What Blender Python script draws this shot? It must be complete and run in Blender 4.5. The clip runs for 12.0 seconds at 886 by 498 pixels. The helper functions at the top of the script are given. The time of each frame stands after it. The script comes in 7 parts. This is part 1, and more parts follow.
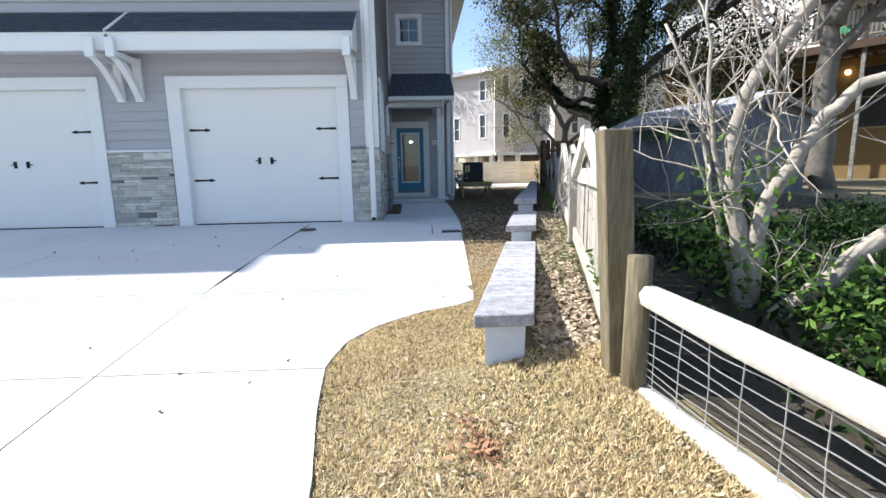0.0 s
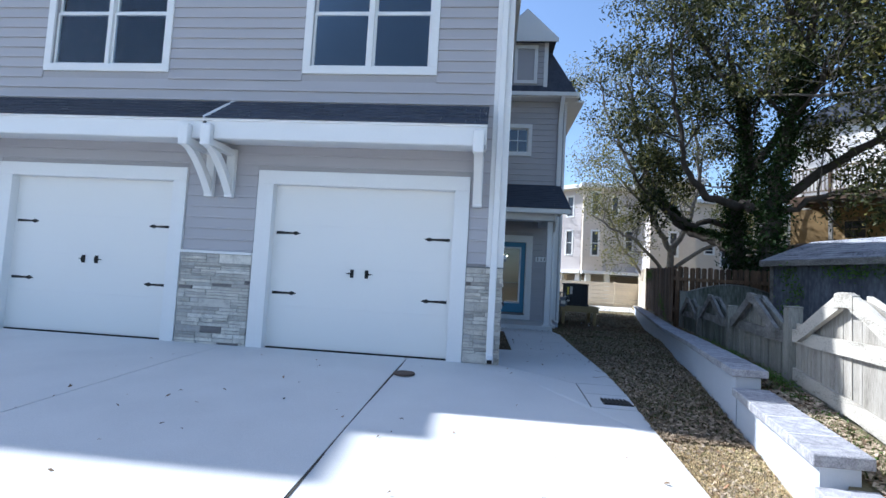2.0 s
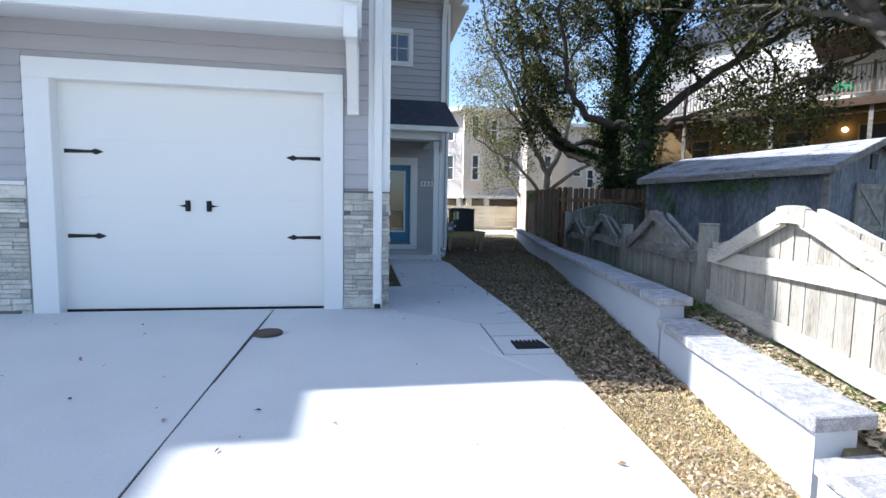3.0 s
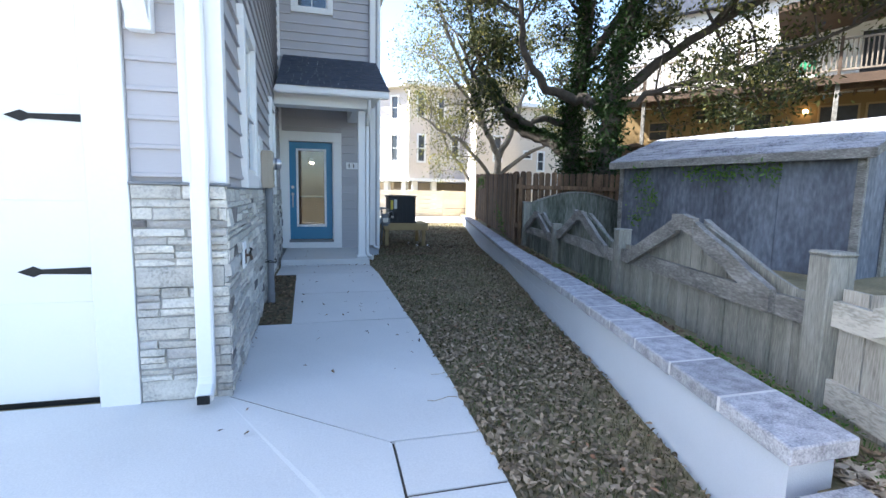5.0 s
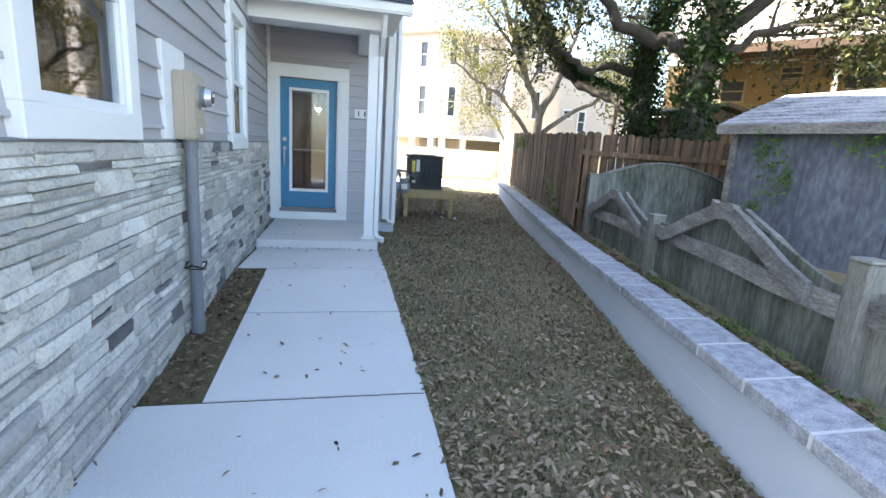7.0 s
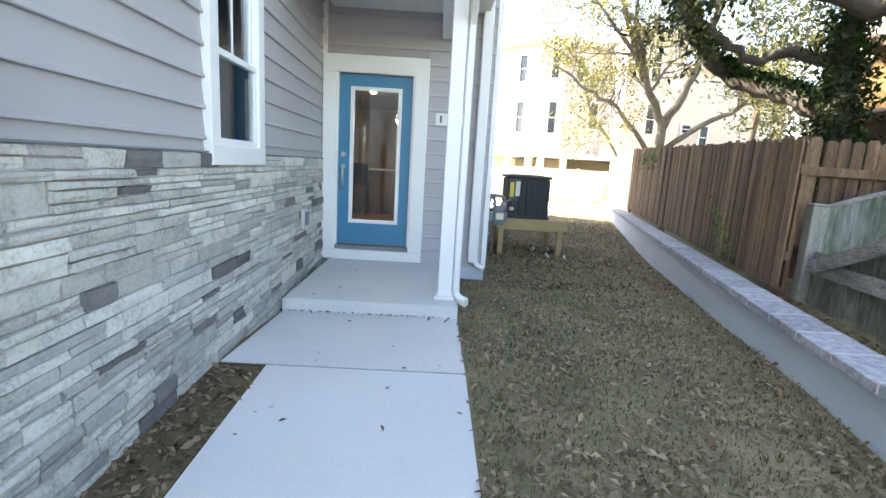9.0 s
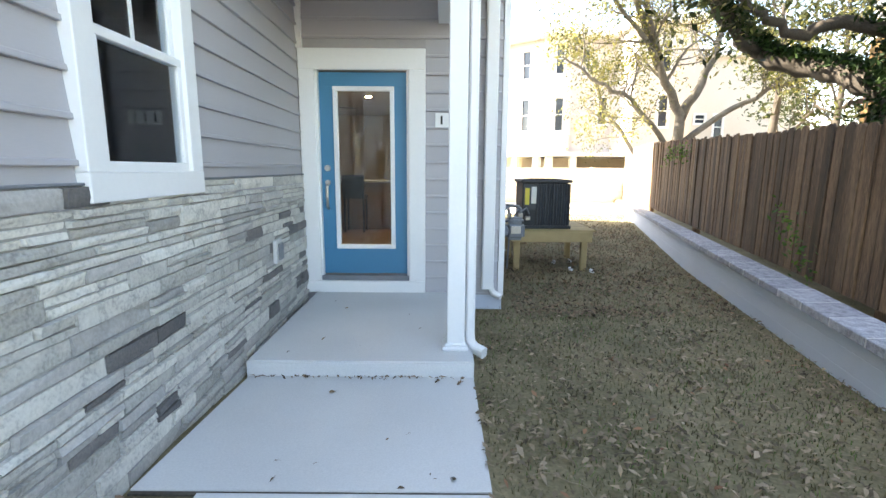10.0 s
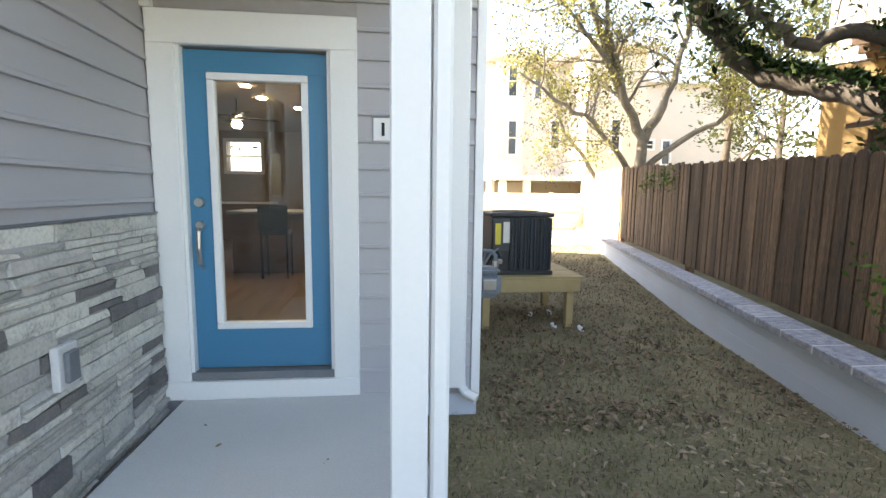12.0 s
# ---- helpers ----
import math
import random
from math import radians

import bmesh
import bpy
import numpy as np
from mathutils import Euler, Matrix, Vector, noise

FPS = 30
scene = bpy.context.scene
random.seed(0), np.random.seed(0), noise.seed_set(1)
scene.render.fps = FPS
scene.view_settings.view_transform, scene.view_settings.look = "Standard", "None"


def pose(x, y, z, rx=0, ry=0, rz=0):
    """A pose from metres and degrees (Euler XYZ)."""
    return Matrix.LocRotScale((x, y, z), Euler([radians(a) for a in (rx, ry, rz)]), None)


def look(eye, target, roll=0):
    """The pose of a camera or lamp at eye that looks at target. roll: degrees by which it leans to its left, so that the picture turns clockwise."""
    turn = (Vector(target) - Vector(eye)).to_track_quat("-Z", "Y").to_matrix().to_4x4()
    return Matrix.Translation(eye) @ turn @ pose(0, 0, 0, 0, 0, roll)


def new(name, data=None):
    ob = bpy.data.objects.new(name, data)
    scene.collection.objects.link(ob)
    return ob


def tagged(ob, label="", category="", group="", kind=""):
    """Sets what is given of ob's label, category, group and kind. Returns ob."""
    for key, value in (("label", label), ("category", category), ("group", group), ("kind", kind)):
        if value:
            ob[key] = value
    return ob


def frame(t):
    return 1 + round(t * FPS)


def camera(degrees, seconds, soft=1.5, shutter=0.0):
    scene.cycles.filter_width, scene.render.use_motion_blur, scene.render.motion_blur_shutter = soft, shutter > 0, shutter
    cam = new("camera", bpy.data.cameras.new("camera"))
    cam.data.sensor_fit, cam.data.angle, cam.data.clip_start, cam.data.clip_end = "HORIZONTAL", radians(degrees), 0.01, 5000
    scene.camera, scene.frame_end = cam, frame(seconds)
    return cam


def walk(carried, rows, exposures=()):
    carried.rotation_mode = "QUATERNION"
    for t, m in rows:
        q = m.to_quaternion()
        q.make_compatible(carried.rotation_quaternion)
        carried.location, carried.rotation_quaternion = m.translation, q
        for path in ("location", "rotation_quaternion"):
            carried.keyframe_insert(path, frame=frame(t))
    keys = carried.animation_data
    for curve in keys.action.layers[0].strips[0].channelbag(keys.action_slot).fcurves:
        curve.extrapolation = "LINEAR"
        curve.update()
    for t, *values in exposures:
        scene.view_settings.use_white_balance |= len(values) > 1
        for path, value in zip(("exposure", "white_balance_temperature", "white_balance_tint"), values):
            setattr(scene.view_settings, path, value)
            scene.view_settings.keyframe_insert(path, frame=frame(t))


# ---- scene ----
cam = camera(86.6, 12.0)
METRES, EYE, TILT, LEAN, TURN = 13.761, 1.5, 0.0, 0.0, -3.3
PATH = [
    (0, (0.183, 0.219, 1.601), (0.275, 2.19, 1.276), -1.1),
    (0.5, (-0.085, 0.686, 1.576), (-0.178, 2.643, 1.171), 2.9),
    (1, (-0.227, 1.163, 1.619), (0.028, 3.136, 1.415), 0.5),
    (1.5, (-0.493, 1.875, 1.749), (-0.608, 3.872, 1.719), 0.4),
    (2, (-0.74, 2.382, 1.868), (-0.937, 4.369, 1.992), 3.2),
    (2.5, (-0.762, 2.97, 1.884), (-0.601, 4.963, 1.899), -2.9),
    (3, (-0.765, 3.594, 1.858), (-0.455, 5.563, 1.695), 1.0),
    (3.5, (-0.639, 4.168, 1.954), (-0.149, 6.106, 1.904), -0.3),
    (3.7, (-0.51, 4.402, 1.968), (-0.005, 6.336, 1.893), 0.6),
    (5.3, (0.065, 6.305, 2.029), (0.593, 8.219, 1.788), 1.0),
    (5.5, (0.115, 6.569, 2.02), (0.69, 8.471, 1.798), 1.7),
    (6, (0.276, 7.115, 2.031), (0.976, 8.971, 1.777), 2.2),
    (6.5, (0.425, 7.718, 2.06), (0.988, 9.604, 1.701), 4.8),
    (7, (0.451, 8.31, 2.092), (0.877, 10.22, 1.68), 3.8),
    (7.5, (0.555, 8.905, 2.127), (0.94, 10.841, 1.802), 3.7),
    (7.7, (0.584, 9.127, 2.137), (0.787, 11.087, 1.793), 3.5),
    (9.3, (0.71, 10.948, 2.03), (0.749, 12.916, 1.679), 3.4),
    (9.5, (0.684, 11.124, 2.099), (0.752, 13.092, 1.753), 3.3),
    (10, (0.734, 11.677, 2.105), (0.732, 13.649, 1.767), 0.4),
    (10.5, (0.722, 12.175, 2.12), (0.612, 14.158, 1.886), 1.1),
    (11, (0.72, 12.628, 2.177), (0.831, 14.612, 1.95), 2.3),
    (11.5, (0.775, 13.098, 2.162), (0.674, 15.087, 1.983), 0.4),
    (12, (0.78, 13.452, 2.193), (0.985, 15.426, 1.949), 0.7),
]
walk(cam, [(t, look(eye, target, roll)) for t, eye, target, roll in PATH], exposures=[(0.0, 0.94, 6100, 10), (1.0, 0.64, 5950, 10), (1.5, 0.68, 5650, 10), (2.0, 0.82, 5550, 10), (3.0, 1.14, 5850, 10), (3.5, 1.40, 6000, 10), (5.5, 2.30, 6150, 10), (6.5, 2.62, 6400, 10), (7.5, 3.06, 6950, 10), (9.5, 3.24, 7500, 10), (10.5, 3.24, 7750, 10), (12.0, 3.08, 7950, 12)])

# ---------------------------------------------------------------- light
SUN_TO = Vector((-1.0, 0.27, 1.0)).normalized()
world = bpy.data.worlds.new("sky")
scene.world = world
world.use_nodes = True
wn = world.node_tree.nodes
sky = wn.new("ShaderNodeTexSky")
sky.sky_type = "NISHITA"
sky.sun_disc = False
sky.sun_elevation = math.asin(SUN_TO.z)
sky.sun_rotation = math.atan2(SUN_TO.x, SUN_TO.y)
sky.air_density, sky.dust_density = 1.0, 1.2
world.node_tree.links.new(sky.outputs[0], wn["Background"].inputs[0])
wn["Background"].inputs[1].default_value = 0.13
sun_data = bpy.data.lights.new("sun", "SUN")
sun_data.energy, sun_data.angle, sun_data.color = 4.9, radians(0.53), (1.0, 0.95, 0.87)
sun = new("sun", sun_data)
sun.matrix_world = look(SUN_TO * 60, (0, 0, 0))


# ---------------------------------------------------------------- materials
def nodes_of(name):
    m = bpy.data.materials.new(name)
    m.use_nodes = True
    return m, m.node_tree.nodes, m.node_tree.links, m.node_tree.nodes["Principled BSDF"]


def surface(name, light, dark, scale=3.0, fine=60.0, rough=0.7, bump=0.2, piece=0.0, metal=0.0, stretch=(1, 1, 1), contrast=0.5, spec=0.4, third=None, local=False):
    """A procedural surface: two colours mixed by coarse and fine noise, with relief; piece varies it from object to object."""
    m, n, k, b = nodes_of(name)
    geo = n.new("ShaderNodeNewGeometry")
    pos = geo.outputs["Position"]
    if local:
        tc = n.new("ShaderNodeTexCoord")
        pos = tc.outputs["Object"]
    mp = n.new("ShaderNodeMapping")
    mp.inputs["Scale"].default_value = stretch
    k.new(pos, mp.inputs[0])
    a = n.new("ShaderNodeTexNoise")
    a.inputs["Scale"].default_value, a.inputs["Detail"].default_value = scale, 5
    f = n.new("ShaderNodeTexNoise")
    f.inputs["Scale"].default_value, f.inputs["Detail"].default_value = fine, 4
    k.new(mp.outputs[0], a.inputs[0])
    k.new(mp.outputs[0], f.inputs[0])
    mixf = n.new("ShaderNodeMath")
    mixf.operation = "MULTIPLY_ADD"
    k.new(f.outputs[0], mixf.inputs[0])
    mixf.inputs[1].default_value = 0.5
    half = n.new("ShaderNodeMath")
    half.operation = "MULTIPLY"
    half.inputs[1].default_value = 0.5
    k.new(a.outputs[0], half.inputs[0])
    k.new(half.outputs[0], mixf.inputs[2])
    ramp = n.new("ShaderNodeValToRGB")
    ramp.color_ramp.elements[0].position = 0.5 - 0.35 * (1 - contrast)
    ramp.color_ramp.elements[1].position = 0.5 + 0.35 * (1 - contrast)
    ramp.color_ramp.elements[0].color = (*dark, 1)
    ramp.color_ramp.elements[1].color = (*light, 1)
    if third:
        e = ramp.color_ramp.elements.new(0.5)
        e.color = (*third, 1)
    k.new(mixf.outputs[0], ramp.inputs[0])
    colour = ramp.outputs[0]
    if piece:
        info = n.new("ShaderNodeObjectInfo")
        hsv = n.new("ShaderNodeHueSaturation")
        mr = n.new("ShaderNodeMapRange")
        mr.inputs["To Min"].default_value, mr.inputs["To Max"].default_value = 1 - piece, 1 + piece
        k.new(info.outputs["Random"], mr.inputs["Value"])
        k.new(mr.outputs[0], hsv.inputs["Value"])
        k.new(colour, hsv.inputs["Color"])
        colour = hsv.outputs[0]
    k.new(colour, b.inputs["Base Color"])
    b.inputs["Roughness"].default_value, b.inputs["Metallic"].default_value = rough, metal
    b.inputs["Specular IOR Level"].default_value = spec
    if bump:
        bp = n.new("ShaderNodeBump")
        bp.inputs["Strength"].default_value, bp.inputs["Distance"].default_value = bump, 0.01
        k.new(mixf.outputs[0], bp.inputs["Height"])
        k.new(bp.outputs[0], b.inputs["Normal"])
    return m


def glass_pane(name, tint=(0.85, 0.9, 0.92), index=1.62):
    """Window glass: clear, with a mirror coat that grows at grazing angles."""
    m, n, k, b = nodes_of(name)
    out = n["Material Output"]
    tr = n.new("ShaderNodeBsdfTransparent")
    tr.inputs[0].default_value = (*tint, 1)
    gl = n.new("ShaderNodeBsdfGlossy")
    gl.inputs["Roughness"].default_value = 0.02
    gl.inputs["Color"].default_value = (0.95, 0.97, 1, 1)
    fr = n.new("ShaderNodeFresnel")
    fr.inputs[0].default_value = index
    mx = n.new("ShaderNodeMixShader")
    k.new(fr.outputs[0], mx.inputs[0])
    k.new(tr.outputs[0], mx.inputs[1])
    k.new(gl.outputs[0], mx.inputs[2])
    k.new(mx.outputs[0], out.inputs[0])
    return m


def lamp_glow(name, colour, strength):
    m, n, k, b = nodes_of(name)
    b.inputs["Emission Color"].default_value = (*colour, 1)
    b.inputs["Emission Strength"].default_value = strength
    return m


def leaf_material(name, a, b2, rough=0.55, through_light=0.35, spec=0.3):
    m, n, k, b = nodes_of(name)
    geo = n.new("ShaderNodeNewGeometry")
    ramp = n.new("ShaderNodeValToRGB")
    ramp.color_ramp.elements[0].color = (*a, 1)
    ramp.color_ramp.elements[1].color = (*b2, 1)
    k.new(geo.outputs["Random Per Island"], ramp.inputs[0])
    k.new(ramp.outputs[0], b.inputs["Base Color"])
    b.inputs["Roughness"].default_value = rough
    b.inputs["Specular IOR Level"].default_value = spec
    t = n.new("ShaderNodeBsdfTranslucent")
    k.new(ramp.outputs[0], t.inputs[0])
    mx = n.new("ShaderNodeMixShader")
    mx.inputs[0].default_value = through_light
    k.new(b.outputs[0], mx.inputs[1])
    k.new(t.outputs[0], mx.inputs[2])
    k.new(mx.outputs[0], n["Material Output"].inputs[0])
    return m


M_CONC = surface("concrete", (0.70, 0.695, 0.675), (0.53, 0.53, 0.52), 0.9, 110, 0.85, 0.15, piece=0.03, contrast=0.35)
M_STUCCO = surface("wall_render", (0.59, 0.63, 0.70), (0.49, 0.525, 0.59), 1.5, 160, 0.9, 0.35, contrast=0.2)
M_CAP = surface("cap_stone", (0.49, 0.49, 0.52), (0.20, 0.20, 0.22), 16, 110, 0.88, 0.8, piece=0.14, contrast=0.6)
M_GROUND = surface("lawn_soil", (0.30, 0.24, 0.14), (0.10, 0.085, 0.045), 2.2, 45, 0.95, 0.9, contrast=0.45, third=(0.19, 0.158, 0.086))
M_MULCH = surface("mulch", (0.17, 0.135, 0.07), (0.05, 0.042, 0.022), 9, 70, 0.95, 1.0, contrast=0.5)
M_SIDING = surface("vinyl_siding", (0.43, 0.42, 0.435), (0.39, 0.38, 0.395), 0.8, 30, 0.5, 0.03, piece=0.025, stretch=(1, 1, 8), contrast=0.1)
M_BACK = surface("wall_sheathing", (0.40, 0.39, 0.40), (0.36, 0.35, 0.36), 1, 20, 0.8, 0.05)
M_TRIM = surface("white_trim", (0.80, 0.80, 0.79), (0.74, 0.74, 0.73), 1.5, 40, 0.45, 0.04, contrast=0.1)
M_GDOOR = surface("garage_door_white", (0.80, 0.79, 0.76), (0.77, 0.76, 0.73), 0.8, 60, 0.5, 0.05, contrast=0.1)
M_STONE = surface("ledge_stone", (0.62, 0.60, 0.54), (0.28, 0.275, 0.255), 9, 60, 0.85, 1.0, piece=0.28, contrast=0.45, third=(0.52, 0.50, 0.45))
M_STONE_MID = surface("mid_ledge_stone", (0.50, 0.48, 0.45), (0.30, 0.29, 0.27), 9, 60, 0.85, 0.8, piece=0.2, contrast=0.4)
M_STONE_DARK = surface("dark_ledge_stone", (0.22, 0.20, 0.185), (0.095, 0.095, 0.10), 8, 70, 0.85, 0.7, piece=0.2, contrast=0.3)
M_MORTAR = surface("stone_joint", (0.40, 0.385, 0.355), (0.27, 0.26, 0.24), 5, 80, 0.95, 0.5)
M_SHINGLE = surface("asphalt_shingle", (0.075, 0.085, 0.11), (0.03, 0.035, 0.05), 6, 220, 0.9, 0.5, piece=0.25, contrast=0.4)
M_BLACK = surface("black_iron", (0.03, 0.03, 0.03), (0.018, 0.018, 0.018), 8, 60, 0.5, 0.1, metal=0.6)
M_BLUE = surface("teal_door_paint", (0.045, 0.21, 0.36), (0.038, 0.185, 0.32), 1.5, 60, 0.4, 0.05, contrast=0.1)
M_NICKEL = surface("satin_nickel", (0.6, 0.58, 0.55), (0.5, 0.48, 0.46), 6, 60, 0.3, 0.02, metal=1.0)
M_GLASS = glass_pane("window_glass")
M_DOORGLASS = glass_pane("door_glass", (0.9, 0.92, 0.92), 1.6)
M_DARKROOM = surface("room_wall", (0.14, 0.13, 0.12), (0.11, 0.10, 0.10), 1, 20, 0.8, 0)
M_FENCE = surface("weathered_wood", (0.38, 0.36, 0.315), (0.10, 0.10, 0.085), 1.6, 26, 0.9, 0.6, piece=0.15, stretch=(6, 6, 0.6), contrast=0.4, third=(0.23, 0.222, 0.19))
# bleached wood of the first two panels, lightened further for the sun on them
M_FENCE_SUNLIT = surface("sunlit_pale_wood", (0.46, 0.43, 0.38), (0.15, 0.137, 0.112), 1.6, 26, 0.9, 0.7, piece=0.12, stretch=(6, 6, 0.6), contrast=0.42, third=(0.34, 0.316, 0.275))
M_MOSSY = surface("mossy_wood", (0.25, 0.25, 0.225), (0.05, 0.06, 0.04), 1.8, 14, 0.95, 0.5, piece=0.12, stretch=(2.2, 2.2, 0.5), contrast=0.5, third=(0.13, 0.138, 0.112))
M_RAIL = surface("weathered_rail_wood", (0.38, 0.365, 0.34), (0.07, 0.066, 0.06), 1.7, 17, 0.9, 0.8, piece=0.15, stretch=(6, 0.6, 5), contrast=0.4, third=(0.19, 0.18, 0.162))
# rails of the same two panels, with the sunlight put into the colour
M_RAIL_SUNLIT = surface("sunlit_pale_rail_wood", (0.50, 0.465, 0.41), (0.19, 0.175, 0.145), 1.7, 20, 0.9, 0.7, piece=0.10, stretch=(6, 0.6, 5), contrast=0.4, third=(0.47, 0.44, 0.38))
M_PALE = surface("sun_bleached_rail", (0.62, 0.59, 0.54), (0.42, 0.39, 0.34), 2.5, 40, 0.85, 0.5, piece=0.06, contrast=0.4)
M_BROWN = surface("brown_fence_wood", (0.25, 0.15, 0.082), (0.03, 0.021, 0.015), 1.8, 24, 0.85, 0.6, piece=0.45, stretch=(6, 6, 0.5), contrast=0.45, third=(0.115, 0.07, 0.041))
M_POST = surface("treated_post_wood", (0.215, 0.178, 0.112), (0.05, 0.041, 0.023), 1.4, 16, 0.85, 0.9, piece=0.1, stretch=(4, 4, 0.45), contrast=0.38, third=(0.115, 0.094, 0.054))
M_NEWWOOD = surface("new_pine", (0.48, 0.36, 0.18), (0.34, 0.24, 0.11), 1.5, 30, 0.75, 0.3, piece=0.1, stretch=(4, 0.6, 4), contrast=0.3)
M_SHEDWALL = surface("shed_panel", (0.22, 0.24, 0.275), (0.06, 0.065, 0.078), 1.1, 13, 0.85, 0.3, piece=0.04, stretch=(1.3, 1.3, 0.5), contrast=0.45, third=(0.12, 0.13, 0.155))
M_SHEDROOF = surface("pale_shingle", (0.44, 0.455, 0.50), (0.09, 0.095, 0.115), 2.2, 26, 0.9, 0.5, piece=0.12, stretch=(1, 1, 3), contrast=0.6, third=(0.36, 0.375, 0.42))
M_BARK = surface("grey_bark", (0.22, 0.20, 0.175), (0.07, 0.062, 0.052), 5, 50, 0.95, 1.0, contrast=0.4)
M_DARKBARK = surface("dark_bark", (0.10, 0.085, 0.07), (0.035, 0.03, 0.025), 6, 50, 0.95, 1.0, contrast=0.4)
M_PALEBARK = surface("pale_bark", (0.48, 0.43, 0.36), (0.22, 0.19, 0.155), 4, 40, 0.9, 0.8, contrast=0.4)
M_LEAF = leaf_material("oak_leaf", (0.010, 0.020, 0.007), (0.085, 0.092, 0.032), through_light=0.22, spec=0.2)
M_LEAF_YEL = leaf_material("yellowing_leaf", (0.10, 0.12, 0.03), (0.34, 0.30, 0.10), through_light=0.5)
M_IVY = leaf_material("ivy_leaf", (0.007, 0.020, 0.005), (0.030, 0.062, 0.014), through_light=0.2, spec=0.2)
M_WEED = leaf_material("weed_leaf", (0.05, 0.12, 0.02), (0.16, 0.27, 0.05))
M_DRY = leaf_material("dry_leaf", (0.045, 0.03, 0.017), (0.33, 0.225, 0.14), 0.85, 0.1)
# dead leaf lightened for the ground that lies in sun
M_SUNLITLEAF = leaf_material("sunlit_leaf", (0.22, 0.165, 0.11), (0.66, 0.54, 0.40), 0.85, 0.15)
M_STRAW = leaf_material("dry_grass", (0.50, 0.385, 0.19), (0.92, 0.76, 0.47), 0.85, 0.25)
M_WIRE = surface("galvanised_wire", (0.55, 0.55, 0.54), (0.40, 0.40, 0.40), 8, 60, 0.45, 0.05, metal=0.7)
M_GREYMETAL = surface("grey_pipe", (0.20, 0.21, 0.23), (0.15, 0.16, 0.17), 4, 60, 0.55, 0.05)
M_BOX = surface("beige_metal_box", (0.42, 0.36, 0.28), (0.37, 0.32, 0.25), 2, 60, 0.5, 0.03)
M_ACBLACK = surface("dark_grille", (0.035, 0.037, 0.04), (0.02, 0.02, 0.022), 6, 60, 0.5, 0.05)
M_YELLOW = surface("tan_wall", (0.21, 0.14, 0.06), (0.16, 0.105, 0.045), 1.0, 20, 0.85, 0.1, contrast=0.3)
M_WHITEWALL = surface("white_far_siding", (0.78, 0.76, 0.72), (0.70, 0.68, 0.64), 1, 15, 0.7, 0.05, stretch=(1, 1, 9))
M_LILAC = surface("pale_far_siding", (0.60, 0.56, 0.55), (0.54, 0.50, 0.49), 0.6, 9, 0.7, 0.05, stretch=(0.6, 0.6, 8))
M_CREAM = surface("cream_far_wall", (0.70, 0.62, 0.53), (0.63, 0.55, 0.47), 0.6, 9, 0.75, 0.05)
M_DECK = surface("deck_timber", (0.11, 0.07, 0.045), (0.05, 0.032, 0.022), 2, 30, 0.85, 0.3, contrast=0.3)
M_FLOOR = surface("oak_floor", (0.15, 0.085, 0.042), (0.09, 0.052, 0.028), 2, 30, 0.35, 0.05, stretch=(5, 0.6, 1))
M_PALEFENCE = surface("pale_far_fence", (0.72, 0.64, 0.51), (0.58, 0.50, 0.39), 1.5, 20, 0.85, 0.2, piece=0.08)


# ---------------------------------------------------------------- building helpers
def thing(name, place, label, category, group="", kind=""):
    e = new(name)
    e.location = place
    e.empty_display_size = 0.1
    return tagged(e, label, category, group, kind)


def link_mesh(name, me, parent=None, label=""):
    ob = new(name, me)
    if parent:
        ob.parent = parent
        if parent.data is None:
            ob.matrix_parent_inverse = Matrix.Translation(-Vector(parent.location))
    if label:
        ob["label"] = label
    return ob


def part(name, bm, material, parent=None, label="", smooth=False):
    me = bpy.data.meshes.new(name)
    bm.normal_update()
    bm.to_mesh(me)
    bm.free()
    me.materials.append(material)
    if smooth:
        me.polygons.foreach_set("use_smooth", [True] * len(me.polygons))
    return link_mesh(name, me, parent, label)


def mesh_part(name, verts, faces, material, parent=None, label="", smooth=False):
    me = bpy.data.meshes.new(name)
    me.from_pydata(verts, [], faces)
    me.materials.append(material)
    if smooth:
        me.polygons.foreach_set("use_smooth", [True] * len(me.polygons))
    me.update()
    return link_mesh(name, me, parent, label)


CUBE_F = ((0, 3, 2, 1), (4, 5, 6, 7), (0, 1, 5, 4), (1, 2, 6, 5), (2, 3, 7, 6), (3, 0, 4, 7))


def hexa(bm, p):
    v = [bm.verts.new(q) for q in p]
    fs = [bm.faces.new([v[i] for i in f]) for f in CUBE_F]
    return v, fs


def box(bm, x0, x1, y0, y1, z0, z1, m=None):
    p = [(x0, y0, z0), (x1, y0, z0), (x1, y1, z0), (x0, y1, z0), (x0, y0, z1), (x1, y0, z1), (x1, y1, z1), (x0, y1, z1)]
    if m is not None:
        p = [m @ Vector(q) for q in p]
    return hexa(bm, p)


def bevel_all(bm, w, seg=1):
    bmesh.ops.bevel(bm, geom=bm.edges[:], offset=w, segments=seg, affect="EDGES", clamp_overlap=True)
    return bm


def block(x0, x1, y0, y1, z0, z1, bevel=0.0, m=None, seg=1):
    bm = bmesh.new()
    box(bm, min(x0, x1), max(x0, x1), min(y0, y1), max(y0, y1), min(z0, z1), max(z0, z1), m)
    if bevel:
        bevel_all(bm, bevel, seg)
    return bm


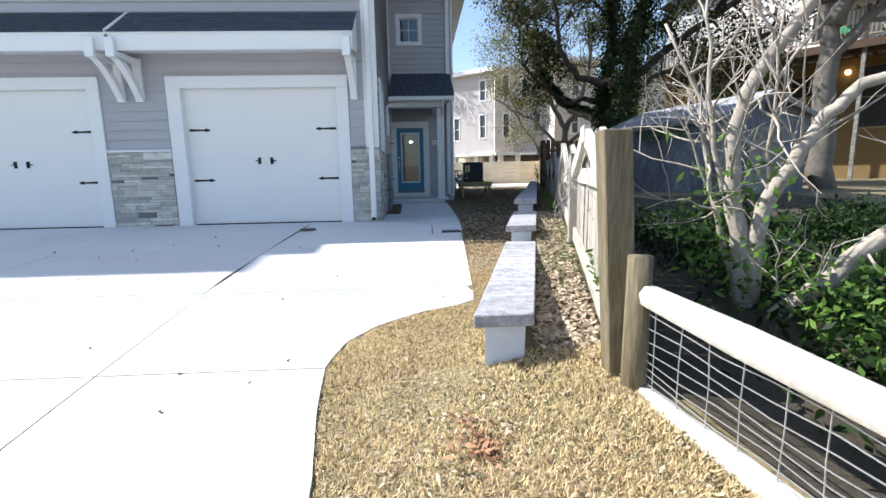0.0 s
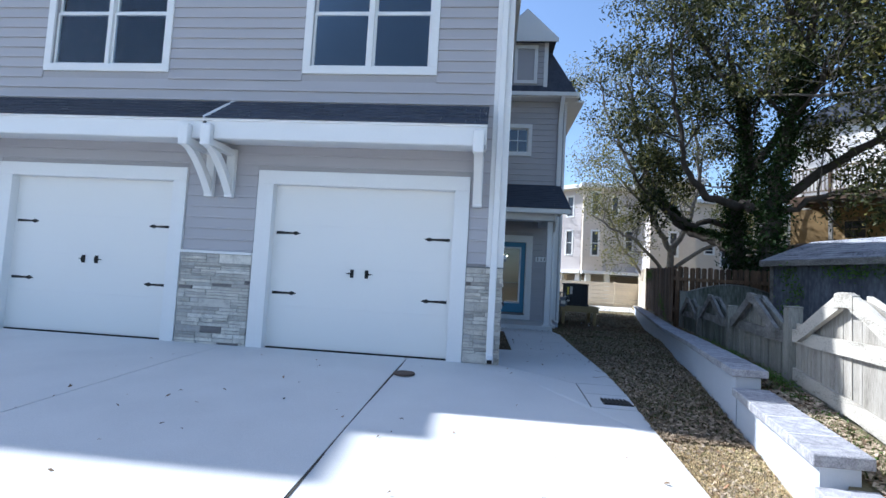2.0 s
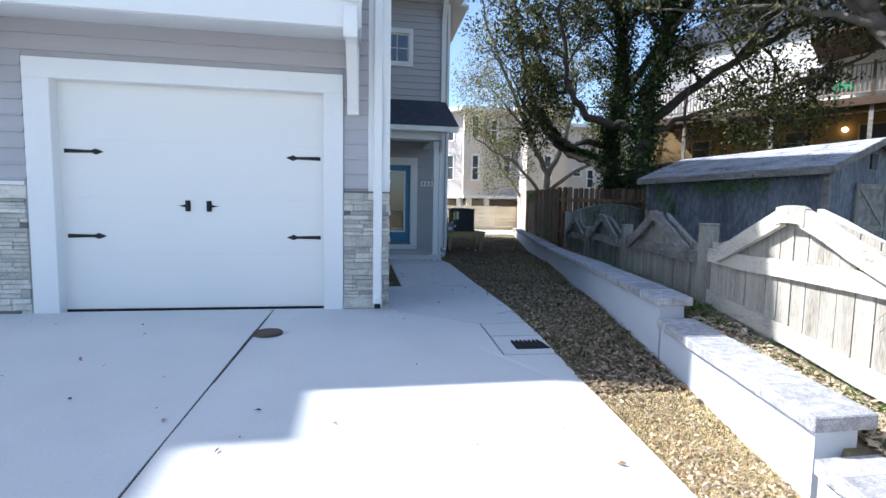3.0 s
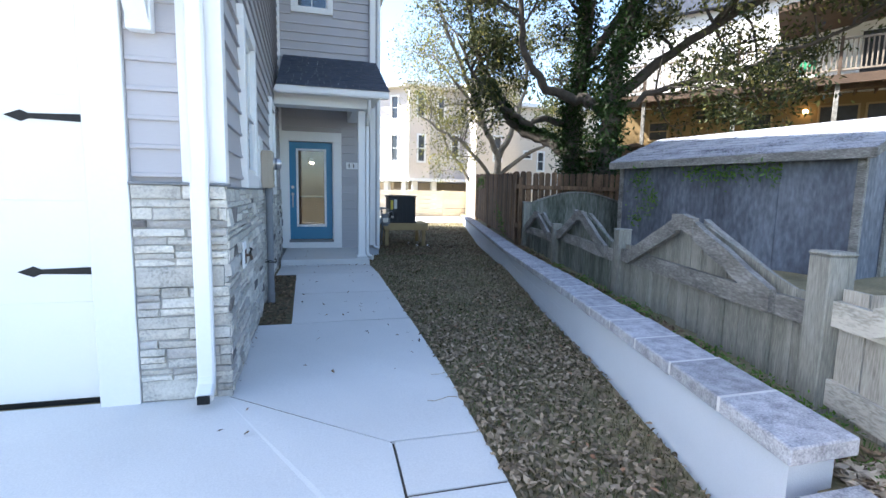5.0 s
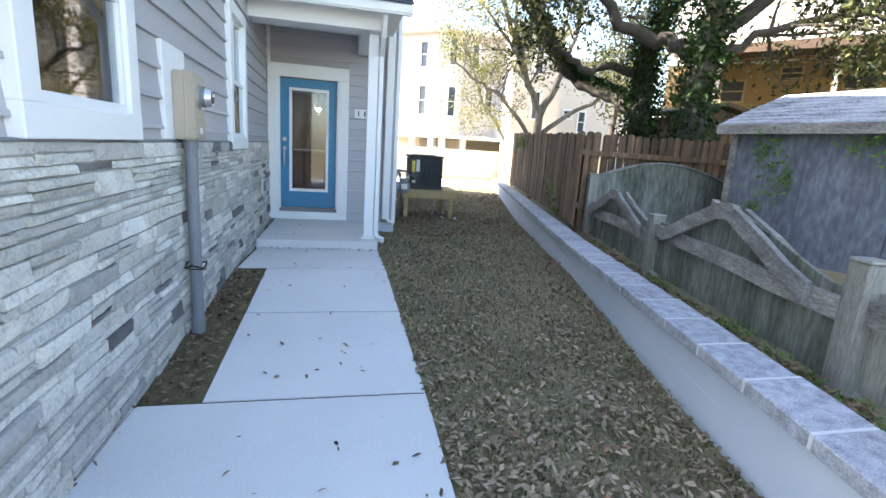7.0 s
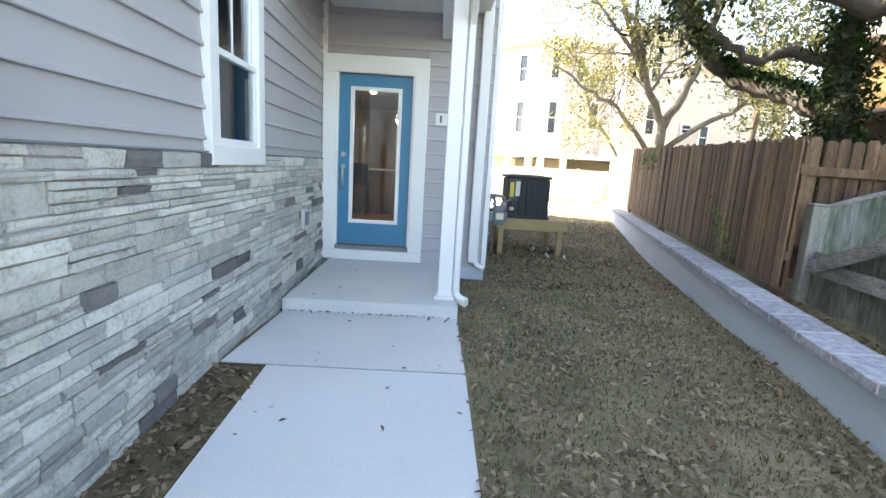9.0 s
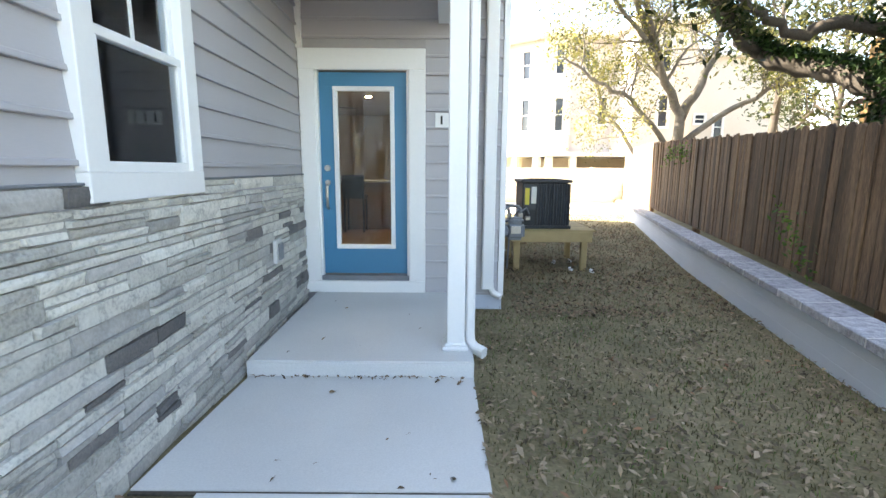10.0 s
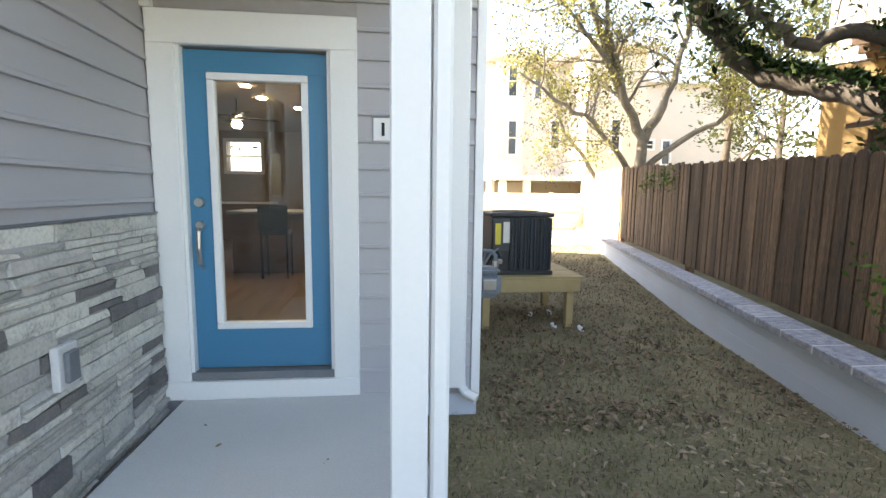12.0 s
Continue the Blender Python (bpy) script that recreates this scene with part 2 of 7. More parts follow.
def prism(pts, z0, z1, axis="z", bevel=0.0):
    """A slab of the outline pts, from z0 to z1 along an axis; z0 and z1 may be functions of the point."""
    bm = bmesh.new()

    def put(p, h):
        hh = h(p) if callable(h) else h
        return {"z": (p[0], p[1], hh), "y": (p[0], hh, p[1]), "x": (hh, p[0], p[1])}[axis]
    a = [bm.verts.new(put(p, z0)) for p in pts]
    b = [bm.verts.new(put(p, z1)) for p in pts]
    bm.faces.new(a[::-1])
    bm.faces.new(b)
    for i in range(len(pts)):
        j = (i + 1) % len(pts)
        bm.faces.new((a[i], a[j], b[j], b[i]))
    bmesh.ops.recalc_face_normals(bm, faces=bm.faces[:])
    if bevel:
        bevel_all(bm, bevel)
    return bm


def tube(bm, pts, radii, sides=8, cap=True):
    rings = []
    pts = [Vector(p) for p in pts]
    for i, p in enumerate(pts):
        d = (pts[min(i + 1, len(pts) - 1)] - pts[max(i - 1, 0)]).normalized()
        s = d.orthogonal().normalized() if i == 0 else (rings[-1][1] - d * rings[-1][1].dot(d)).normalized()
        t = d.cross(s)
        r = radii[i] if isinstance(radii, (list, tuple)) else radii
        rings.append(([bm.verts.new(p + (s * math.cos(2 * math.pi * k / sides) + t * math.sin(2 * math.pi * k / sides)) * r) for k in range(sides)], s))
    for (a, _), (b, _) in zip(rings, rings[1:]):
        for k in range(sides):
            bm.faces.new((a[k], a[(k + 1) % sides], b[(k + 1) % sides], b[k]))
    if cap:
        bm.faces.new(rings[0][0][::-1])
        bm.faces.new(rings[-1][0])
    return bm


def bent(pts, radius, sides=8):
    bm = bmesh.new()
    return tube(bm, pts, radius, sides)


def leaves(name, spots, size, material, parent, rng, flat=0.0, label="", kind="stuff"):
    """Many small folded leaves at the given spots (place, spread, number)."""
    verts, faces = [], []
    for (cx, cy, cz), spread, count in spots:
        c = rng.normal(0, 1, (count, 3)) * np.array(spread) + (cx, cy, cz)
        d = rng.normal(0, 1, (count, 3))
        d[:, 2] *= 1 - flat
        d /= np.linalg.norm(d, axis=1)[:, None]
        e = rng.normal(0, 1, (count, 3))
        e[:, 2] *= 1 - flat
        e -= d * (e * d).sum(1)[:, None]
        e /= np.linalg.norm(e, axis=1)[:, None] + 1e-6
        s = size * rng.uniform(0.6, 1.4, (count, 1))
        q = np.stack([c - d * s, c + e * s * 0.42, c + d * s, c - e * s * 0.42], 1)
        n0 = len(verts)
        verts.extend(map(tuple, q.reshape(-1, 3)))
        faces.extend((n0 + 4 * i, n0 + 4 * i + 1, n0 + 4 * i + 2, n0 + 4 * i + 3) for i in range(count))
    ob = mesh_part(name, verts, faces, material, parent, label)
    if kind:
        ob["kind"] = kind
    return ob


# ---------------------------------------------------------------- lie of the land
GY = [-40, -10, 0, 3, 5, 8, 9, 11, 13.5, 15, 19, 22, 29, 60]
GZ = [-2.6, -0.7, 0.10, 0.38, 0.55, 0.665, 0.685, 0.655, 0.70, 0.63, 0.52, 0.58, 0.74, 0.78]
BY = [-40, -10, 0, 2.5, 4, 5.5, 7, 9, 13, 29, 60]
BZ = [-2.4, -0.45, 0.27, 0.58, 0.72, 0.84, 0.95, 1.0, 0.96, 0.92, 0.9]


def drive_z(y):
    return float(np.interp(y, GY, GZ))


def bank_z(y):
    return float(np.interp(y, BY, BZ))


def wall_x(y):
    """The inner edge of the retaining wall's cap."""
    return 0.45 + (y - 2.62) * 0.25


def cap_z(y):
    """The top of the retaining wall's cap, which steps up twice and then falls gently."""
    if y < 5.25:
        return 0.84
    if y < 7.07:
        return 1.005
    return float(np.interp(y, [7.07, 10, 13.5, 29], [1.18, 1.14, 1.06, 1.05]))


def fence_x(y):
    return 1.17 + (y - 2.45) * 0.243


def drive_edge(y):
    return float(np.interp(y, [-12, 2.0, 2.6, 3.07, 3.4, 3.7, 3.95, 4.1, 4.5, 5.2, 6.8, 7.9, 9.4, 10.8, 14.9], [-0.25, -0.30, -0.40, -0.44, -0.36, -0.14, 0.22, 0.62, 0.65, 0.69, 0.78, 0.86, 0.92, 0.96, 0.95]))


def land(x, y):
    u = x - wall_x(y) - 0.16
    low, high = drive_z(y), bank_z(y)
    if y > 2.75:
        return high if u > 0 else low
    s = min(max((x - drive_edge(y)) / 1.5, 0), 1)
    return low + (high - low) * s * s * (3 - 2 * s)


us = sorted(set([-300, -120, -60, -30, -15, -8, -4, 14, 18, 25, 35, 60, 120, 300] + [round(v, 2) for v in np.arange(-3, 0, 0.25)] + [-0.05, 0.05] + [round(v, 2) for v in np.arange(0.25, 3, 0.25)] + [3.5, 4, 5, 6, 7, 8, 10, 12]))
ys = [-300, -120, -60, -30, -15, -10] + [round(v, 2) for v in np.arange(-8, 2.7, 0.25)] + [2.74, 2.76] + [round(v, 2) for v in np.arange(3, 24, 0.25)] + [25, 26, 27, 28, 30, 33, 36, 40, 50, 70, 120, 300, 700]
gv, gf = [], []
for yy in ys:
    for uu in us:
        xx = uu + (wall_x(min(max(yy, -10), 40)) + 0.16)
        gv.append((xx, yy, land(xx, min(max(yy, -40), 60)) + 0.012 * noise.noise((xx * 2.1, yy * 2.1, 0)) + (0.022 * noise.noise((xx * 1.1, yy * 1.3, 4)) if -0.3 < yy < 6 and uu < 3 and xx > drive_edge(yy) + 0.2 else 0)))
for j in range(len(ys) - 1):
    for i in range(len(us) - 1):
        a = j * len(us) + i
        gf.append((a, a + 1, a + 1 + len(us), a + len(us)))
ground = mesh_part("ground", gv, gf, M_GROUND, smooth=True)
tagged(ground, "patchy dry lawn and bare soil", "ground", kind="structure")

M_PALEMORTAR = surface("pale_mortar", (0.66, 0.65, 0.64), (0.55, 0.54, 0.53), 6, 90, 0.9, 0.3)
# ---------------------------------------------------------------- driveway and walk
driveway = thing("driveway", (-4, 4, 0.4), "pale broom-finished concrete driveway in jointed slabs", "driveway", kind="structure")


def slab(parent, pts, name="slab", top=0.022):
    bm = prism(pts, lambda p: drive_z(p[1]) - 0.10, lambda p: drive_z(p[1]) + top)
    return part(name, bm, M_CONC, parent)


def edge_run(y0, y1, step=0.12):
    n = max(2, int((y1 - y0) / step))
    return [(drive_edge(y0 + (y1 - y0) * i / n), y0 + (y1 - y0) * i / n) for i in range(n + 1)]


J = 0.006
COLS = [(-16, -13.4), (-13.4, -10.2), (-10.2, -7.35), (-7.35, -4.55), (-4.55, -1.83)]
ROWS_Y = [(-12, -7), (-7, -3.2), (-3.2, 0.0), (0.0, 3.03), (3.03, 4.42), (4.55, 6.2), (6.2, 9.12)]
for (ra, rb) in ROWS_Y:
    for (ca, cb) in COLS:
        if (ra, rb) == (4.55, 6.2):
            continue
        lo = 4.55 if ra == 6.2 else ra
        ys_ = [lo + J] + [k for k in GY if lo + J < k < rb - J] + [rb - J]
        rise = [(y, drive_z(y) + 0.022) for y in ys_]
        bm = prism(rise + [(y, z - 0.12) for y, z in rise[::-1]], ca + J, cb - J, "x")
        part("slab", bm, M_CONC, driveway)
    if ra < 6.2:
        hi = rb if ra != 4.55 else 6.2
        slab(driveway, edge_run(ra + J, hi - (J if ra != 4.55 else 0)) + [(-1.83 + J, hi - (J if ra != 4.55 else 0)), (-1.83 + J, ra + J)])
# the slab beside the garage corner, cut by the slanted joint where the walk begins
slab(driveway, edge_run(6.2, 7.30) + [(0.35, 7.32), (0.36, 7.84), (0.37, 8.28), (-0.62, 9.10), (-1.83 + J, 9.12), (-1.83 + J, 6.2)])
walkway = thing("walkway", (0.2, 11, 0.65), "pale concrete front walk in jointed slabs", "walkway", kind="structure")
slab(walkway, edge_run(8.30, 10.80) + [(-0.62, 10.80), (-0.62, 9.12), (0.36, 8.30)])
slab(walkway, edge_run(10.822, 12.16) + [(-0.29, 12.16), (-0.26, 10.822)])
slab(walkway, edge_run(12.180, 13.49) + [(-0.32, 13.49), (-0.29, 12.180)])
slab(walkway, edge_run(13.510, 14.77) + [(-0.62, 14.77), (-0.62, 13.510)])
# slab round the storm drain
slab(driveway, edge_run(7.318, 7.83) + [(0.375, 7.83), (0.365, 7.336)])
slab(walkway, edge_run(7.848, 8.285) + [(0.385, 8.285), (0.375, 7.848)])
M_JOINT = surface("joint_dirt", (0.11, 0.095, 0.075), (0.045, 0.038, 0.03), 9, 70, 0.95, 0.6)


def joint(parent, p, q, w=0.011):
    """Dark grit lying in the groove between two slabs."""
    d = (Vector(q) - Vector(p)).normalized()
    n = Vector((-d.y, d.x)) * w
    k = max(1, int((Vector(q) - Vector(p)).length / 0.5))
    bm = bmesh.new()
    for i in range(k):
        a, b = Vector(p).lerp(Vector(q), i / k), Vector(p).lerp(Vector(q), (i + 1) / k)
        hexa(bm, [(c.x, c.y, drive_z(c.y) + h) for h in (-0.02, 0.0155) for c in (a - n, a + n, b + n, b - n)][::1])
    bmesh.ops.recalc_face_normals(bm, faces=bm.faces[:])
    return part("joint", bm, M_JOINT, parent)


for y in (10.811, 12.17, 13.50):
    joint(walkway, (-0.30 if y < 13 else -0.62, y), (drive_edge(y) - 0.01, y))
joint(walkway, (-0.60, 9.115), (0.37, 8.295))
joint(driveway, (-1.83, -3.2), (-1.83, 9.10))
for x in (-4.55, -7.35):
    joint(driveway, (x, -3.2), (x, 9.10))
for y in (0.0, 3.03):
    joint(driveway, (-9.5, y), (drive_edge(y) - 0.02, y))
for p, q in (((0.365, 7.33), (0.37, 8.28)), ((0.37, 7.32), (0.86, 7.305)), ((0.375, 7.84), (0.85, 7.84))):
    joint(driveway, p, q, 0.010)
bed = prism([(-0.27, 10.83), (-0.33, 13.48), (-0.66, 13.48), (-0.66, 10.83)], lambda p: drive_z(p[1]) - 0.05, lambda p: drive_z(p[1]) + 0.012)
tagged(part("planting_bed", bed, M_MULCH), "narrow bed of dark leaf mulch beside the walk", "planting bed", kind="structure")

rear_pad = prism([(-1.0, 26.6), (9.5, 26.6), (9.5, 30.9), (-1.0, 30.9)], lambda p: drive_z(p[1]) - 0.08, lambda p: drive_z(p[1]) + 0.02)
tagged(part("rear_pavement", rear_pad, M_CONC), "sunlit pale concrete pavement behind the garden", "pavement", kind="structure")

# slotted channel drain across the driveway
channel = thing("channel_drain", (-3, 4.48, 0.5), "pale grey slotted channel drain across driveway", "drain")
M_CHAN = surface("drain_plastic", (0.60, 0.61, 0.60), (0.52, 0.53, 0.52), 3, 60, 0.6, 0.05)
bm = bmesh.new()
for a, b in ((4.415, 4.452), (4.518, 4.555)):
    box(bm, -12, 0.62, a, b, drive_z(4.48) - 0.08, drive_z(4.48) + 0.022)
part("channel_frame", bm, M_CHAN, channel)
bm = bmesh.new()
for i in range(420):
    x = 0.60 - i * 0.03
    box(bm, x - 0.0115, x + 0.0115, 4.452, 4.518, drive_z(4.48) - 0.01, drive_z(4.48) + 0.018)
tagged(part("grating", bm, M_CHAN, channel), kind="stuff")
part("channel_bed", block(-12, 0.62, 4.44, 4.53, drive_z(4.48) - 0.09, drive_z(4.48) - 0.06), M_BLACK, channel)

# storm drain grate and round cleanout cover
storm = thing("storm_drain", (0.66, 7.58, 0.66), "black cast iron grate set in the concrete", "drain")
zc = drive_z(7.58) + 0.022
part("frame", block(0.51, 0.81, 7.45, 7.71, zc - 0.03, zc + 0.003, 0.002), M_BLACK, storm)
for i in range(7):
    part("bar", block(0.525 + i * 0.040, 0.545 + i * 0.040, 7.465, 7.695, zc + 0.003, zc + 0.009), M_BLACK, storm)
cover = bmesh.new()
bmesh.ops.create_cone(cover, cap_ends=True, segments=28, radius1=0.135, radius2=0.13, depth=0.02, matrix=Matrix.Translation((-1.7, 8.12, drive_z(8.12) + 0.022)))
M_RUST = surface("rusty_iron", (0.13, 0.085, 0.06), (0.06, 0.045, 0.035), 14, 90, 0.8, 0.4)
tagged(part("cleanout_cover", cover, M_RUST), "round rusty iron cleanout cover in driveway", "drain cover")

# ---------------------------------------------------------------- house
house = thing("house", (-6, 12, 0.7), "grey townhouse with lap siding, stone base and white trim", "house")
SX, FY, DY = -0.66, 9.10, 16.68      # side wall, garage wall, door wall
EAVE = 7.42


def wall_boxes(u0, u1, z0, z1, holes):
    """Rectangles that fill a wall round its openings."""
    us_ = sorted({u0, u1, *[h[0] for h in holes], *[h[1] for h in holes]})
    out = []
    for a, b in zip(us_, us_[1:]):
        cuts = sorted((h[2], h[3]) for h in holes if h[0] < b - 1e-6 and h[1] > a + 1e-6)
        z = z0
        for c, d in cuts:
            if c > z:
                out.append((a, b, z, c))
            z = d
        if z < z1:
            out.append((a, b, z, z1))
    return out


def wall_cells(u0, u1, z0, z1, holes):
    us_ = sorted({u0, u1, *[h[0] for h in holes], *[h[1] for h in holes]})
    zs_ = sorted({z0, z1, *[max(h[2], z0) for h in holes], *[h[3] for h in holes]})
    return [(a, b, c, d) for a, b in zip(us_, us_[1:]) for c, d in zip(zs_, zs_[1:])
            if not any(h[0] <= a + 1e-6 and h[1] >= b - 1e-6 and h[2] <= c + 1e-6 and h[3] >= d - 1e-6 for h in holes)]


def wall_front(name, y, x0, x1, z0, z1, holes, thick=0.16):
    bm = bmesh.new()
    for a, b, c, d in wall_cells(x0, x1, z0, z1, holes):
        box(bm, a, b, y, y + thick, c, d)
    bmesh.ops.remove_doubles(bm, verts=bm.verts[:], dist=1e-4)
    return part(name, bm, M_BACK, house)


def wall_side(name, x, y0, y1, z0, z1, holes, thick=0.16):
    bm = bmesh.new()
    for a, b, c, d in wall_cells(y0, y1, z0, z1, holes):
        box(bm, x - thick, x, a, b, c, d)
    bmesh.ops.remove_doubles(bm, verts=bm.verts[:], dist=1e-4)
    return part(name, bm, M_BACK, house)


def siding(parent, plane, at, u0, u1, z0, z1, holes, course=0.165):
    """Lap boards, each tilted out at its lower edge."""
    n = int(math.ceil((z1 - z0) / course - 1e-6))
    for i in range(n):
        a, b = z0 + i * course, min(z0 + (i + 1) * course + 0.004, z1)
        cuts = sorted((h[0], h[1]) for h in holes if h[2] < b - 0.02 and h[3] > a + 0.02)
        u = u0
        runs = []
        for c, d in cuts:
            if c > u + 0.01:
                runs.append((u, c))
            u = max(u, d)
        if u < u1 - 0.01:
            runs.append((u, u1))
        for c, d in runs:
            prof = [(0.0, a), (0.026, a), (0.028, a + 0.004), (0.026, a + 0.022), (0.018, a + 0.027), (0.004, b), (0.0, b)]
            if plane == "y":
                bm = prism([(at - o, z) for o, z in prof], c, d, "x")
            else:
                bm = prism([(at + o, z) for o, z in prof], c, d, "y")
            part("siding_board", bm, M_SIDING, parent)


G1 = (-4.00, -1.27, 0.55, 3.14)       # garage openings
G2 = (-8.32, -5.59, 0.55, 3.14)
G3 = (-13.0, -10.2, 0.55, 3.14)
WU1 = (-3.58, -1.76, 4.96, 6.52)      # upper windows
WU2 = (-7.89, -5.98, 4.96, 6.52)
S1 = (10.22, 10.98, 2.16, 3.36)       # side windows
S2 = (13.62, 14.30, 2.08, 3.28)
DOOR = (-0.58, 0.365, 0.90, 3.08)
SMALL = (-0.36, 0.27, 5.83, 6.58)
w_front = wall_front("front_wall", FY, -22, SX + 0.06, 0.5, EAVE, [G1, G2, G3, WU1, WU2])
w_side = wall_side("side_wall", SX, FY + 0.16, DY, 0.5, EAVE, [S1, S2])
w_door = wall_front("door_wall", DY, SX - 0.30, 1.36, 0.5, EAVE, [DOOR, SMALL])
RW = (-3.38, -2.56, 2.64, 3.36)        # rear window of the hall
w_back = wall_front("rear_wall", 26.0, -22, 1.36, 0.3, EAVE, [RW])
w_left = part("far_side_wall", block(-22.16, -22, FY, 26.16, 0.3, EAVE), M_BACK, house)
w_set2 = wall_side("rear_side_wall", 1.36, DY + 0.16, 26.0, 0.3, EAVE, [])
part("garage_slab", block(-21.9, SX - 0.2, FY + 0.01, 23.9, 0.4, 0.60), M_CONC, house)
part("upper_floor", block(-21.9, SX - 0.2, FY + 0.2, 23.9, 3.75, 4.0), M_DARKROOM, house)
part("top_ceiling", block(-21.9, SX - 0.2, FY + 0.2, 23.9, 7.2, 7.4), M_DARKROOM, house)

siding(w_front, "y", FY, -22, -0.78, 2.09, EAVE, [(-4.26, -1.05, 0, 3.38), (-8.56, -5.36, 0, 3.38), (-13.2, -10, 0, 3.38), (-3.71, -1.64, 4.84, 6.66), (-8.02, -5.86, 4.84, 6.66)])
siding(w_side, "x", SX, FY + 0.075, DY - 0.02, 1.931, EAVE, [(10.10, 11.10, 2.04, 3.48), (13.50, 14.42, 1.96, 3.40)], 0.1735)
siding(w_door, "y", DY, -0.78, 1.32, 0.75, EAVE, [(-0.75, 0.54, 0, 3.29), (-0.48, 0.38, 5.72, 6.69)], 0.1755)
siding(w_set2, "x", 1.36, DY + 0.10, 26.16, 0.75, EAVE, [], 0.1755)

# corner boards and flashings
part("corner_board", block(-0.78, -0.535, FY - 0.03, FY, 2.06, EAVE, 0.003), M_TRIM, house)
part("corner_board", block(SX, -0.535, FY, FY + 0.075, 2.06, EAVE, 0.003), M_TRIM, house)
part("corner_board", block(1.325, 1.388, DY - 0.03, DY, 0.74, EAVE, 0.003), M_TRIM, house)
part("corner_board", block(1.36, 1.388, DY, DY + 0.09, 0.74, EAVE, 0.003), M_TRIM, house)
part("corner_board", block(-0.79, -0.70, DY - 0.055, DY, 3.286, EAVE, 0.003), M_TRIM, house)
part("flashing", block(-5.37, -4.25, FY - 0.07, FY, 2.045, 2.085, 0.004), M_TRIM, house)
part("flashing", block(-1.06, SX + 0.145, FY - 0.06, FY, 2.045, 2.06, 0.003), M_GREYMETAL, house)
side_flashing = part("flashing", block(SX, SX + 0.040, FY + 0.02, DY - 0.04, 2.030, 2.042, 0.003), M_GREYMETAL, house)


def window_front(parent, o, y, trim=0.12, mullion=True, rail=None, grid=False):
    x0, x1, z0, z1 = o
    w = part("window", block(x0 - trim, x1 + trim, y - 0.035, y - 0.003, z0 - trim, z0, 0.004), M_TRIM, parent)
    for b in ((x0 - trim, x1 + trim, z1, z1 + trim + 0.02), (x0 - trim, x0, z0, z1), (x1, x1 + trim, z0, z1)):
        part("casing", block(b[0], b[1], y - 0.035, y - 0.003, b[2], b[3], 0.004), M_TRIM, w)
    lights = [(x0, (x0 + x1) / 2 - 0.035), ((x0 + x1) / 2 + 0.035, x1)] if mullion else [(x0, x1)]
    if mullion:
        part("mullion", block((x0 + x1) / 2 - 0.035, (x0 + x1) / 2 + 0.035, y - 0.02, y + 0.06, z0, z1, 0.003), M_TRIM, w)
    for a, b in lights:
        zm = rail if rail else z1
        for c, d, yy in ((z0, zm, y + 0.02), (zm, z1, y + 0.045)):
            if d - c < 0.05:
                continue
            for e in ((a, b, c, c + 0.035), (a, b, d - 0.035, d), (a, a + 0.035, c + 0.035, d - 0.035), (b - 0.035, b, c + 0.035, d - 0.035)):
                part("sash", block(e[0], e[1], yy, yy + 0.035, e[2], e[3], 0.003), M_TRIM, w)
            g = part("pane", block(a + 0.03, b - 0.03, yy + 0.014, yy + 0.020, c + 0.03, d - 0.03), M_GLASS, w)
            g.visible_shadow = False
            if grid and (d == z1 or not rail):
                part("muntin", block((a + b) / 2 - 0.01, (a + b) / 2 + 0.01, yy + 0.005, yy + 0.013, c + 0.03, d - 0.03), M_TRIM, w)
                part("muntin", block(a + 0.03, b - 0.03, yy + 0.004, yy + 0.012, (c + d) / 2 - 0.01, (c + d) / 2 + 0.01), M_TRIM, w)
    return w


def window_side(parent, o, x, trim=0.12, rail=2.7):
    y0, y1, z0, z1 = o
    w = part("window", block(x + 0.003, x + 0.062, y0 - trim, y1 + trim, z0 - trim, z0, 0.004), M_TRIM, parent)
    for b in ((y0 - trim, y1 + trim, z1, z1 + trim), (y0 - trim, y0, z0, z1), (y1, y1 + trim, z0, z1)):
        part("casing", block(x + 0.003, x + 0.060, b[0], b[1], b[2], b[3], 0.004), M_TRIM, w)
    for c, d, xx in ((z0, rail, x + 0.040), (rail - 0.03, z1, x + 0.012)):
        for e in ((y0, y1, c, c + 0.045), (y0, y1, d - 0.04, d), (y0, y0 + 0.04, c + 0.045, d - 0.04), (y1 - 0.04, y1, c + 0.045, d - 0.04)):
            part("sash", block(xx - 0.035, xx, e[0], e[1], e[2], e[3], 0.003), M_TRIM, w)
        g = part("pane", block(xx - 0.022, xx - 0.016, y0 + 0.035, y1 - 0.035, c + 0.04, d - 0.035), M_GLASS, w)
        g.visible_shadow = False
    part("muntin", block(x - 0.002, x + 0.006, (y0 + y1) / 2 - 0.01, (y0 + y1) / 2 + 0.01, rail, z1), M_TRIM, w)
    return w


window_front(house, WU1, FY, rail=5.82)
window_front(house, WU2, FY, rail=5.82)
window_front(house, SMALL, DY, trim=0.11, mullion=False, grid=True)
side_windows = [window_side(house, S1, SX), window_side(house, S2, SX, rail=2.66)]


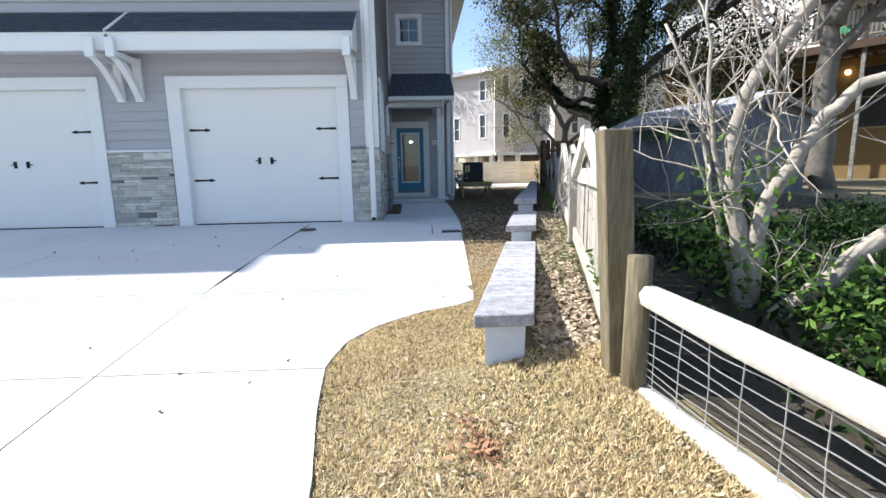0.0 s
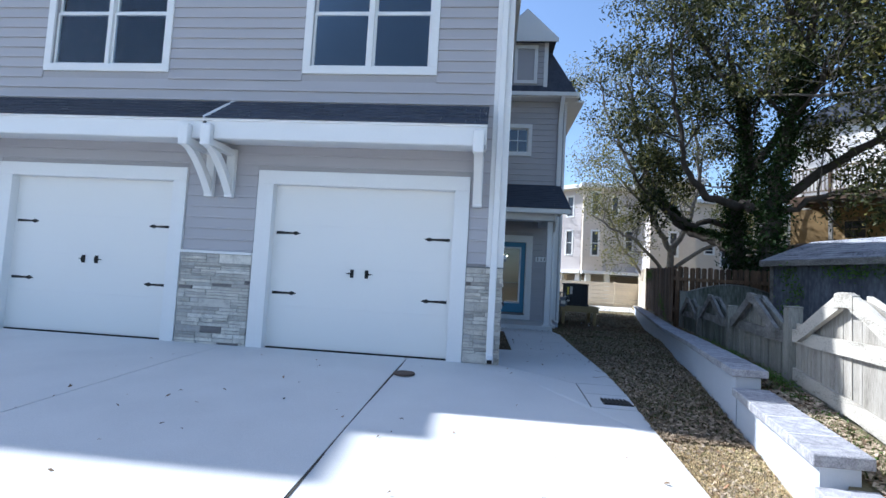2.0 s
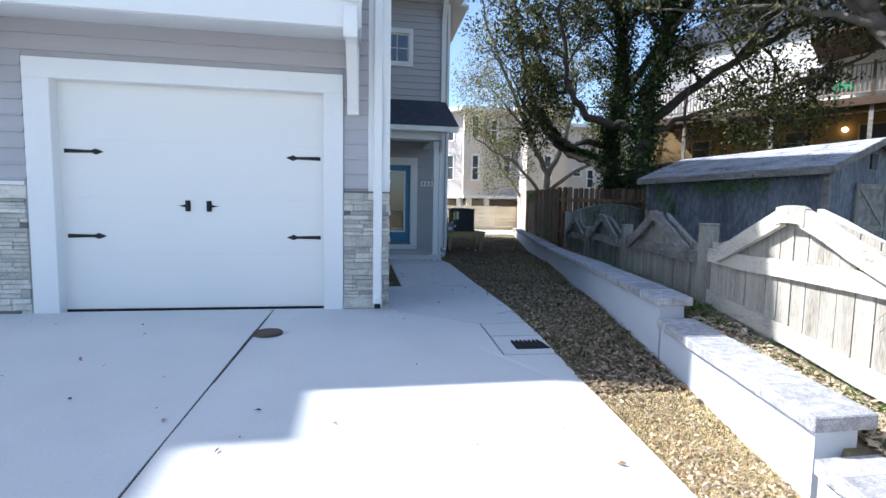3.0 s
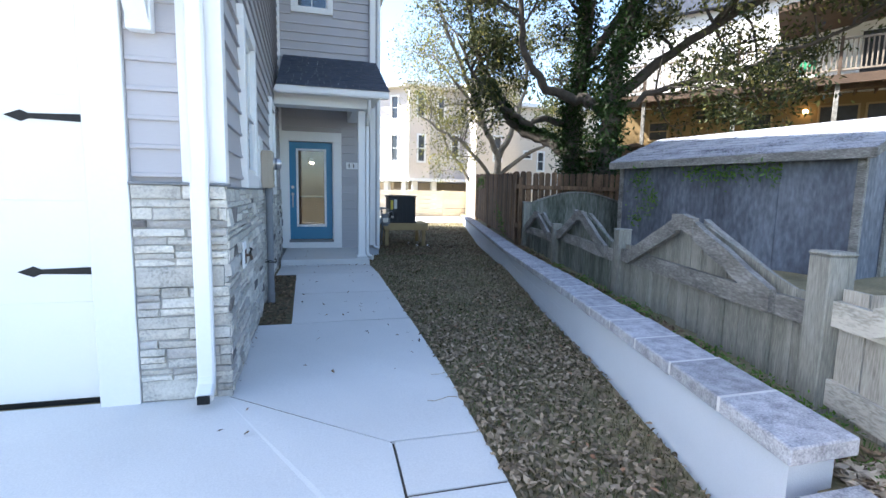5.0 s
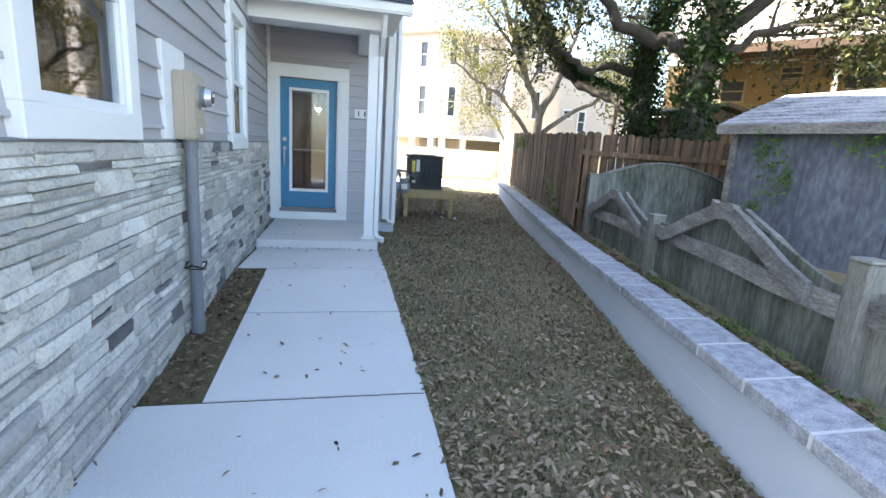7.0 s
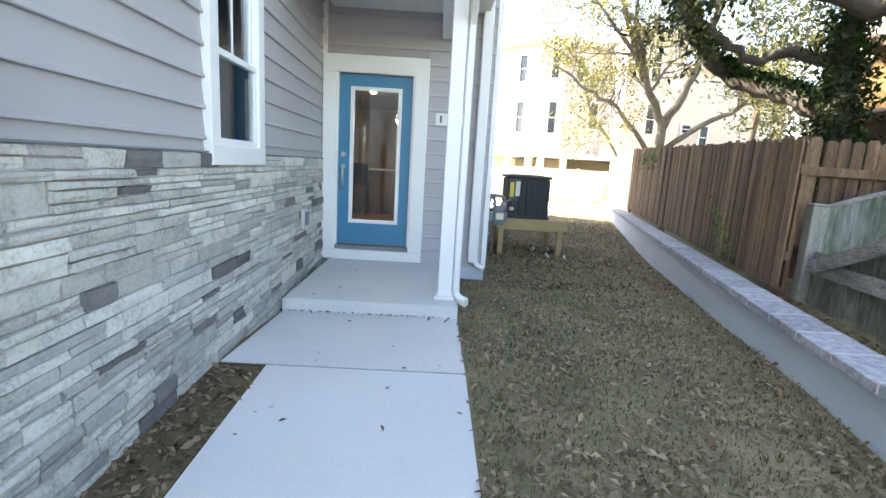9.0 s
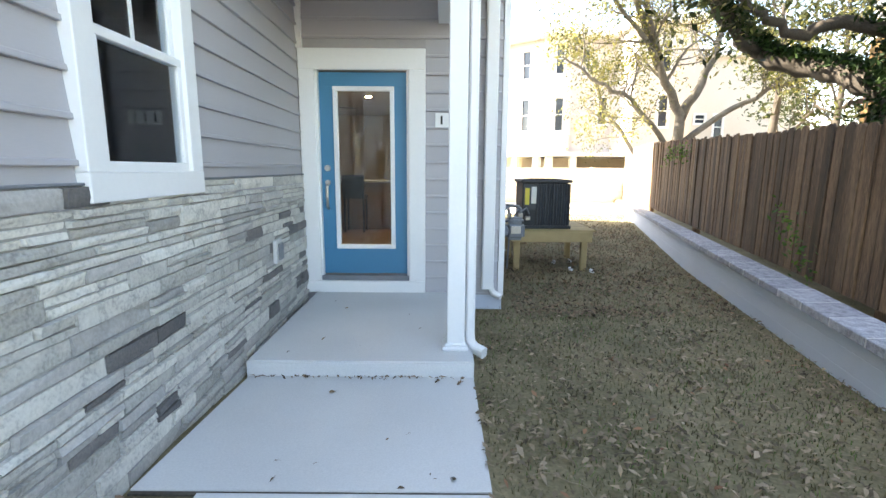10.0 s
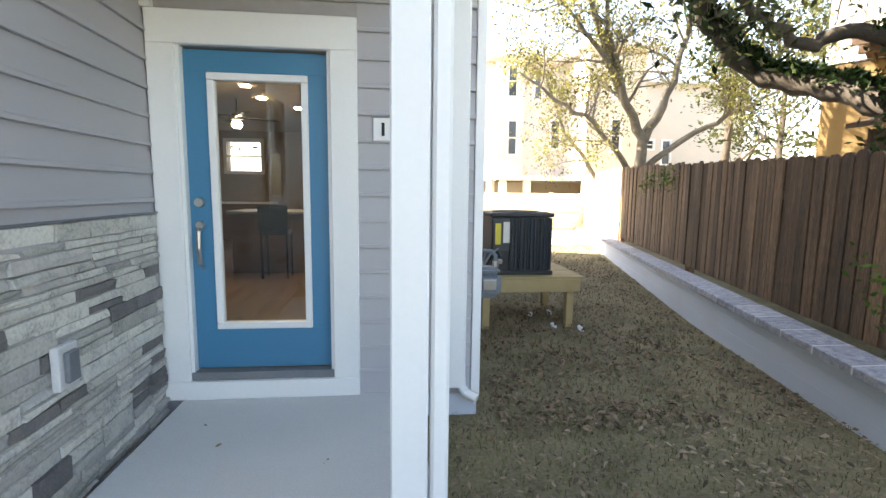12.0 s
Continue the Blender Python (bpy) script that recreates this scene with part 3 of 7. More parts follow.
# ---- garage doors
def garage_door(o, handles=True):
    x0, x1, z0, z1 = o
    z0 = 0.70
    yd = FY + 0.085
    for b in ((x0 - 0.24, x0 + 0.006, 0.66, z1 - 0.006), (x1 - 0.006, x1 + 0.21, 0.66, z1 - 0.006), (x0 - 0.24, x1 + 0.21, z1 - 0.006, z1 + 0.20)):
        part("garage_trim", block(b[0], b[1], FY - 0.045, FY + 0.10, b[2], b[3], 0.005), M_TRIM, house)
    d = part("garage_door", block(x0, x1, yd + 0.02, yd + 0.05, z0 - 0.06, z1), M_GDOOR, house, "white carriage-style garage door with black strap hinges")
    h = (z1 - z0) / 4
    for r in range(4):
        bm = block(x0 + 0.004, x1 - 0.004, yd, yd + 0.02, z0 + 0.02 + r * h + 0.0003, z0 + 0.02 + (r + 1) * h - 0.0003, 0.0012)
        part("door_section", bm, M_GDOOR, d)
    part("bottom_seal", block(x0, x1, yd - 0.004, yd + 0.03, z0 - 0.012, z0 + 0.018), M_BLACK, d)
    for zz in (2.42, 1.52):
        for side in (0, 1):
            xe = x0 + 0.05 if side == 0 else x1 - 0.05
            s = 1 if side == 0 else -1
            pts = [(xe, zz - 0.022), (xe + s * 0.26, zz - 0.014), (xe + s * 0.30, zz - 0.032), (xe + s * 0.38, zz), (xe + s * 0.30, zz + 0.032), (xe + s * 0.26, zz + 0.014), (xe, zz + 0.022)]
            part("strap_hinge", prism(pts, yd - 0.008, yd, "y"), M_BLACK, d)
    xm = (x0 + x1) / 2
    for s in (-1, 1):
        pts = [(xm + s * 0.085, 1.80), (xm + s * 0.135, 1.80), (xm + s * 0.135, 1.92), (xm + s * 0.085, 1.92)]
        hd = part("handle", prism(pts, yd - 0.012, yd, "y"), M_BLACK, d)
        part("handle_bar", bent([(xm + s * 0.11, yd - 0.01, 1.815), (xm + s * 0.11, yd - 0.04, 1.83), (xm + s * 0.11, yd - 0.04, 1.89), (xm + s * 0.11, yd - 0.01, 1.905)], 0.008, 6), M_BLACK, hd)
        part("handle_spear", prism([(xm + s * 0.130, 1.845), (xm + s * 0.21, 1.86), (xm + s * 0.130, 1.875)], yd - 0.008, yd, "y"), M_BLACK, hd)


for o in (G1, G2, G3):
    garage_door(o)


# ---- awnings over the garage doors
def shingle_roof(parent, x0, x1, y_low, z_low, y_high, z_high, n, rng_seed):
    """Courses of tabs on a slope that rises towards +y."""
    r = random.Random(rng_seed)
    bm = bmesh.new()
    for i in range(n):
        a, b = i / n, (i + 1) / n
        ya, yb = y_low + (y_high - y_low) * a, y_low + (y_high - y_low) * b
        za, zb = z_low + (z_high - z_low) * a, z_low + (z_high - z_low) * b
        x = x0
        while x < x1 - 1e-4:
            w = r.uniform(0.12, 0.34)
            e = min(x + w, x1)
            t = r.choice((0.008, 0.013, 0.017))
            dy = r.choice((0, 0.012))
            hexa(bm, [(x + 0.002, ya - dy, za), (e - 0.002, ya - dy, za), (e - 0.002, yb, zb), (x + 0.002, yb, zb),
                      (x + 0.002, ya - dy, za + t), (e - 0.002, ya - dy, za + t), (e - 0.002, yb, zb + 0.003), (x + 0.002, yb, zb + 0.003)])
            x = e
    return part("shingles", bm, M_SHINGLE, parent)


def awning(x0, x1):
    a = part("awning", prism([(8.47, 3.62), (FY, 3.72), (FY, 4.36), (8.44, 3.88)], x0, x1, "x"), M_TRIM, house, "shallow shingled awning on curved white brackets")
    part("fascia", block(x0 - 0.01, x1 + 0.01, 8.425, 8.455, 3.62, 3.875, 0.004), M_TRIM, a)
    part("drip_edge", block(x0 - 0.015, x1 + 0.015, 8.405, 8.44, 3.865, 3.895, 0.003), M_TRIM, a)
    shingle_roof(a, x0 - 0.02, x1 + 0.02, 8.40, 3.895, FY - 0.015, 4.385, 6, 5)
    return a


def bracket(parent, x):
    part("bracket_leg", block(x - 0.065, x + 0.065, 9.0, FY - 0.019, 2.90, 3.63, 0.006), M_TRIM, parent)
    part("bracket_arm", block(x - 0.06, x + 0.06, 8.33, 8.999, 3.52, 3.615, 0.006), M_TRIM, parent)
    part("bracket_end", block(x - 0.07, x + 0.07, 8.32, 8.42, 3.50, 3.80, 0.012), M_TRIM, parent)
    outer = [(8.36 + 0.64 * k ** 0.85, 3.51 - 0.57 * k ** 1.35) for k in np.linspace(0, 1, 9)]
    inner = [(v + 0.09, z + 0.05) for v, z in outer[::-1]]
    part("bracket_brace", prism(outer + [p for p in inner if p[0] < 9.0 and p[1] < 3.52], x - 0.055, x + 0.055, "x"), M_TRIM, parent)


aw1 = awning(-4.72, -0.86)
aw2 = awning(-9.1, -4.79)
part("rake_trim", prism([(8.41, 3.86), (8.41, 3.93), (FY, 4.41), (FY, 4.30)], -4.785, -4.725, "x"), M_TRIM, aw2)
for x in (-0.95, -4.67):
    bracket(aw1, x)
for x in (-4.99, -8.9):
    bracket(aw2, x)


# ---- stone veneer
def stone_rows(parent, plane, at, u0, u1, z0, z1, seed, bands, dark_share=1.0):
    """Ledge stones: bands cut into cells, each cell one thick stone or two or three thin ones."""
    r = random.Random(seed)

    def stone(a, b, c, d, mat):
        j = 0.002
        dep = r.uniform(0.022, 0.042)
        nx, nz = (4 if b - a > 0.22 else 2), (2 if d - c > 0.04 else 1)
        tilt, lean = r.uniform(-0.006, 0.006), r.uniform(-0.006, 0.006)
        verts, faces = [], []
        for layer in range(2):
            for k in range(nz + 1):
                for i in range(nx + 1):
                    edge = i in (0, nx) or k in (0, nz)
                    u, z = a + j + (b - a - 2 * j) * i / nx, c + j + (d - c - 2 * j) * k / nz
                    if layer:
                        u += {0: 1, nx: -1}.get(i, 0) * r.uniform(0.001, 0.008)
                        z += {0: 1, nz: -1}.get(k, 0) * r.uniform(0.0, 0.006)
                        q = dep + tilt * (2 * i / nx - 1) + lean * (2 * k / nz - 1) + r.uniform(-0.003, 0.003) - (0.004 if edge else 0)
                    else:
                        q = 0.0
                    verts.append((u, at - q, z) if plane == "y" else (at + q, u, z))
        w = nx + 1
        o = w * (nz + 1)
        for k in range(nz):
            for i in range(nx):
                p = o + k * w + i
                faces.append((p, p + 1, p + w + 1, p + w))
        ring = [i for i in range(nx)] + [nx + k * w for k in range(nz)] + [nz * w + nx - i for i in range(nx)] + [(nz - k) * w for k in range(nz)]
        for p, q in zip(ring, ring[1:] + ring[:1]):
            faces.append((p, q, q + o, p + o))
        mesh_part("stone", verts, faces, mat, parent)

    def fill(a, b, c, d):
        """One stone, or a stack of thinner ones, in a cell."""
        h = d - c
        n = 1 if h < 0.065 else r.choice((1, 2, 2, 3, 3) if h > 0.10 else (1, 1, 2))
        cuts = [0.0]
        for k in range(1, n):
            cuts.append(k / n + r.uniform(-0.10, 0.10) * (2 / n))
        cuts.append(1.0)
        for k in range(n):
            dark = r.random() < dark_share * (0.32 if 0.05 < h * (cuts[k + 1] - cuts[k]) < 0.12 else 0.07) and b - a < 0.34
            mat = M_STONE_DARK if dark else (M_STONE_MID if r.random() < 0.2 else M_STONE)
            if n > 1 and b - a > 0.34 and r.random() < 0.35:
                m = a + (b - a) * r.uniform(0.35, 0.65)
                stone(a, m, c + h * cuts[k], c + h * cuts[k + 1], mat)
                stone(m, b, c + h * cuts[k], c + h * cuts[k + 1], M_STONE)
            else:
                stone(a, b, c + h * cuts[k], c + h * cuts[k + 1], mat)

    z = z0
    while z < z1 - 0.02:
        h = min(r.choice(bands), z1 - z)
        if z1 - z - h < 0.05:
            h = z1 - z
        u = u0 - r.uniform(0, 0.2)
        while u < u1 - 0.01:
            w = r.uniform(0.20, 0.55)
            a, b = max(u, u0), min(u + w, u1)
            u += w
            if b - a > 0.03:
                fill(a, b, z, z + h)
        z += h


veneer_side = part("stone_veneer", block(SX + 0.001, SX + 0.026, FY, 16.62, 0.5, 2.03), M_MORTAR, house, "stacked grey and buff ledge stone")
veneer_a = part("stone_veneer", block(-1.058, SX + 0.09, FY - 0.026, FY - 0.001, 0.5, 2.045), M_MORTAR, house, "stacked grey and buff ledge stone")
veneer_b = part("stone_veneer", block(-5.37, -4.25, FY - 0.026, FY - 0.001, 0.5, 2.045), M_MORTAR, house, "stacked grey and buff ledge stone")

# ---- eaves, gutters, upper roof
part("soffit", block(-22.2, -0.42, 8.70, FY, EAVE, EAVE + 0.06), M_TRIM, house)
part("soffit", block(SX, -0.42, FY, DY, EAVE, EAVE + 0.06), M_TRIM, house)
part("soffit", block(-0.42, 1.62, 16.30, DY, EAVE, EAVE + 0.06), M_TRIM, house)
part("soffit", block(1.32, 1.90, DY, 26.4, EAVE, EAVE + 0.06), M_TRIM, house)
for b in ((-22.2, -0.36, 8.62, 8.70), (-0.42, -0.36, 8.70, 16.22), (-0.36, 1.66, 16.22, 16.30), (1.62, 1.70, 16.30, 17.0)):
    part("gutter", block(b[0], b[1], b[2], b[3], EAVE + 0.02, EAVE + 0.15, 0.01), M_TRIM, house)


def hip(x0, x1, y0, y1, z0, inset, z1, name="upper_roof"):
    bm = bmesh.new()
    hexa(bm, [(x0, y0, z0), (x1, y0, z0), (x1, y1, z0), (x0, y1, z0), (x0 + inset, y0 + inset, z1), (x1 - inset, y0 + inset, z1), (x1 - inset, y1 - inset, z1), (x0 + inset, y1 - inset, z1)])
    return part(name, bm, M_SHINGLE, house)


hip(-22.2, -0.48, 8.66, 26.3, EAVE + 0.065, 1.3, 12.0)
hip(-3.0, 1.66, 16.26, 26.3, EAVE + 0.068, 1.1, 9.9)
hip(-20.9, -1.78, 9.96, 23.0, 12.0, 4.0, 13.4)
# three unseen dormers, added to shape the roof's shadow on drive and fence
dm = part("dormer", block(-15.3, -11.7, 8.95, 11.5, EAVE + 0.08, 11.2), M_SIDING, house)
part("dormer", block(-22.0, -15.4, 8.95, 11.5, EAVE + 0.08, 14.3), M_SIDING, house)
part("dormer", block(-7.6, -4.6, 8.95, 11.5, EAVE + 0.08, 10.05), M_SIDING, house)
dm2 = part("dormer", block(-0.62, 0.72, 16.42, 18.2, EAVE + 0.08, 9.2), M_SIDING, house)
siding(dm2, "y", 16.42, -0.6, 0.62, EAVE + 0.1, 9.2, [(-0.28, 0.44, 7.85, 9.1)], 0.17)
part("corner_board", block(0.62, 0.74, 16.39, 16.42, EAVE + 0.08, 9.2, 0.003), M_TRIM, dm2)
part("dormer_roof", prism([(-0.85, 9.15), (0.95, 9.15), (0.05, 10.0)], 16.20, 19, "y"), M_SHINGLE, dm2)
part("dormer_fascia", prism([(-0.9, 9.08), (1.0, 9.08), (1.0, 9.18), (0.05, 10.08), (-0.9, 9.18)], 16.16, 16.20, "y"), M_TRIM, dm2)
window_front(dm2, (-0.17, 0.33, 7.97, 8.95), 16.41, trim=0.10, mullion=False, rail=8.45, grid=True)

# ---- porch
slab_bm = block(-0.64, 0.955, 14.77, DY + 0.1, 0.5, 0.775, 0.012, seg=2)
part("porch_slab", slab_bm, M_CONC, house, "pale concrete porch step")
porch = part("porch_roof", prism([(14.60, 3.70), (14.97, 3.845), (DY, 3.845), (DY, 4.80), (14.56, 3.78)], -0.64, 1.22, "x"), M_TRIM, house, "small shingled porch roof on a white post")
part("gutter", block(-0.66, 1.27, 14.48, 14.60, 3.67, 3.80, 0.02, seg=2), M_TRIM, porch)
part("beam", block(-0.70, 0.96, 14.80, 15.16, 3.52, 3.80, 0.004), M_TRIM, porch)
part("beam", block(0.67, 0.93, 15.163, DY - 0.03, 3.52, 3.85, 0.004), M_TRIM, porch)
for i in range(16):
    part("ceiling_board", block(-0.63 + i * 0.084, -0.63 + i * 0.084 + 0.080, 14.97, DY - 0.03, 3.81, 3.84), M_TRIM, porch)
shingle_roof(porch, -0.64, 1.28, 14.48, 3.79, DY - 0.02, 4.84, 13, 8)
post = part("post", block(0.765, 0.895, 14.995, 15.13, 0.775, 3.53, 0.006), M_TRIM, house)
part("post_base", block(0.728, 0.922, 14.97, 15.155, 0.775, 0.808, 0.006), M_TRIM, post)
part("post_base", block(0.748, 0.908, 14.984, 15.142, 0.808, 0.83, 0.008), M_TRIM, post)


def downspout(pts, w=0.085, d=0.058):
    """A flat rectangular pipe along a path, its broad side to the front, with crimped ribs at the bends."""
    bm = bmesh.new()
    pts = [Vector(p) for p in pts]
    side = Vector((1, 0, 0))
    rings = []
    for i, p in enumerate(pts):
        t = (pts[min(i + 1, len(pts) - 1)] - pts[max(i - 1, 0)]).normalized()
        s = (side - t * side.dot(t)).normalized()
        u = t.cross(s)
        c = 0.012
        loop = [(-w / 2 + c, -d / 2), (w / 2 - c, -d / 2), (w / 2, -d / 2 + c), (w / 2, d / 2 - c), (w / 2 - c, d / 2), (-w / 2 + c, d / 2), (-w / 2, d / 2 - c), (-w / 2, -d / 2 + c)]
        rings.append([bm.verts.new(p + s * x + u * y) for x, y in loop])
    for p, q in zip(rings, rings[1:]):
        for k in range(8):
            bm.faces.new((p[k], p[(k + 1) % 8], q[(k + 1) % 8], q[k]))
    bm.faces.new(rings[0][::-1])
    bm.faces.new(rings[-1])
    bmesh.ops.recalc_face_normals(bm, faces=bm.faces[:])
    return part("downspout", bm, M_TRIM, house, "white painted metal downspout")


ds = downspout([(-0.66, 8.70, EAVE + 0.02), (-0.672, 9.00, EAVE - 0.45), (-0.672, 9.03, EAVE - 0.6), (-0.672, 9.03, 2.2), (-0.672, 9.0, 2.0), (-0.672, 8.995, 0.88), (-0.672, 8.97, 0.82), (-0.670, 8.89, 0.775)], 0.098, 0.062)
part("outlet", block(-0.705, -0.637, 8.866, 8.886, 0.745, 0.795), M_BLACK, ds)
downspout([(0.93, 14.58, 3.66), (0.935, 14.72, 3.45), (0.938, 15.02, 3.28), (0.938, 15.05, 3.18), (0.938, 15.05, 0.90), (0.945, 15.045, 0.83), (0.97, 15.02, 0.785), (1.04, 14.96, 0.765)], 0.065, 0.085)
downspout([(1.21, 16.26, EAVE + 0.03), (1.21, 16.56, EAVE - 0.4), (1.21, 16.605, EAVE - 0.55), (1.21, 16.605, 0.83)], 0.125, 0.07)
downspout([(1.245, 16.605, 0.90), (1.25, 16.60, 0.83), (1.275, 16.585, 0.785), (1.35, 16.54, 0.755)], 0.06, 0.062)
part("foundation", block(0.955, 1.37, DY - 0.015, DY + 0.3, 0.45, 0.75), M_STUCCO, house)

# ---- front door
for b in ((-0.745, -0.58, 0.86, 3.08), (0.365, 0.54, 0.86, 3.08), (-0.745, 0.54, 3.08, 3.285)):
    part("door_casing", block(b[0], b[1], DY - 0.045, DY + 0.02, b[2], b[3], 0.005), M_TRIM, house)
part("door_sill", block(-0.745, 0.54, DY - 0.06, DY + 0.02, 0.775, 0.90, 0.005), M_TRIM, house)
part("threshold", block(-0.58, 0.365, DY - 0.03, DY + 0.12, 0.90, 0.955, 0.004), M_GREYMETAL, house)
yd = DY + 0.035
door = part("front_door", block(-0.56, 0.345, yd, yd + 0.045, 0.965, 1.24, 0.003), M_BLUE, house, "teal blue front door with a full glass light")
for b in ((-0.56, 0.345, 2.93, 3.07), (-0.56, -0.42, 1.24, 2.93), (0.215, 0.345, 1.24, 2.93)):
    part("rail", block(b[0], b[1], yd, yd + 0.045, b[2], b[3], 0.002), M_BLUE, door)
for b in ((-0.42, 0.215, 1.24, 1.285), (-0.42, 0.215, 2.885, 2.93), (-0.42, -0.375, 1.285, 2.885), (0.17, 0.215, 1.285, 2.885)):
    part("light_frame", block(b[0], b[1], yd - 0.012, yd + 0.05, b[2], b[3], 0.005), M_TRIM, door)
g = part("pane", block(-0.376, 0.171, yd + 0.015, yd + 0.022, 1.284, 2.886), M_DOORGLASS, door)
g.visible_shadow = False
for s in ((-0.58, -0.56), (0.345, 0.365)):
    part("jamb", block(s[0], s[1], DY - 0.02, DY + 0.16, 0.955, 3.08), M_TRIM, house)
for zz, rr in ((2.10, 0.034), (1.95, 0.030)):
    bm = bmesh.new()
    bmesh.ops.create_cone(bm, cap_ends=True, segments=18, radius1=rr, radius2=rr * 0.85, depth=0.03, matrix=pose(-0.495, yd - 0.015, zz, 90))
    part("lock", bm, M_NICKEL, door)
part("handle", bent([(-0.495, yd - 0.01, 1.93), (-0.495, yd - 0.055, 1.91), (-0.495, yd - 0.06, 1.80), (-0.495, yd - 0.045, 1.70), (-0.495, yd - 0.005, 1.67)], 0.015, 8), M_NICKEL, door)
plate = part("number_plate", block(0.64, 0.98, DY - 0.03, DY - 0.02, 2.52, 2.665, 0.003), M_TRIM, house)
for i in range(3):
    part("number_bar", block(0.695 + i * 0.10, 0.715 + i * 0.10, DY - 0.034, DY - 0.0305, 2.55, 2.635), M_BLACK, plate)

# ---- room behind the front door
room = thing("hall_room", (0, 19, 1), "dim hall with wooden floor seen through door glass", "room", kind="structure")
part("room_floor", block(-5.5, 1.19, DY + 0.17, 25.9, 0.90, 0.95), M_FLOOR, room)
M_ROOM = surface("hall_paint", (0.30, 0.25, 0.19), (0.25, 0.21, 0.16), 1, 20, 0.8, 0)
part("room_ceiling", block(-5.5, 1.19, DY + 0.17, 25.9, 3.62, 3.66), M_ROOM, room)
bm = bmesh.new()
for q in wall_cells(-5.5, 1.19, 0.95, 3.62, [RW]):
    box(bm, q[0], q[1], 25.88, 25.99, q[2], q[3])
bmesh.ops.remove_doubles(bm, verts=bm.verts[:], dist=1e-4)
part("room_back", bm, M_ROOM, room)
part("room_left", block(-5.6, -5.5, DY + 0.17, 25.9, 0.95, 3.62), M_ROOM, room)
for q in ((RW[0] - 0.08, RW[1] + 0.08, RW[2] - 0.08, RW[2]), (RW[0] - 0.08, RW[1] + 0.08, RW[3], RW[3] + 0.08), (RW[0] - 0.08, RW[0], RW[2], RW[3]), (RW[1], RW[1] + 0.08, RW[2], RW[3]), (RW[0], RW[1], 2.98, 3.02)):
    part("window_casing", block(q[0], q[1], 25.85, 25.88, q[2], q[3], 0.003), M_TRIM, room)
counter = thing("kitchen_counter", (-4.2, 25.5, 0.95), "dark wooden kitchen counter along the rear wall", "counter")
part("body", block(-5.4, -2.2, 25.25, 25.86, 0.95, 1.83, 0.005), M_FLOOR, counter)
part("worktop", block(-5.42, -2.17, 25.22, 25.87, 1.83, 1.87, 0.006), M_TRIM, counter)
fan = thing("ceiling_fan", (-1.74, 21.5, 3.6), "dark ceiling fan with a lit glass globe", "ceiling fan")
part("rod", bent([(-1.74, 21.5, 3.62), (-1.74, 21.5, 3.36)], 0.014, 8), M_BLACK, fan)
bm = bmesh.new()
bmesh.ops.create_cone(bm, cap_ends=True, segments=20, radius1=0.10, radius2=0.07, depth=0.10, matrix=Matrix.Translation((-1.74, 21.5, 3.34)))
part("motor", bm, M_BLACK, fan)
for k in range(4):
    part("blade", block(0.10, 0.66, -0.065, 0.065, -0.006, 0.006, 0.004, Matrix.Translation((-1.74, 21.5, 3.33)) @ Matrix.Rotation(0.5 + k * math.pi / 2, 4, "Z") @ Matrix.Rotation(0.2, 4, "X")), M_BLACK, fan)
M_GLOBE = lamp_glow("globe_glow", (1.0, 0.82, 0.55), 14)
bm = bmesh.new()
bmesh.ops.create_icosphere(bm, subdivisions=2, radius=0.085, matrix=Matrix.Translation((-1.74, 21.5, 3.22)) @ Matrix.Diagonal((1, 1, 0.75, 1)))
part("globe", bm, M_GLOBE, fan, smooth=True)
isl = thing("kitchen_island", (-0.5, 21, 0.95), "wood-fronted kitchen island with pale top", "kitchen island")
part("body", block(-1.6, 0.5, 20.6, 21.4, 0.95, 1.83, 0.005), M_FLOOR, isl)
part("worktop", block(-1.65, 0.55, 20.55, 21.45, 1.83, 1.87, 0.006), M_GREYMETAL, isl)
stool = thing("bar_stool", (-0.88, 20.3, 0.95), "dark high-backed stool beside the kitchen island", "stool")
for sx in (-1.05, -0.71):
    for sy in (20.14, 20.46):
        part("leg", block(sx - 0.015, sx + 0.015, sy - 0.015, sy + 0.015, 0.95, 1.56, 0.003), M_BLACK, stool)
part("seat", block(-1.08, -0.68, 20.10, 20.50, 1.56, 1.62, 0.015, seg=2), M_BLACK, stool)
part("backrest", block(-1.08, -0.68, 20.08, 20.11, 1.62, 1.98, 0.012, seg=2), M_BLACK, stool)
M_GLOW = lamp_glow("lamp_bulb", (1.0, 0.8, 0.5), 30)
pend = thing("pendant_lamp", (-0.12, 20.2, 3.6), "small glowing pendant lamp on a thin cord", "lamp")
part("cord", bent([(-0.12, 20.2, 3.62), (-0.12, 20.2, 2.95)], 0.006, 5), M_BLACK, pend)
bm = bmesh.new()
bmesh.ops.create_cone(bm, cap_ends=False, segments=18, radius1=0.10, radius2=0.04, depth=0.12, matrix=Matrix.Translation((-0.12, 20.2, 2.90)))
part("shade", bm, M_NICKEL, pend)
bm = bmesh.new()
bmesh.ops.create_icosphere(bm, subdivisions=2, radius=0.055, matrix=Matrix.Translation((-0.12, 20.2, 2.85)))
part("bulb", bm, M_GLOW, pend)
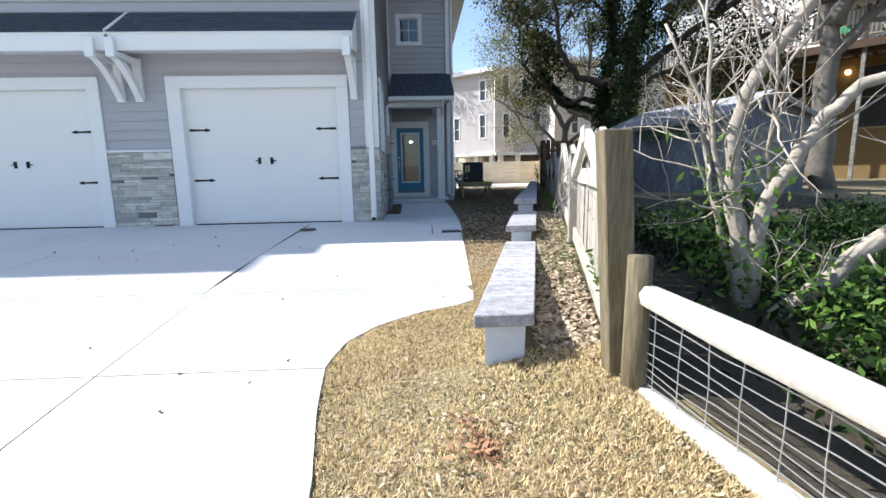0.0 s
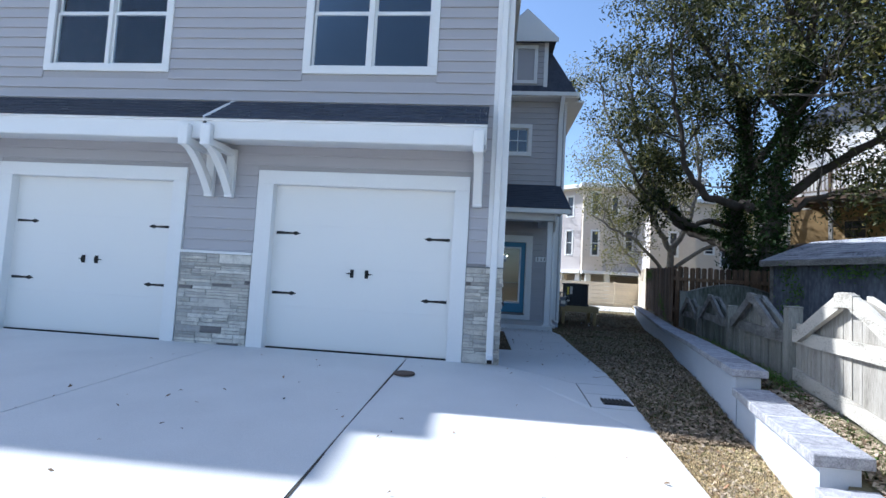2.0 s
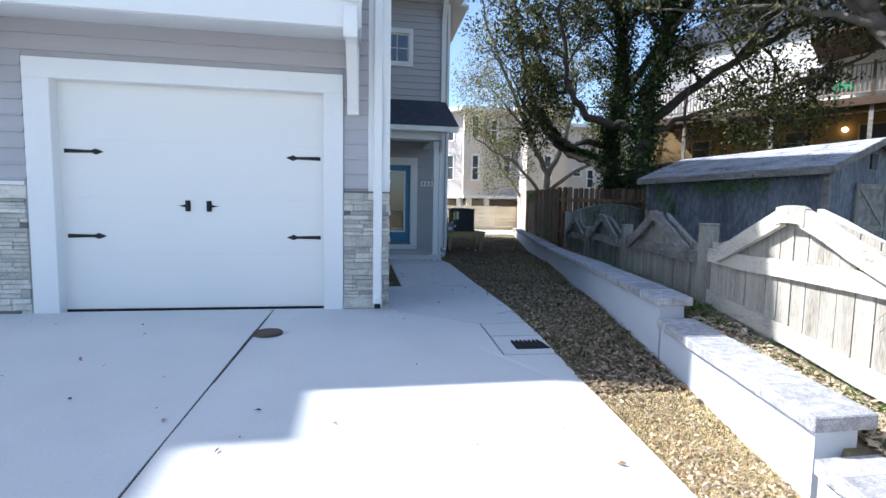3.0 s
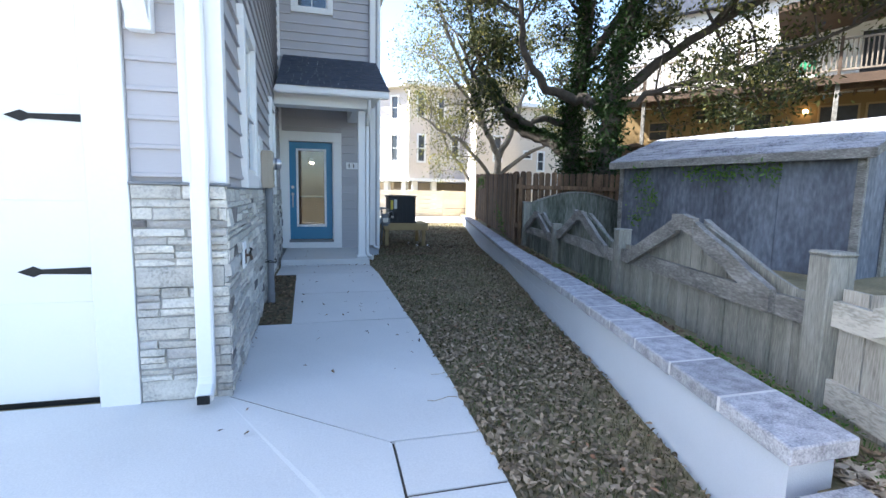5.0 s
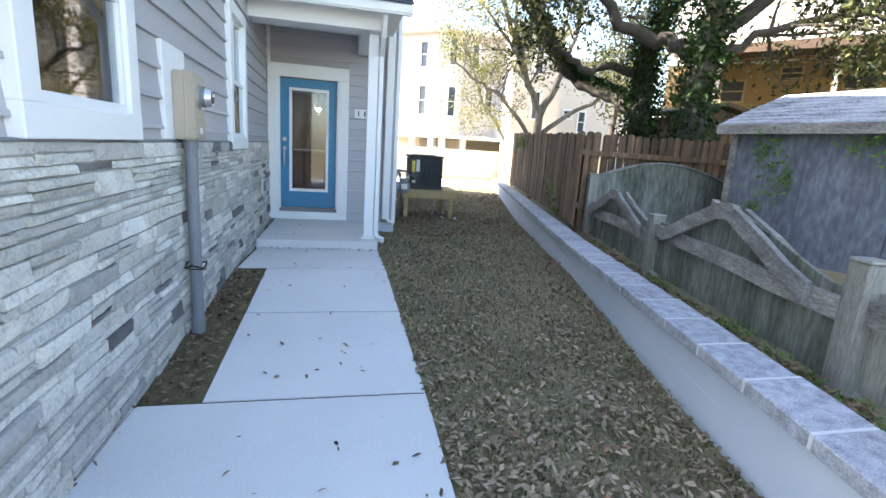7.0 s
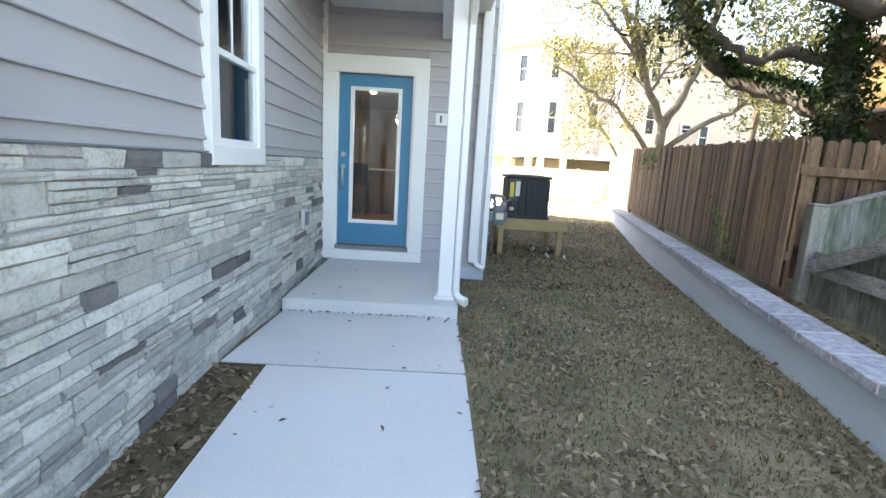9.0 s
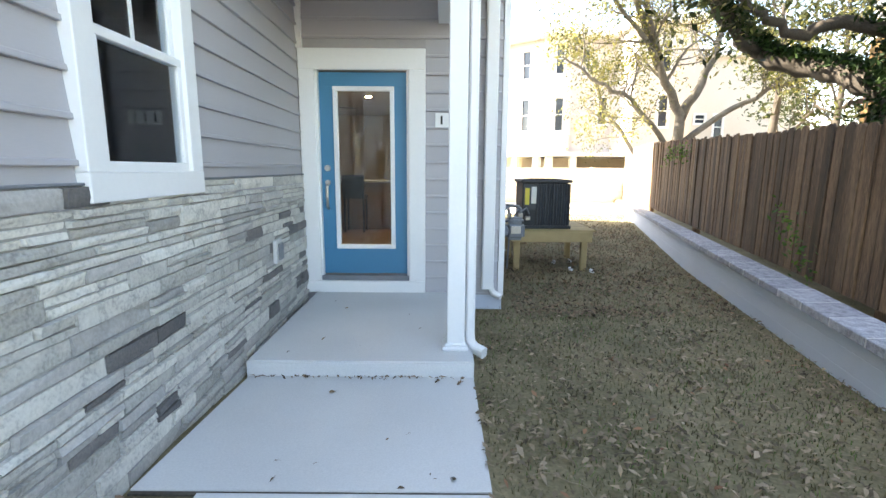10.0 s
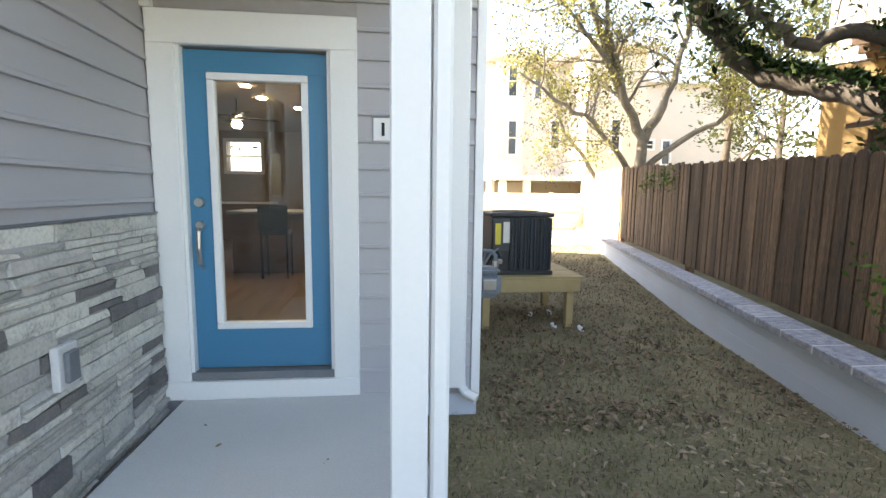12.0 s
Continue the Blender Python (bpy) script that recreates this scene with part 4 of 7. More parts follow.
for (x, y) in ((-1.28, 20.45), (-1.30, 21.35), (-0.90, 22.2), (-0.35, 20.9)):
    dl = thing("recessed_light", (x, y, 3.6), "round recessed ceiling light", "ceiling light", "recessed hall lights")
    bm = bmesh.new()
    bmesh.ops.create_cone(bm, cap_ends=True, segments=18, radius1=0.06, radius2=0.07, depth=0.015, matrix=Matrix.Translation((x, y, 3.61)))
    part("lens", bm, M_GLOW, dl)
hall_lamp = bpy.data.lights.new("hall_lamp", "POINT")
hall_lamp.energy, hall_lamp.color, hall_lamp.shadow_soft_size = 3.6, (1.0, 0.82, 0.6), 0.08
new("hall_lamp", hall_lamp).location = (-0.12, 20.2, 2.72)

# ---- side wall fittings
meter = thing("electric_meter", (SX, 11.75, 2.2), "beige meter box with round glass meter and grey conduit", "electric meter")
part("backing_board", block(SX + 0.003, SX + 0.034, 11.55, 12.01, 2.045, 2.625, 0.004), M_TRIM, meter)
mb = part("box", block(SX + 0.034, SX + 0.16, 11.70, 11.97, 2.05, 2.475, 0.010, seg=2), M_BOX, meter)
part("cover_lip", block(SX + 0.105, SX + 0.113, 11.694, 11.976, 2.044, 2.481, 0.003), M_BOX, mb)
part("lower_cover", block(SX + 0.160, SX + 0.166, 11.715, 11.955, 2.06, 2.20, 0.002), M_BOX, mb)
part("seal_tag", block(SX + 0.166, SX + 0.169, 11.80, 11.86, 2.09, 2.13, 0.001), M_TRIM, mb)
for rad0, rad1, x0, x1, mat, nm in ((0.078, 0.078, 0.160, 0.178, M_NICKEL, "meter_ring"), (0.066, 0.064, 0.178, 0.205, M_GREYMETAL, "meter_body"), (0.064, 0.054, 0.205, 0.242, M_NICKEL, "meter_glass"), (0.040, 0.036, 0.242, 0.247, M_ACBLACK, "meter_face")):
    bm = bmesh.new()
    bmesh.ops.create_cone(bm, cap_ends=True, segments=28, radius1=rad0, radius2=rad1, depth=x1 - x0, matrix=pose(SX + (x0 + x1) / 2, 11.835, 2.33, 0, 90, 0))
    part(nm, bm, mat, meter)
part("meter_tag", block(SX + 0.247, SX + 0.249, 11.805, 11.865, 2.335, 2.355), M_TRIM, meter)
part("conduit", bent([(SX + 0.105, 11.80, 2.05), (SX + 0.105, 11.80, 1.22), (SX + 0.103, 11.805, 0.62)], 0.040, 14), M_GREYMETAL, meter)
part("coupling", bent([(SX + 0.105, 11.80, 2.05), (SX + 0.105, 11.80, 1.99)], 0.048, 14), M_GREYMETAL, meter)
part("coupling", bent([(SX + 0.104, 11.803, 0.80), (SX + 0.103, 11.805, 0.66)], 0.046, 14), M_GREYMETAL, meter)
part("clamp", bent([(SX + 0.105 + 0.066 * math.cos(q), 11.80 + 0.085 * math.sin(q), 1.19 + 0.014 * math.sin(3 * q)) for q in np.linspace(0, 6.2, 14)], 0.006, 5), M_BLACK, meter)
part("ground_wire", bent([(SX + 0.045, 11.70, 1.20), (SX + 0.10, 11.69, 1.185), (SX + 0.16, 11.72, 1.175), (SX + 0.17, 11.79, 1.16)], 0.005, 5), M_BLACK, meter)
tap = thing("hose_tap", (SX + 0.03, 9.73, 1.5), "outdoor tap on a small white wall plate", "tap")
part("plate", block(SX + 0.045, SX + 0.064, 9.655, 9.80, 1.435, 1.635, 0.006), M_TRIM, tap)
part("recess", block(SX + 0.0645, SX + 0.067, 9.69, 9.775, 1.465, 1.575, 0.002), M_RUST, tap)
part("spigot", bent([(SX + 0.06, 9.73, 1.53), (SX + 0.092, 9.73, 1.53), (SX + 0.104, 9.73, 1.52), (SX + 0.106, 9.73, 1.495)], 0.010, 10), M_RUST, tap)
part("valve_wheel", bent([(SX + 0.100 + 0.006 * math.sin(3 * q), 9.73 + 0.034 * math.cos(q), 1.560 + 0.026 * math.sin(q)) for q in np.linspace(0, 6.2, 14)], 0.006, 6), M_BLACK, tap)
part("stem", bent([(SX + 0.10, 9.73, 1.535), (SX + 0.100, 9.73, 1.56)], 0.006, 6), M_BLACK, tap)
outlet = thing("outdoor_outlet", (SX + 0.04, 15.62, 1.4), "grey weatherproof outlet cover on the stone", "outlet")
part("cover", block(SX + 0.04, SX + 0.075, 15.56, 15.70, 1.30, 1.50, 0.006), M_PALEMORTAR, outlet)
part("flap", block(SX + 0.075, SX + 0.10, 15.59, 15.67, 1.33, 1.47, 0.006), M_GREYMETAL, outlet)

gas = thing("gas_meter", (1.65, 17.9, 0.6), "grey gas meter with bent pipes on the house wall", "gas meter")
M_GASGREY = surface("meter_grey_paint", (0.20, 0.22, 0.25), (0.12, 0.13, 0.15), 5, 60, 0.45, 0.1)
gb = part("body", block(1.55, 1.80, 17.76, 17.98, 1.18, 1.42, 0.045, seg=3), M_GASGREY, gas)
part("index_box", block(1.61, 1.74, 17.745, 17.762, 1.27, 1.37, 0.006), M_NICKEL, gb)
part("upper_case", block(1.565, 1.785, 17.775, 17.965, 1.40, 1.48, 0.03, seg=2), M_GASGREY, gb)
for q in (1.60, 1.75):
    part("union_nut", bent([(q, 17.87, 1.47), (q, 17.87, 1.53)], 0.032, 6), M_NICKEL, gb)
part("inlet_pipe", bent([(1.50, 17.70, 0.45), (1.50, 17.70, 1.50), (1.51, 17.71, 1.57), (1.54, 17.76, 1.61), (1.58, 17.84, 1.60), (1.60, 17.87, 1.53)], 0.021, 10), M_GASGREY, gas)
part("outlet_pipe", bent([(1.75, 17.87, 1.53), (1.75, 17.87, 1.58), (1.72, 17.88, 1.62), (1.60, 17.92, 1.63), (1.44, 17.95, 1.63), (1.37, 17.96, 1.63)], 0.020, 10), M_GASGREY, gas)
part("riser_valve", block(1.47, 1.53, 17.665, 17.735, 1.02, 1.12, 0.012, seg=2), M_GREYMETAL, gas)
part("valve_tee", bent([(1.46, 17.69, 1.07), (1.54, 17.66, 1.07)], 0.014, 8), M_NICKEL, gas)
for q, z in ((1.50, 1.32), (1.44, 1.22)):
    bm = bmesh.new()
    bmesh.ops.create_cone(bm, cap_ends=True, segments=20, radius1=0.075, radius2=0.062, depth=0.045, matrix=pose(q, 17.66, z, 80, 15, 0))
    part("regulator", bm, M_GASGREY, gas)
part("vent_elbow", bent([(1.46, 17.64, 1.30), (1.46, 17.60, 1.27), (1.46, 17.60, 1.22)], 0.012, 8), M_GREYMETAL, gas)
part("tag", block(1.44, 1.50, 17.60, 17.604, 1.10, 1.20, 0.001), M_TRIM, gas)
part("service_box", block(1.36, 1.45, 17.35, 17.55, 1.02, 1.36, 0.01), M_GREYMETAL, gas)
part("box_conduit", bent([(1.41, 17.45, 1.03), (1.41, 17.45, 0.5)], 0.018, 8), M_GREYMETAL, gas)

# ---------------------------------------------------------------- air conditioner on its stand
stand = thing("wooden_stand", (2.45, 19.3, 0.45), "new pine platform carrying the air conditioner", "platform")
TX0, TX1, TY0, TY1, TZ = 1.80, 3.06, 18.95, 20.1, 1.17
for i in range(8):
    y = TY0 + i * (TY1 - TY0) / 8
    part("deck_board", block(TX0 - 0.03, TX1 + 0.05, y + 0.004, y + 0.138, TZ - 0.03, TZ, 0.004), M_NEWWOOD, stand)
for y in (TY0 + 0.0, TY1 - 0.04):
    part("apron", block(TX0, TX1, y, y + 0.04, TZ - 0.19, TZ - 0.031, 0.003), M_NEWWOOD, stand)
for x in (TX0, TX1 - 0.04):
    part("apron", block(x, x + 0.04, TY0 + 0.042, TY1 - 0.042, TZ - 0.19, TZ - 0.031, 0.003), M_NEWWOOD, stand)
for x in (TX0 + 0.05, TX1 - 0.15):
    for y in (TY0 + 0.045, TY1 - 0.14):
        part("leg", block(x, x + 0.09, y, y + 0.09, drive_z(19) - 0.05, TZ - 0.032, 0.004), M_NEWWOOD, stand)
M_ACFIN = surface("coil_fin", (0.05, 0.06, 0.075), (0.03, 0.035, 0.045), 10, 90, 0.5, 0.2)
M_ACRIB = surface("dark_cabinet_paint", (0.05, 0.055, 0.06), (0.035, 0.038, 0.042), 4, 60, 0.45, 0.05)
ac = thing("air_conditioner", (2.35, 19.4, TZ), "black louvred air conditioner unit on pine platform", "air conditioner")
part("body", block(1.98, 2.72, 19.12, 19.86, TZ + 0.01, TZ + 0.74, 0.03, seg=2), M_ACBLACK, ac)
part("base_pan", block(1.95, 2.75, 19.09, 19.89, TZ, TZ + 0.05, 0.008), M_ACBLACK, ac)
part("top_cap", block(1.95, 2.75, 19.09, 19.89, TZ + 0.72, TZ + 0.77, 0.012), M_ACBLACK, ac)
for i in range(13):
    x = 2.215 + i * 0.041
    part("louvre", block(x, x + 0.012, 19.092, 19.118, TZ + 0.07, TZ + 0.70, 0.003), M_ACFIN, ac)
for i in range(5):
    x = 2.20 + i * 0.128
    part("guard_rib", block(x - 0.008, x + 0.008, 19.080, 19.096, TZ + 0.06, TZ + 0.71, 0.004), M_ACRIB, ac)
part("access_panel", block(1.985, 2.195, 19.104, 19.1195, TZ + 0.30, TZ + 0.70, 0.003), M_ACRIB, ac)
part("fan_guard", bent([(2.35 + 0.30 * math.cos(q), 19.49 + 0.30 * math.sin(q), TZ + 0.775) for q in np.linspace(0, 6.283, 24)], 0.008, 5), M_ACBLACK, ac)
part("service_valve", block(2.02, 2.10, 19.06, 19.12, TZ + 0.14, TZ + 0.20, 0.01), M_NICKEL, ac)
part("cable", bent([(2.08, 19.09, TZ + 0.24), (2.02, 18.98, TZ + 0.34), (1.90, 18.88, TZ + 0.28), (1.78, 18.80, TZ + 0.10), (1.60, 18.7, TZ - 0.05), (1.38, 18.6, TZ + 0.12)], 0.013, 8), M_GREYMETAL, ac)
M_LBL = surface("paper_label", (0.75, 0.73, 0.66), (0.62, 0.60, 0.55), 6, 60, 0.6, 0)
M_YLB = surface("yellow_label", (0.75, 0.60, 0.08), (0.62, 0.50, 0.07), 6, 60, 0.6, 0)
part("label_sheet", block(2.11, 2.19, 19.098, 19.1035, TZ + 0.40, TZ + 0.66), M_LBL, ac)
part("label_sheet", block(2.01, 2.08, 19.098, 19.1035, TZ + 0.38, TZ + 0.64), M_YLB, ac)
part("pipe", bent([(1.98, 19.2, TZ + 0.22), (1.90, 19.05, TZ + 0.16), (1.70, 18.9, TZ + 0.14), (1.38, 18.85, TZ + 0.18)], 0.022, 7), M_BLACK, ac)
part("pipe", bent([(1.98, 19.25, TZ + 0.30), (1.88, 19.0, TZ + 0.30), (1.75, 18.8, TZ + 0.10), (1.70, 18.7, 0.6)], 0.014, 7), M_GREYMETAL, ac)

# ---------------------------------------------------------------- retaining wall
wall = thing("retaining_wall", (1.5, 6, 0.6), "low pale rendered retaining wall with grey stone caps", "retaining wall", kind="structure")
SEG = [(2.62, 5.25, 0.84), (5.25, 7.07, 1.005), (7.07, 26.0, 1.165)]
CAPW = 0.33
TW = Vector((0.25, 1, 0)).normalized()
for a, b, _ in SEG:
    off0, off1 = 0.055, CAPW - 0.055
    ya, yb = a + 0.06, b + (0.02 if b < 25 else 0)
    stops = [ya] + [v for v in (10.0, 13.5) if ya < v < yb] + [yb]
    for p, q in zip(stops, stops[1:]):
        top = lambda v: cap_z(min(max(v[1], a + 0.01), b - 0.01)) - 0.072
        bm = prism([(wall_x(p) + off0, p), (wall_x(p) + off1, p), (wall_x(q) + off1, q), (wall_x(q) + off0, q)], lambda v: drive_z(v[1]) - 0.35, top)
        part("wall_core", bm, M_STUCCO, wall)
        if p >= 10.0:
            for z in (0.725, 0.875):
                line = prism([(wall_x(p) + off0 - 0.0025, p), (wall_x(p) + off0 + 0.004, p), (wall_x(q) + off0 + 0.004, q), (wall_x(q) + off0 - 0.0025, q)], z, z + 0.006)
                part("course_line", line, M_STUCCO, wall)
    y = a
    rs = random.Random(int(a * 100))
    while y < b - 0.05:
        L = 0.415 * (1 if y < 20 else 2)
        e = min(y + L, b)
        jz = rs.uniform(-0.003, 0.003)
        zc = cap_z((y + e) / 2) + jz
        bm = prism([(wall_x(y + 0.007), y + 0.007), (wall_x(y) + CAPW, y + 0.007), (wall_x(e) + CAPW, e - 0.007), (wall_x(e - 0.007), e - 0.007)], zc - 0.07, zc, bevel=0.006)
        part("cap_block", bm, M_CAP, wall)
        if e < b - 0.02:
            part("cap_mortar", prism([(wall_x(e) + 0.003, e - 0.008), (wall_x(e) + CAPW - 0.006, e - 0.008), (wall_x(e) + CAPW - 0.006, e + 0.008), (wall_x(e) + 0.003, e + 0.008)], zc - 0.068, zc - 0.001), M_PALEMORTAR, wall)
        y = e

# ---------------------------------------------------------------- weathered picket fence with peaked panels
NF = math.hypot(0.243, 1)
TF = Vector((0.243 / NF, 1 / NF, 0))
CF = Vector((-1 / NF, 0.243 / NF, 0))          # towards the walk


def fence_frame(y):
    m = Matrix.Identity(4)
    m.col[0][:3], m.col[1][:3], m.col[2][:3] = TF, CF, (0, 0, 1)
    m.col[3][:3] = (fence_x(y), y, 0)
    return m


fence = thing("picket_fence", (2.4, 8, 0.9), "weathered grey picket fence with peaked panel tops", "fence")
POSTS = [(2.45, 1.78), (5.12, 1.74), (7.62, 1.76), (10.08, 1.68), (12.54, 1.57), (14.93, 1.87)]
for i, (y, zt) in enumerate(POSTS):
    m = fence_frame(y)
    w = 0.068 if i == 0 else 0.066
    if i == 0:
        m = Matrix.Translation((fence_x(y), y, 0)) @ Matrix.Rotation(radians(-4), 4, "Z") @ Matrix(((1, 0, -0.06, 0.04), (0, 1, 0, 0), (0, 0, 1, 0), (0, 0, 0, 1)))
    zb = bank_z(y) - 0.2
    bm = block(-w, w, -w, w, zb, zt, 0.006, m)
    p = part("post", bm, M_POST if i == 0 else (M_FENCE_SUNLIT if i == 1 else M_FENCE), fence)
    if i:
        part("post_cap", block(-w - 0.006, w + 0.006, -w - 0.006, w + 0.006, zt, zt + 0.022, 0.009, m), M_FENCE, p)


def panel(y0, y1, rail_z, peak_z, seed, wood, rail_wood):
    r = random.Random(seed)
    m = fence_frame(y0)
    L = (y1 - y0) * NF
    a, b = 0.07, L - 0.07
    mid = L / 2

    def top_at(u):
        k = abs(u - mid) / (L * 0.36)
        return rail_z + 0.05 + max(0.0, (peak_z - rail_z - 0.10) * min(1, 1.12 - k))
    n = int((b - a) / 0.142)
    w = (b - a) / n
    for j in range(n):
        u0, u1 = a + j * w + 0.004, a + (j + 1) * w - 0.004
        bm = bmesh.new()
        zb = bank_z(y0 + (u0 / NF)) + r.uniform(0.01, 0.05)
        t0, t1 = top_at(u0), top_at(u1)
        o = r.uniform(-0.006, 0.006)
        hexa(bm, [m @ Vector(q) for q in ((u0, -0.03 + o, zb), (u1, -0.03 + o, zb), (u1, -0.012 + o, zb), (u0, -0.012 + o, zb), (u0, -0.03 + o, t0), (u1, -0.03 + o, t1), (u1, -0.012 + o, t1), (u0, -0.012 + o, t0))])
        part("picket", bm, wood, fence)
    sag = r.uniform(-0.02, 0.02)

    def beam(name, u0, z0, u1, z1, h, y_in, y_out):
        bm = bmesh.new()
        k = 4
        prev = None
        pts_t = [(u0 + (u1 - u0) * i / k, z0 + (z1 - z0) * i / k + 0.012 * r.uniform(-1, 1)) for i in range(k + 1)]
        rings = []
        for (u, z) in pts_t:
            rings.append([bm.verts.new(m @ Vector(q)) for q in ((u, y_in, z - h), (u, y_out, z - h), (u, y_out, z), (u, y_in, z))])
        for p, q in zip(rings, rings[1:]):
            for c in range(4):
                bm.faces.new((p[c], p[(c + 1) % 4], q[(c + 1) % 4], q[c]))
        bm.faces.new(rings[0][::-1])
        bm.faces.new(rings[-1])
        bmesh.ops.recalc_face_normals(bm, faces=bm.faces[:])
        return part(name, bm, rail_wood, fence)
    beam("rail", a - 0.02, rail_z, b + 0.02, rail_z + sag, 0.125, -0.010, 0.030)
    hw = L * 0.36
    beam("peak_board", mid - hw - 0.05, rail_z + 0.02, mid - 0.10, peak_z - 0.01, 0.13, 0.031, 0.072)
    beam("peak_board", mid + 0.10, peak_z - 0.01, mid + hw + 0.05, rail_z + 0.02, 0.13, 0.031, 0.072)
    beam("back_peak_board", mid - hw + 0.02, rail_z + 0.06, mid - 0.10, peak_z - 0.02, 0.12, -0.074, -0.032)
    beam("back_peak_board", mid + 0.10, peak_z - 0.02, mid + hw - 0.02, rail_z + 0.06, 0.12, -0.074, -0.032)
    beam("peak_cap", mid - 0.15, peak_z - 0.01, mid + 0.15, peak_z, 0.12, 0.034, 0.080)
    if wood is M_FENCE_SUNLIT:
        beam("skirt_board", a - 0.01, bank_z(y0) + 0.19, b + 0.01, bank_z(y1) + 0.19, 0.13, -0.008, 0.022)
    beam("lower_rail", a, bank_z(y0) + 0.26, b, bank_z(y1) + 0.26, 0.09, -0.072, -0.031)


PANELS = [(1.60, 1.92), (1.56, 1.93), (1.50, 1.90), (1.47, 1.84), (1.41, 1.74)]
# the two panels in sun get the lightened wood and rails
for i, (rz, pz) in enumerate(PANELS):
    panel(POSTS[i][0], POSTS[i + 1][0], rz, pz, 40 + i, (M_FENCE_SUNLIT, M_FENCE_SUNLIT, M_FENCE, M_MOSSY, M_MOSSY)[i], M_RAIL_SUNLIT if i < 2 else M_RAIL)
# return panel towards the shed
ret = thing("return_fence", (5, 14.95, 1.0), "mossy grey fence panel with arched top", "fence")
rr = random.Random(3)
for j in range(15):
    x0 = 4.26 + j * 0.155
    t = [1.83 + 0.26 * math.sin(math.pi * (j + k) / 15.0) for k in (0, 1)]
    part("picket", prism([(x0 + 0.002, 0.95), (x0 + 0.153, 0.95), (x0 + 0.153, t[1]), (x0 + 0.002, t[0])], 14.95 + rr.uniform(-0.003, 0.003), 14.975, "y"), M_MOSSY, ret)
bm = bmesh.new()
for j in range(15):
    xa, xb = 4.26 + j * 0.155, 4.26 + (j + 1) * 0.155
    ta, tb = [1.835 + 0.26 * math.sin(math.pi * (j + k) / 15.0) for k in (0, 1)]
    hexa(bm, [(xa, 14.92, ta), (xb, 14.92, tb), (xb, 14.99, tb), (xa, 14.99, ta), (xa, 14.92, ta + 0.025), (xb, 14.92, tb + 0.025), (xb, 14.99, tb + 0.025), (xa, 14.99, ta + 0.025)])
part("arched_cap", bm, M_RAIL, ret)
# dry vine stems on the sunny panels and two ivy tufts
vrng = np.random.default_rng(17)
bm = bmesh.new()
for k in range(15):
    u, z = vrng.uniform(0.15, 2.9), vrng.uniform(1.15, 1.62) + 0.15 * vrng.random()
    d, rise, pts = vrng.choice((-1, 1)), vrng.normal(0, 0.03), []
    for i in range(7):
        pts.append(fence_frame(2.45) @ Vector((u, 0.030 + 0.055 * (z > 1.44) + 0.006 * math.sin(i * 2.1 + k), z)))
        u, z, rise = u + d * vrng.uniform(0.05, 0.11), z + rise, rise + vrng.normal(0, 0.03)
    tube(bm, pts, 0.0024, 4)
for k in range(10):
    u, z, pts = vrng.uniform(2.2, 2.95), vrng.uniform(1.55, 1.80), []
    for i in range(8):
        pts.append(fence_frame(2.45) @ Vector((u + 0.05 * math.sin(i * 0.9 + k), 0.09 + 0.05 * math.sin(i * 0.7 + 2 * k) + 0.012 * i, z)))
        z -= vrng.uniform(0.04, 0.10)
    tube(bm, pts, 0.0035, 4)
tagged(part("dry_vine", bm, M_PALEBARK), "dry leafless vine stems trailing over the fence", "vine", kind="stuff")
M_YOUNGIVY = leaf_material("young_ivy", (0.03, 0.085, 0.012), (0.14, 0.22, 0.035), through_light=0.3)
tagged(leaves("fence_ivy", [((1.25, 3.03, 1.02), (0.015, 0.045, 0.045), 20), ((1.24, 2.96, 0.93), (0.015, 0.03, 0.035), 14)], 0.026, M_YOUNGIVY, None, vrng, label=""), "small green ivy tuft on pale sunlit pickets", "ivy", kind="stuff")
tagged(leaves("board_fence_ivy", [((4.19, 16.06 + 0.1 * k, 1.15 + 0.13 * k), (0.02, 0.10, 0.07), 22) for k in range(5)] + [((5.66 + 0.1 * k, 21.88 + 0.39 * k, 2.45 - 0.03 * k), (0.03, 0.14, 0.10), 40) for k in range(-2, 3)], 0.032, M_YOUNGIVY, None, vrng), "sparse ivy climbing the brown board fence", "ivy", kind="stuff")

# ---------------------------------------------------------------- brown board fence
brown = thing("board_fence", (6, 22, 1.2), "tall brown dog-eared board fence", "fence")


def dog_ear(m, w, z0, z1, t=0.018):
    c = 0.03
    pts = [(0, z0), (w, z0), (w, z1 - c), (w - c, z1), (c, z1), (0, z1 - c)]
    bm = prism(pts, -t / 2, t / 2, "y")
    bmesh.ops.transform(bm, matrix=m, verts=bm.verts[:])
    return bm


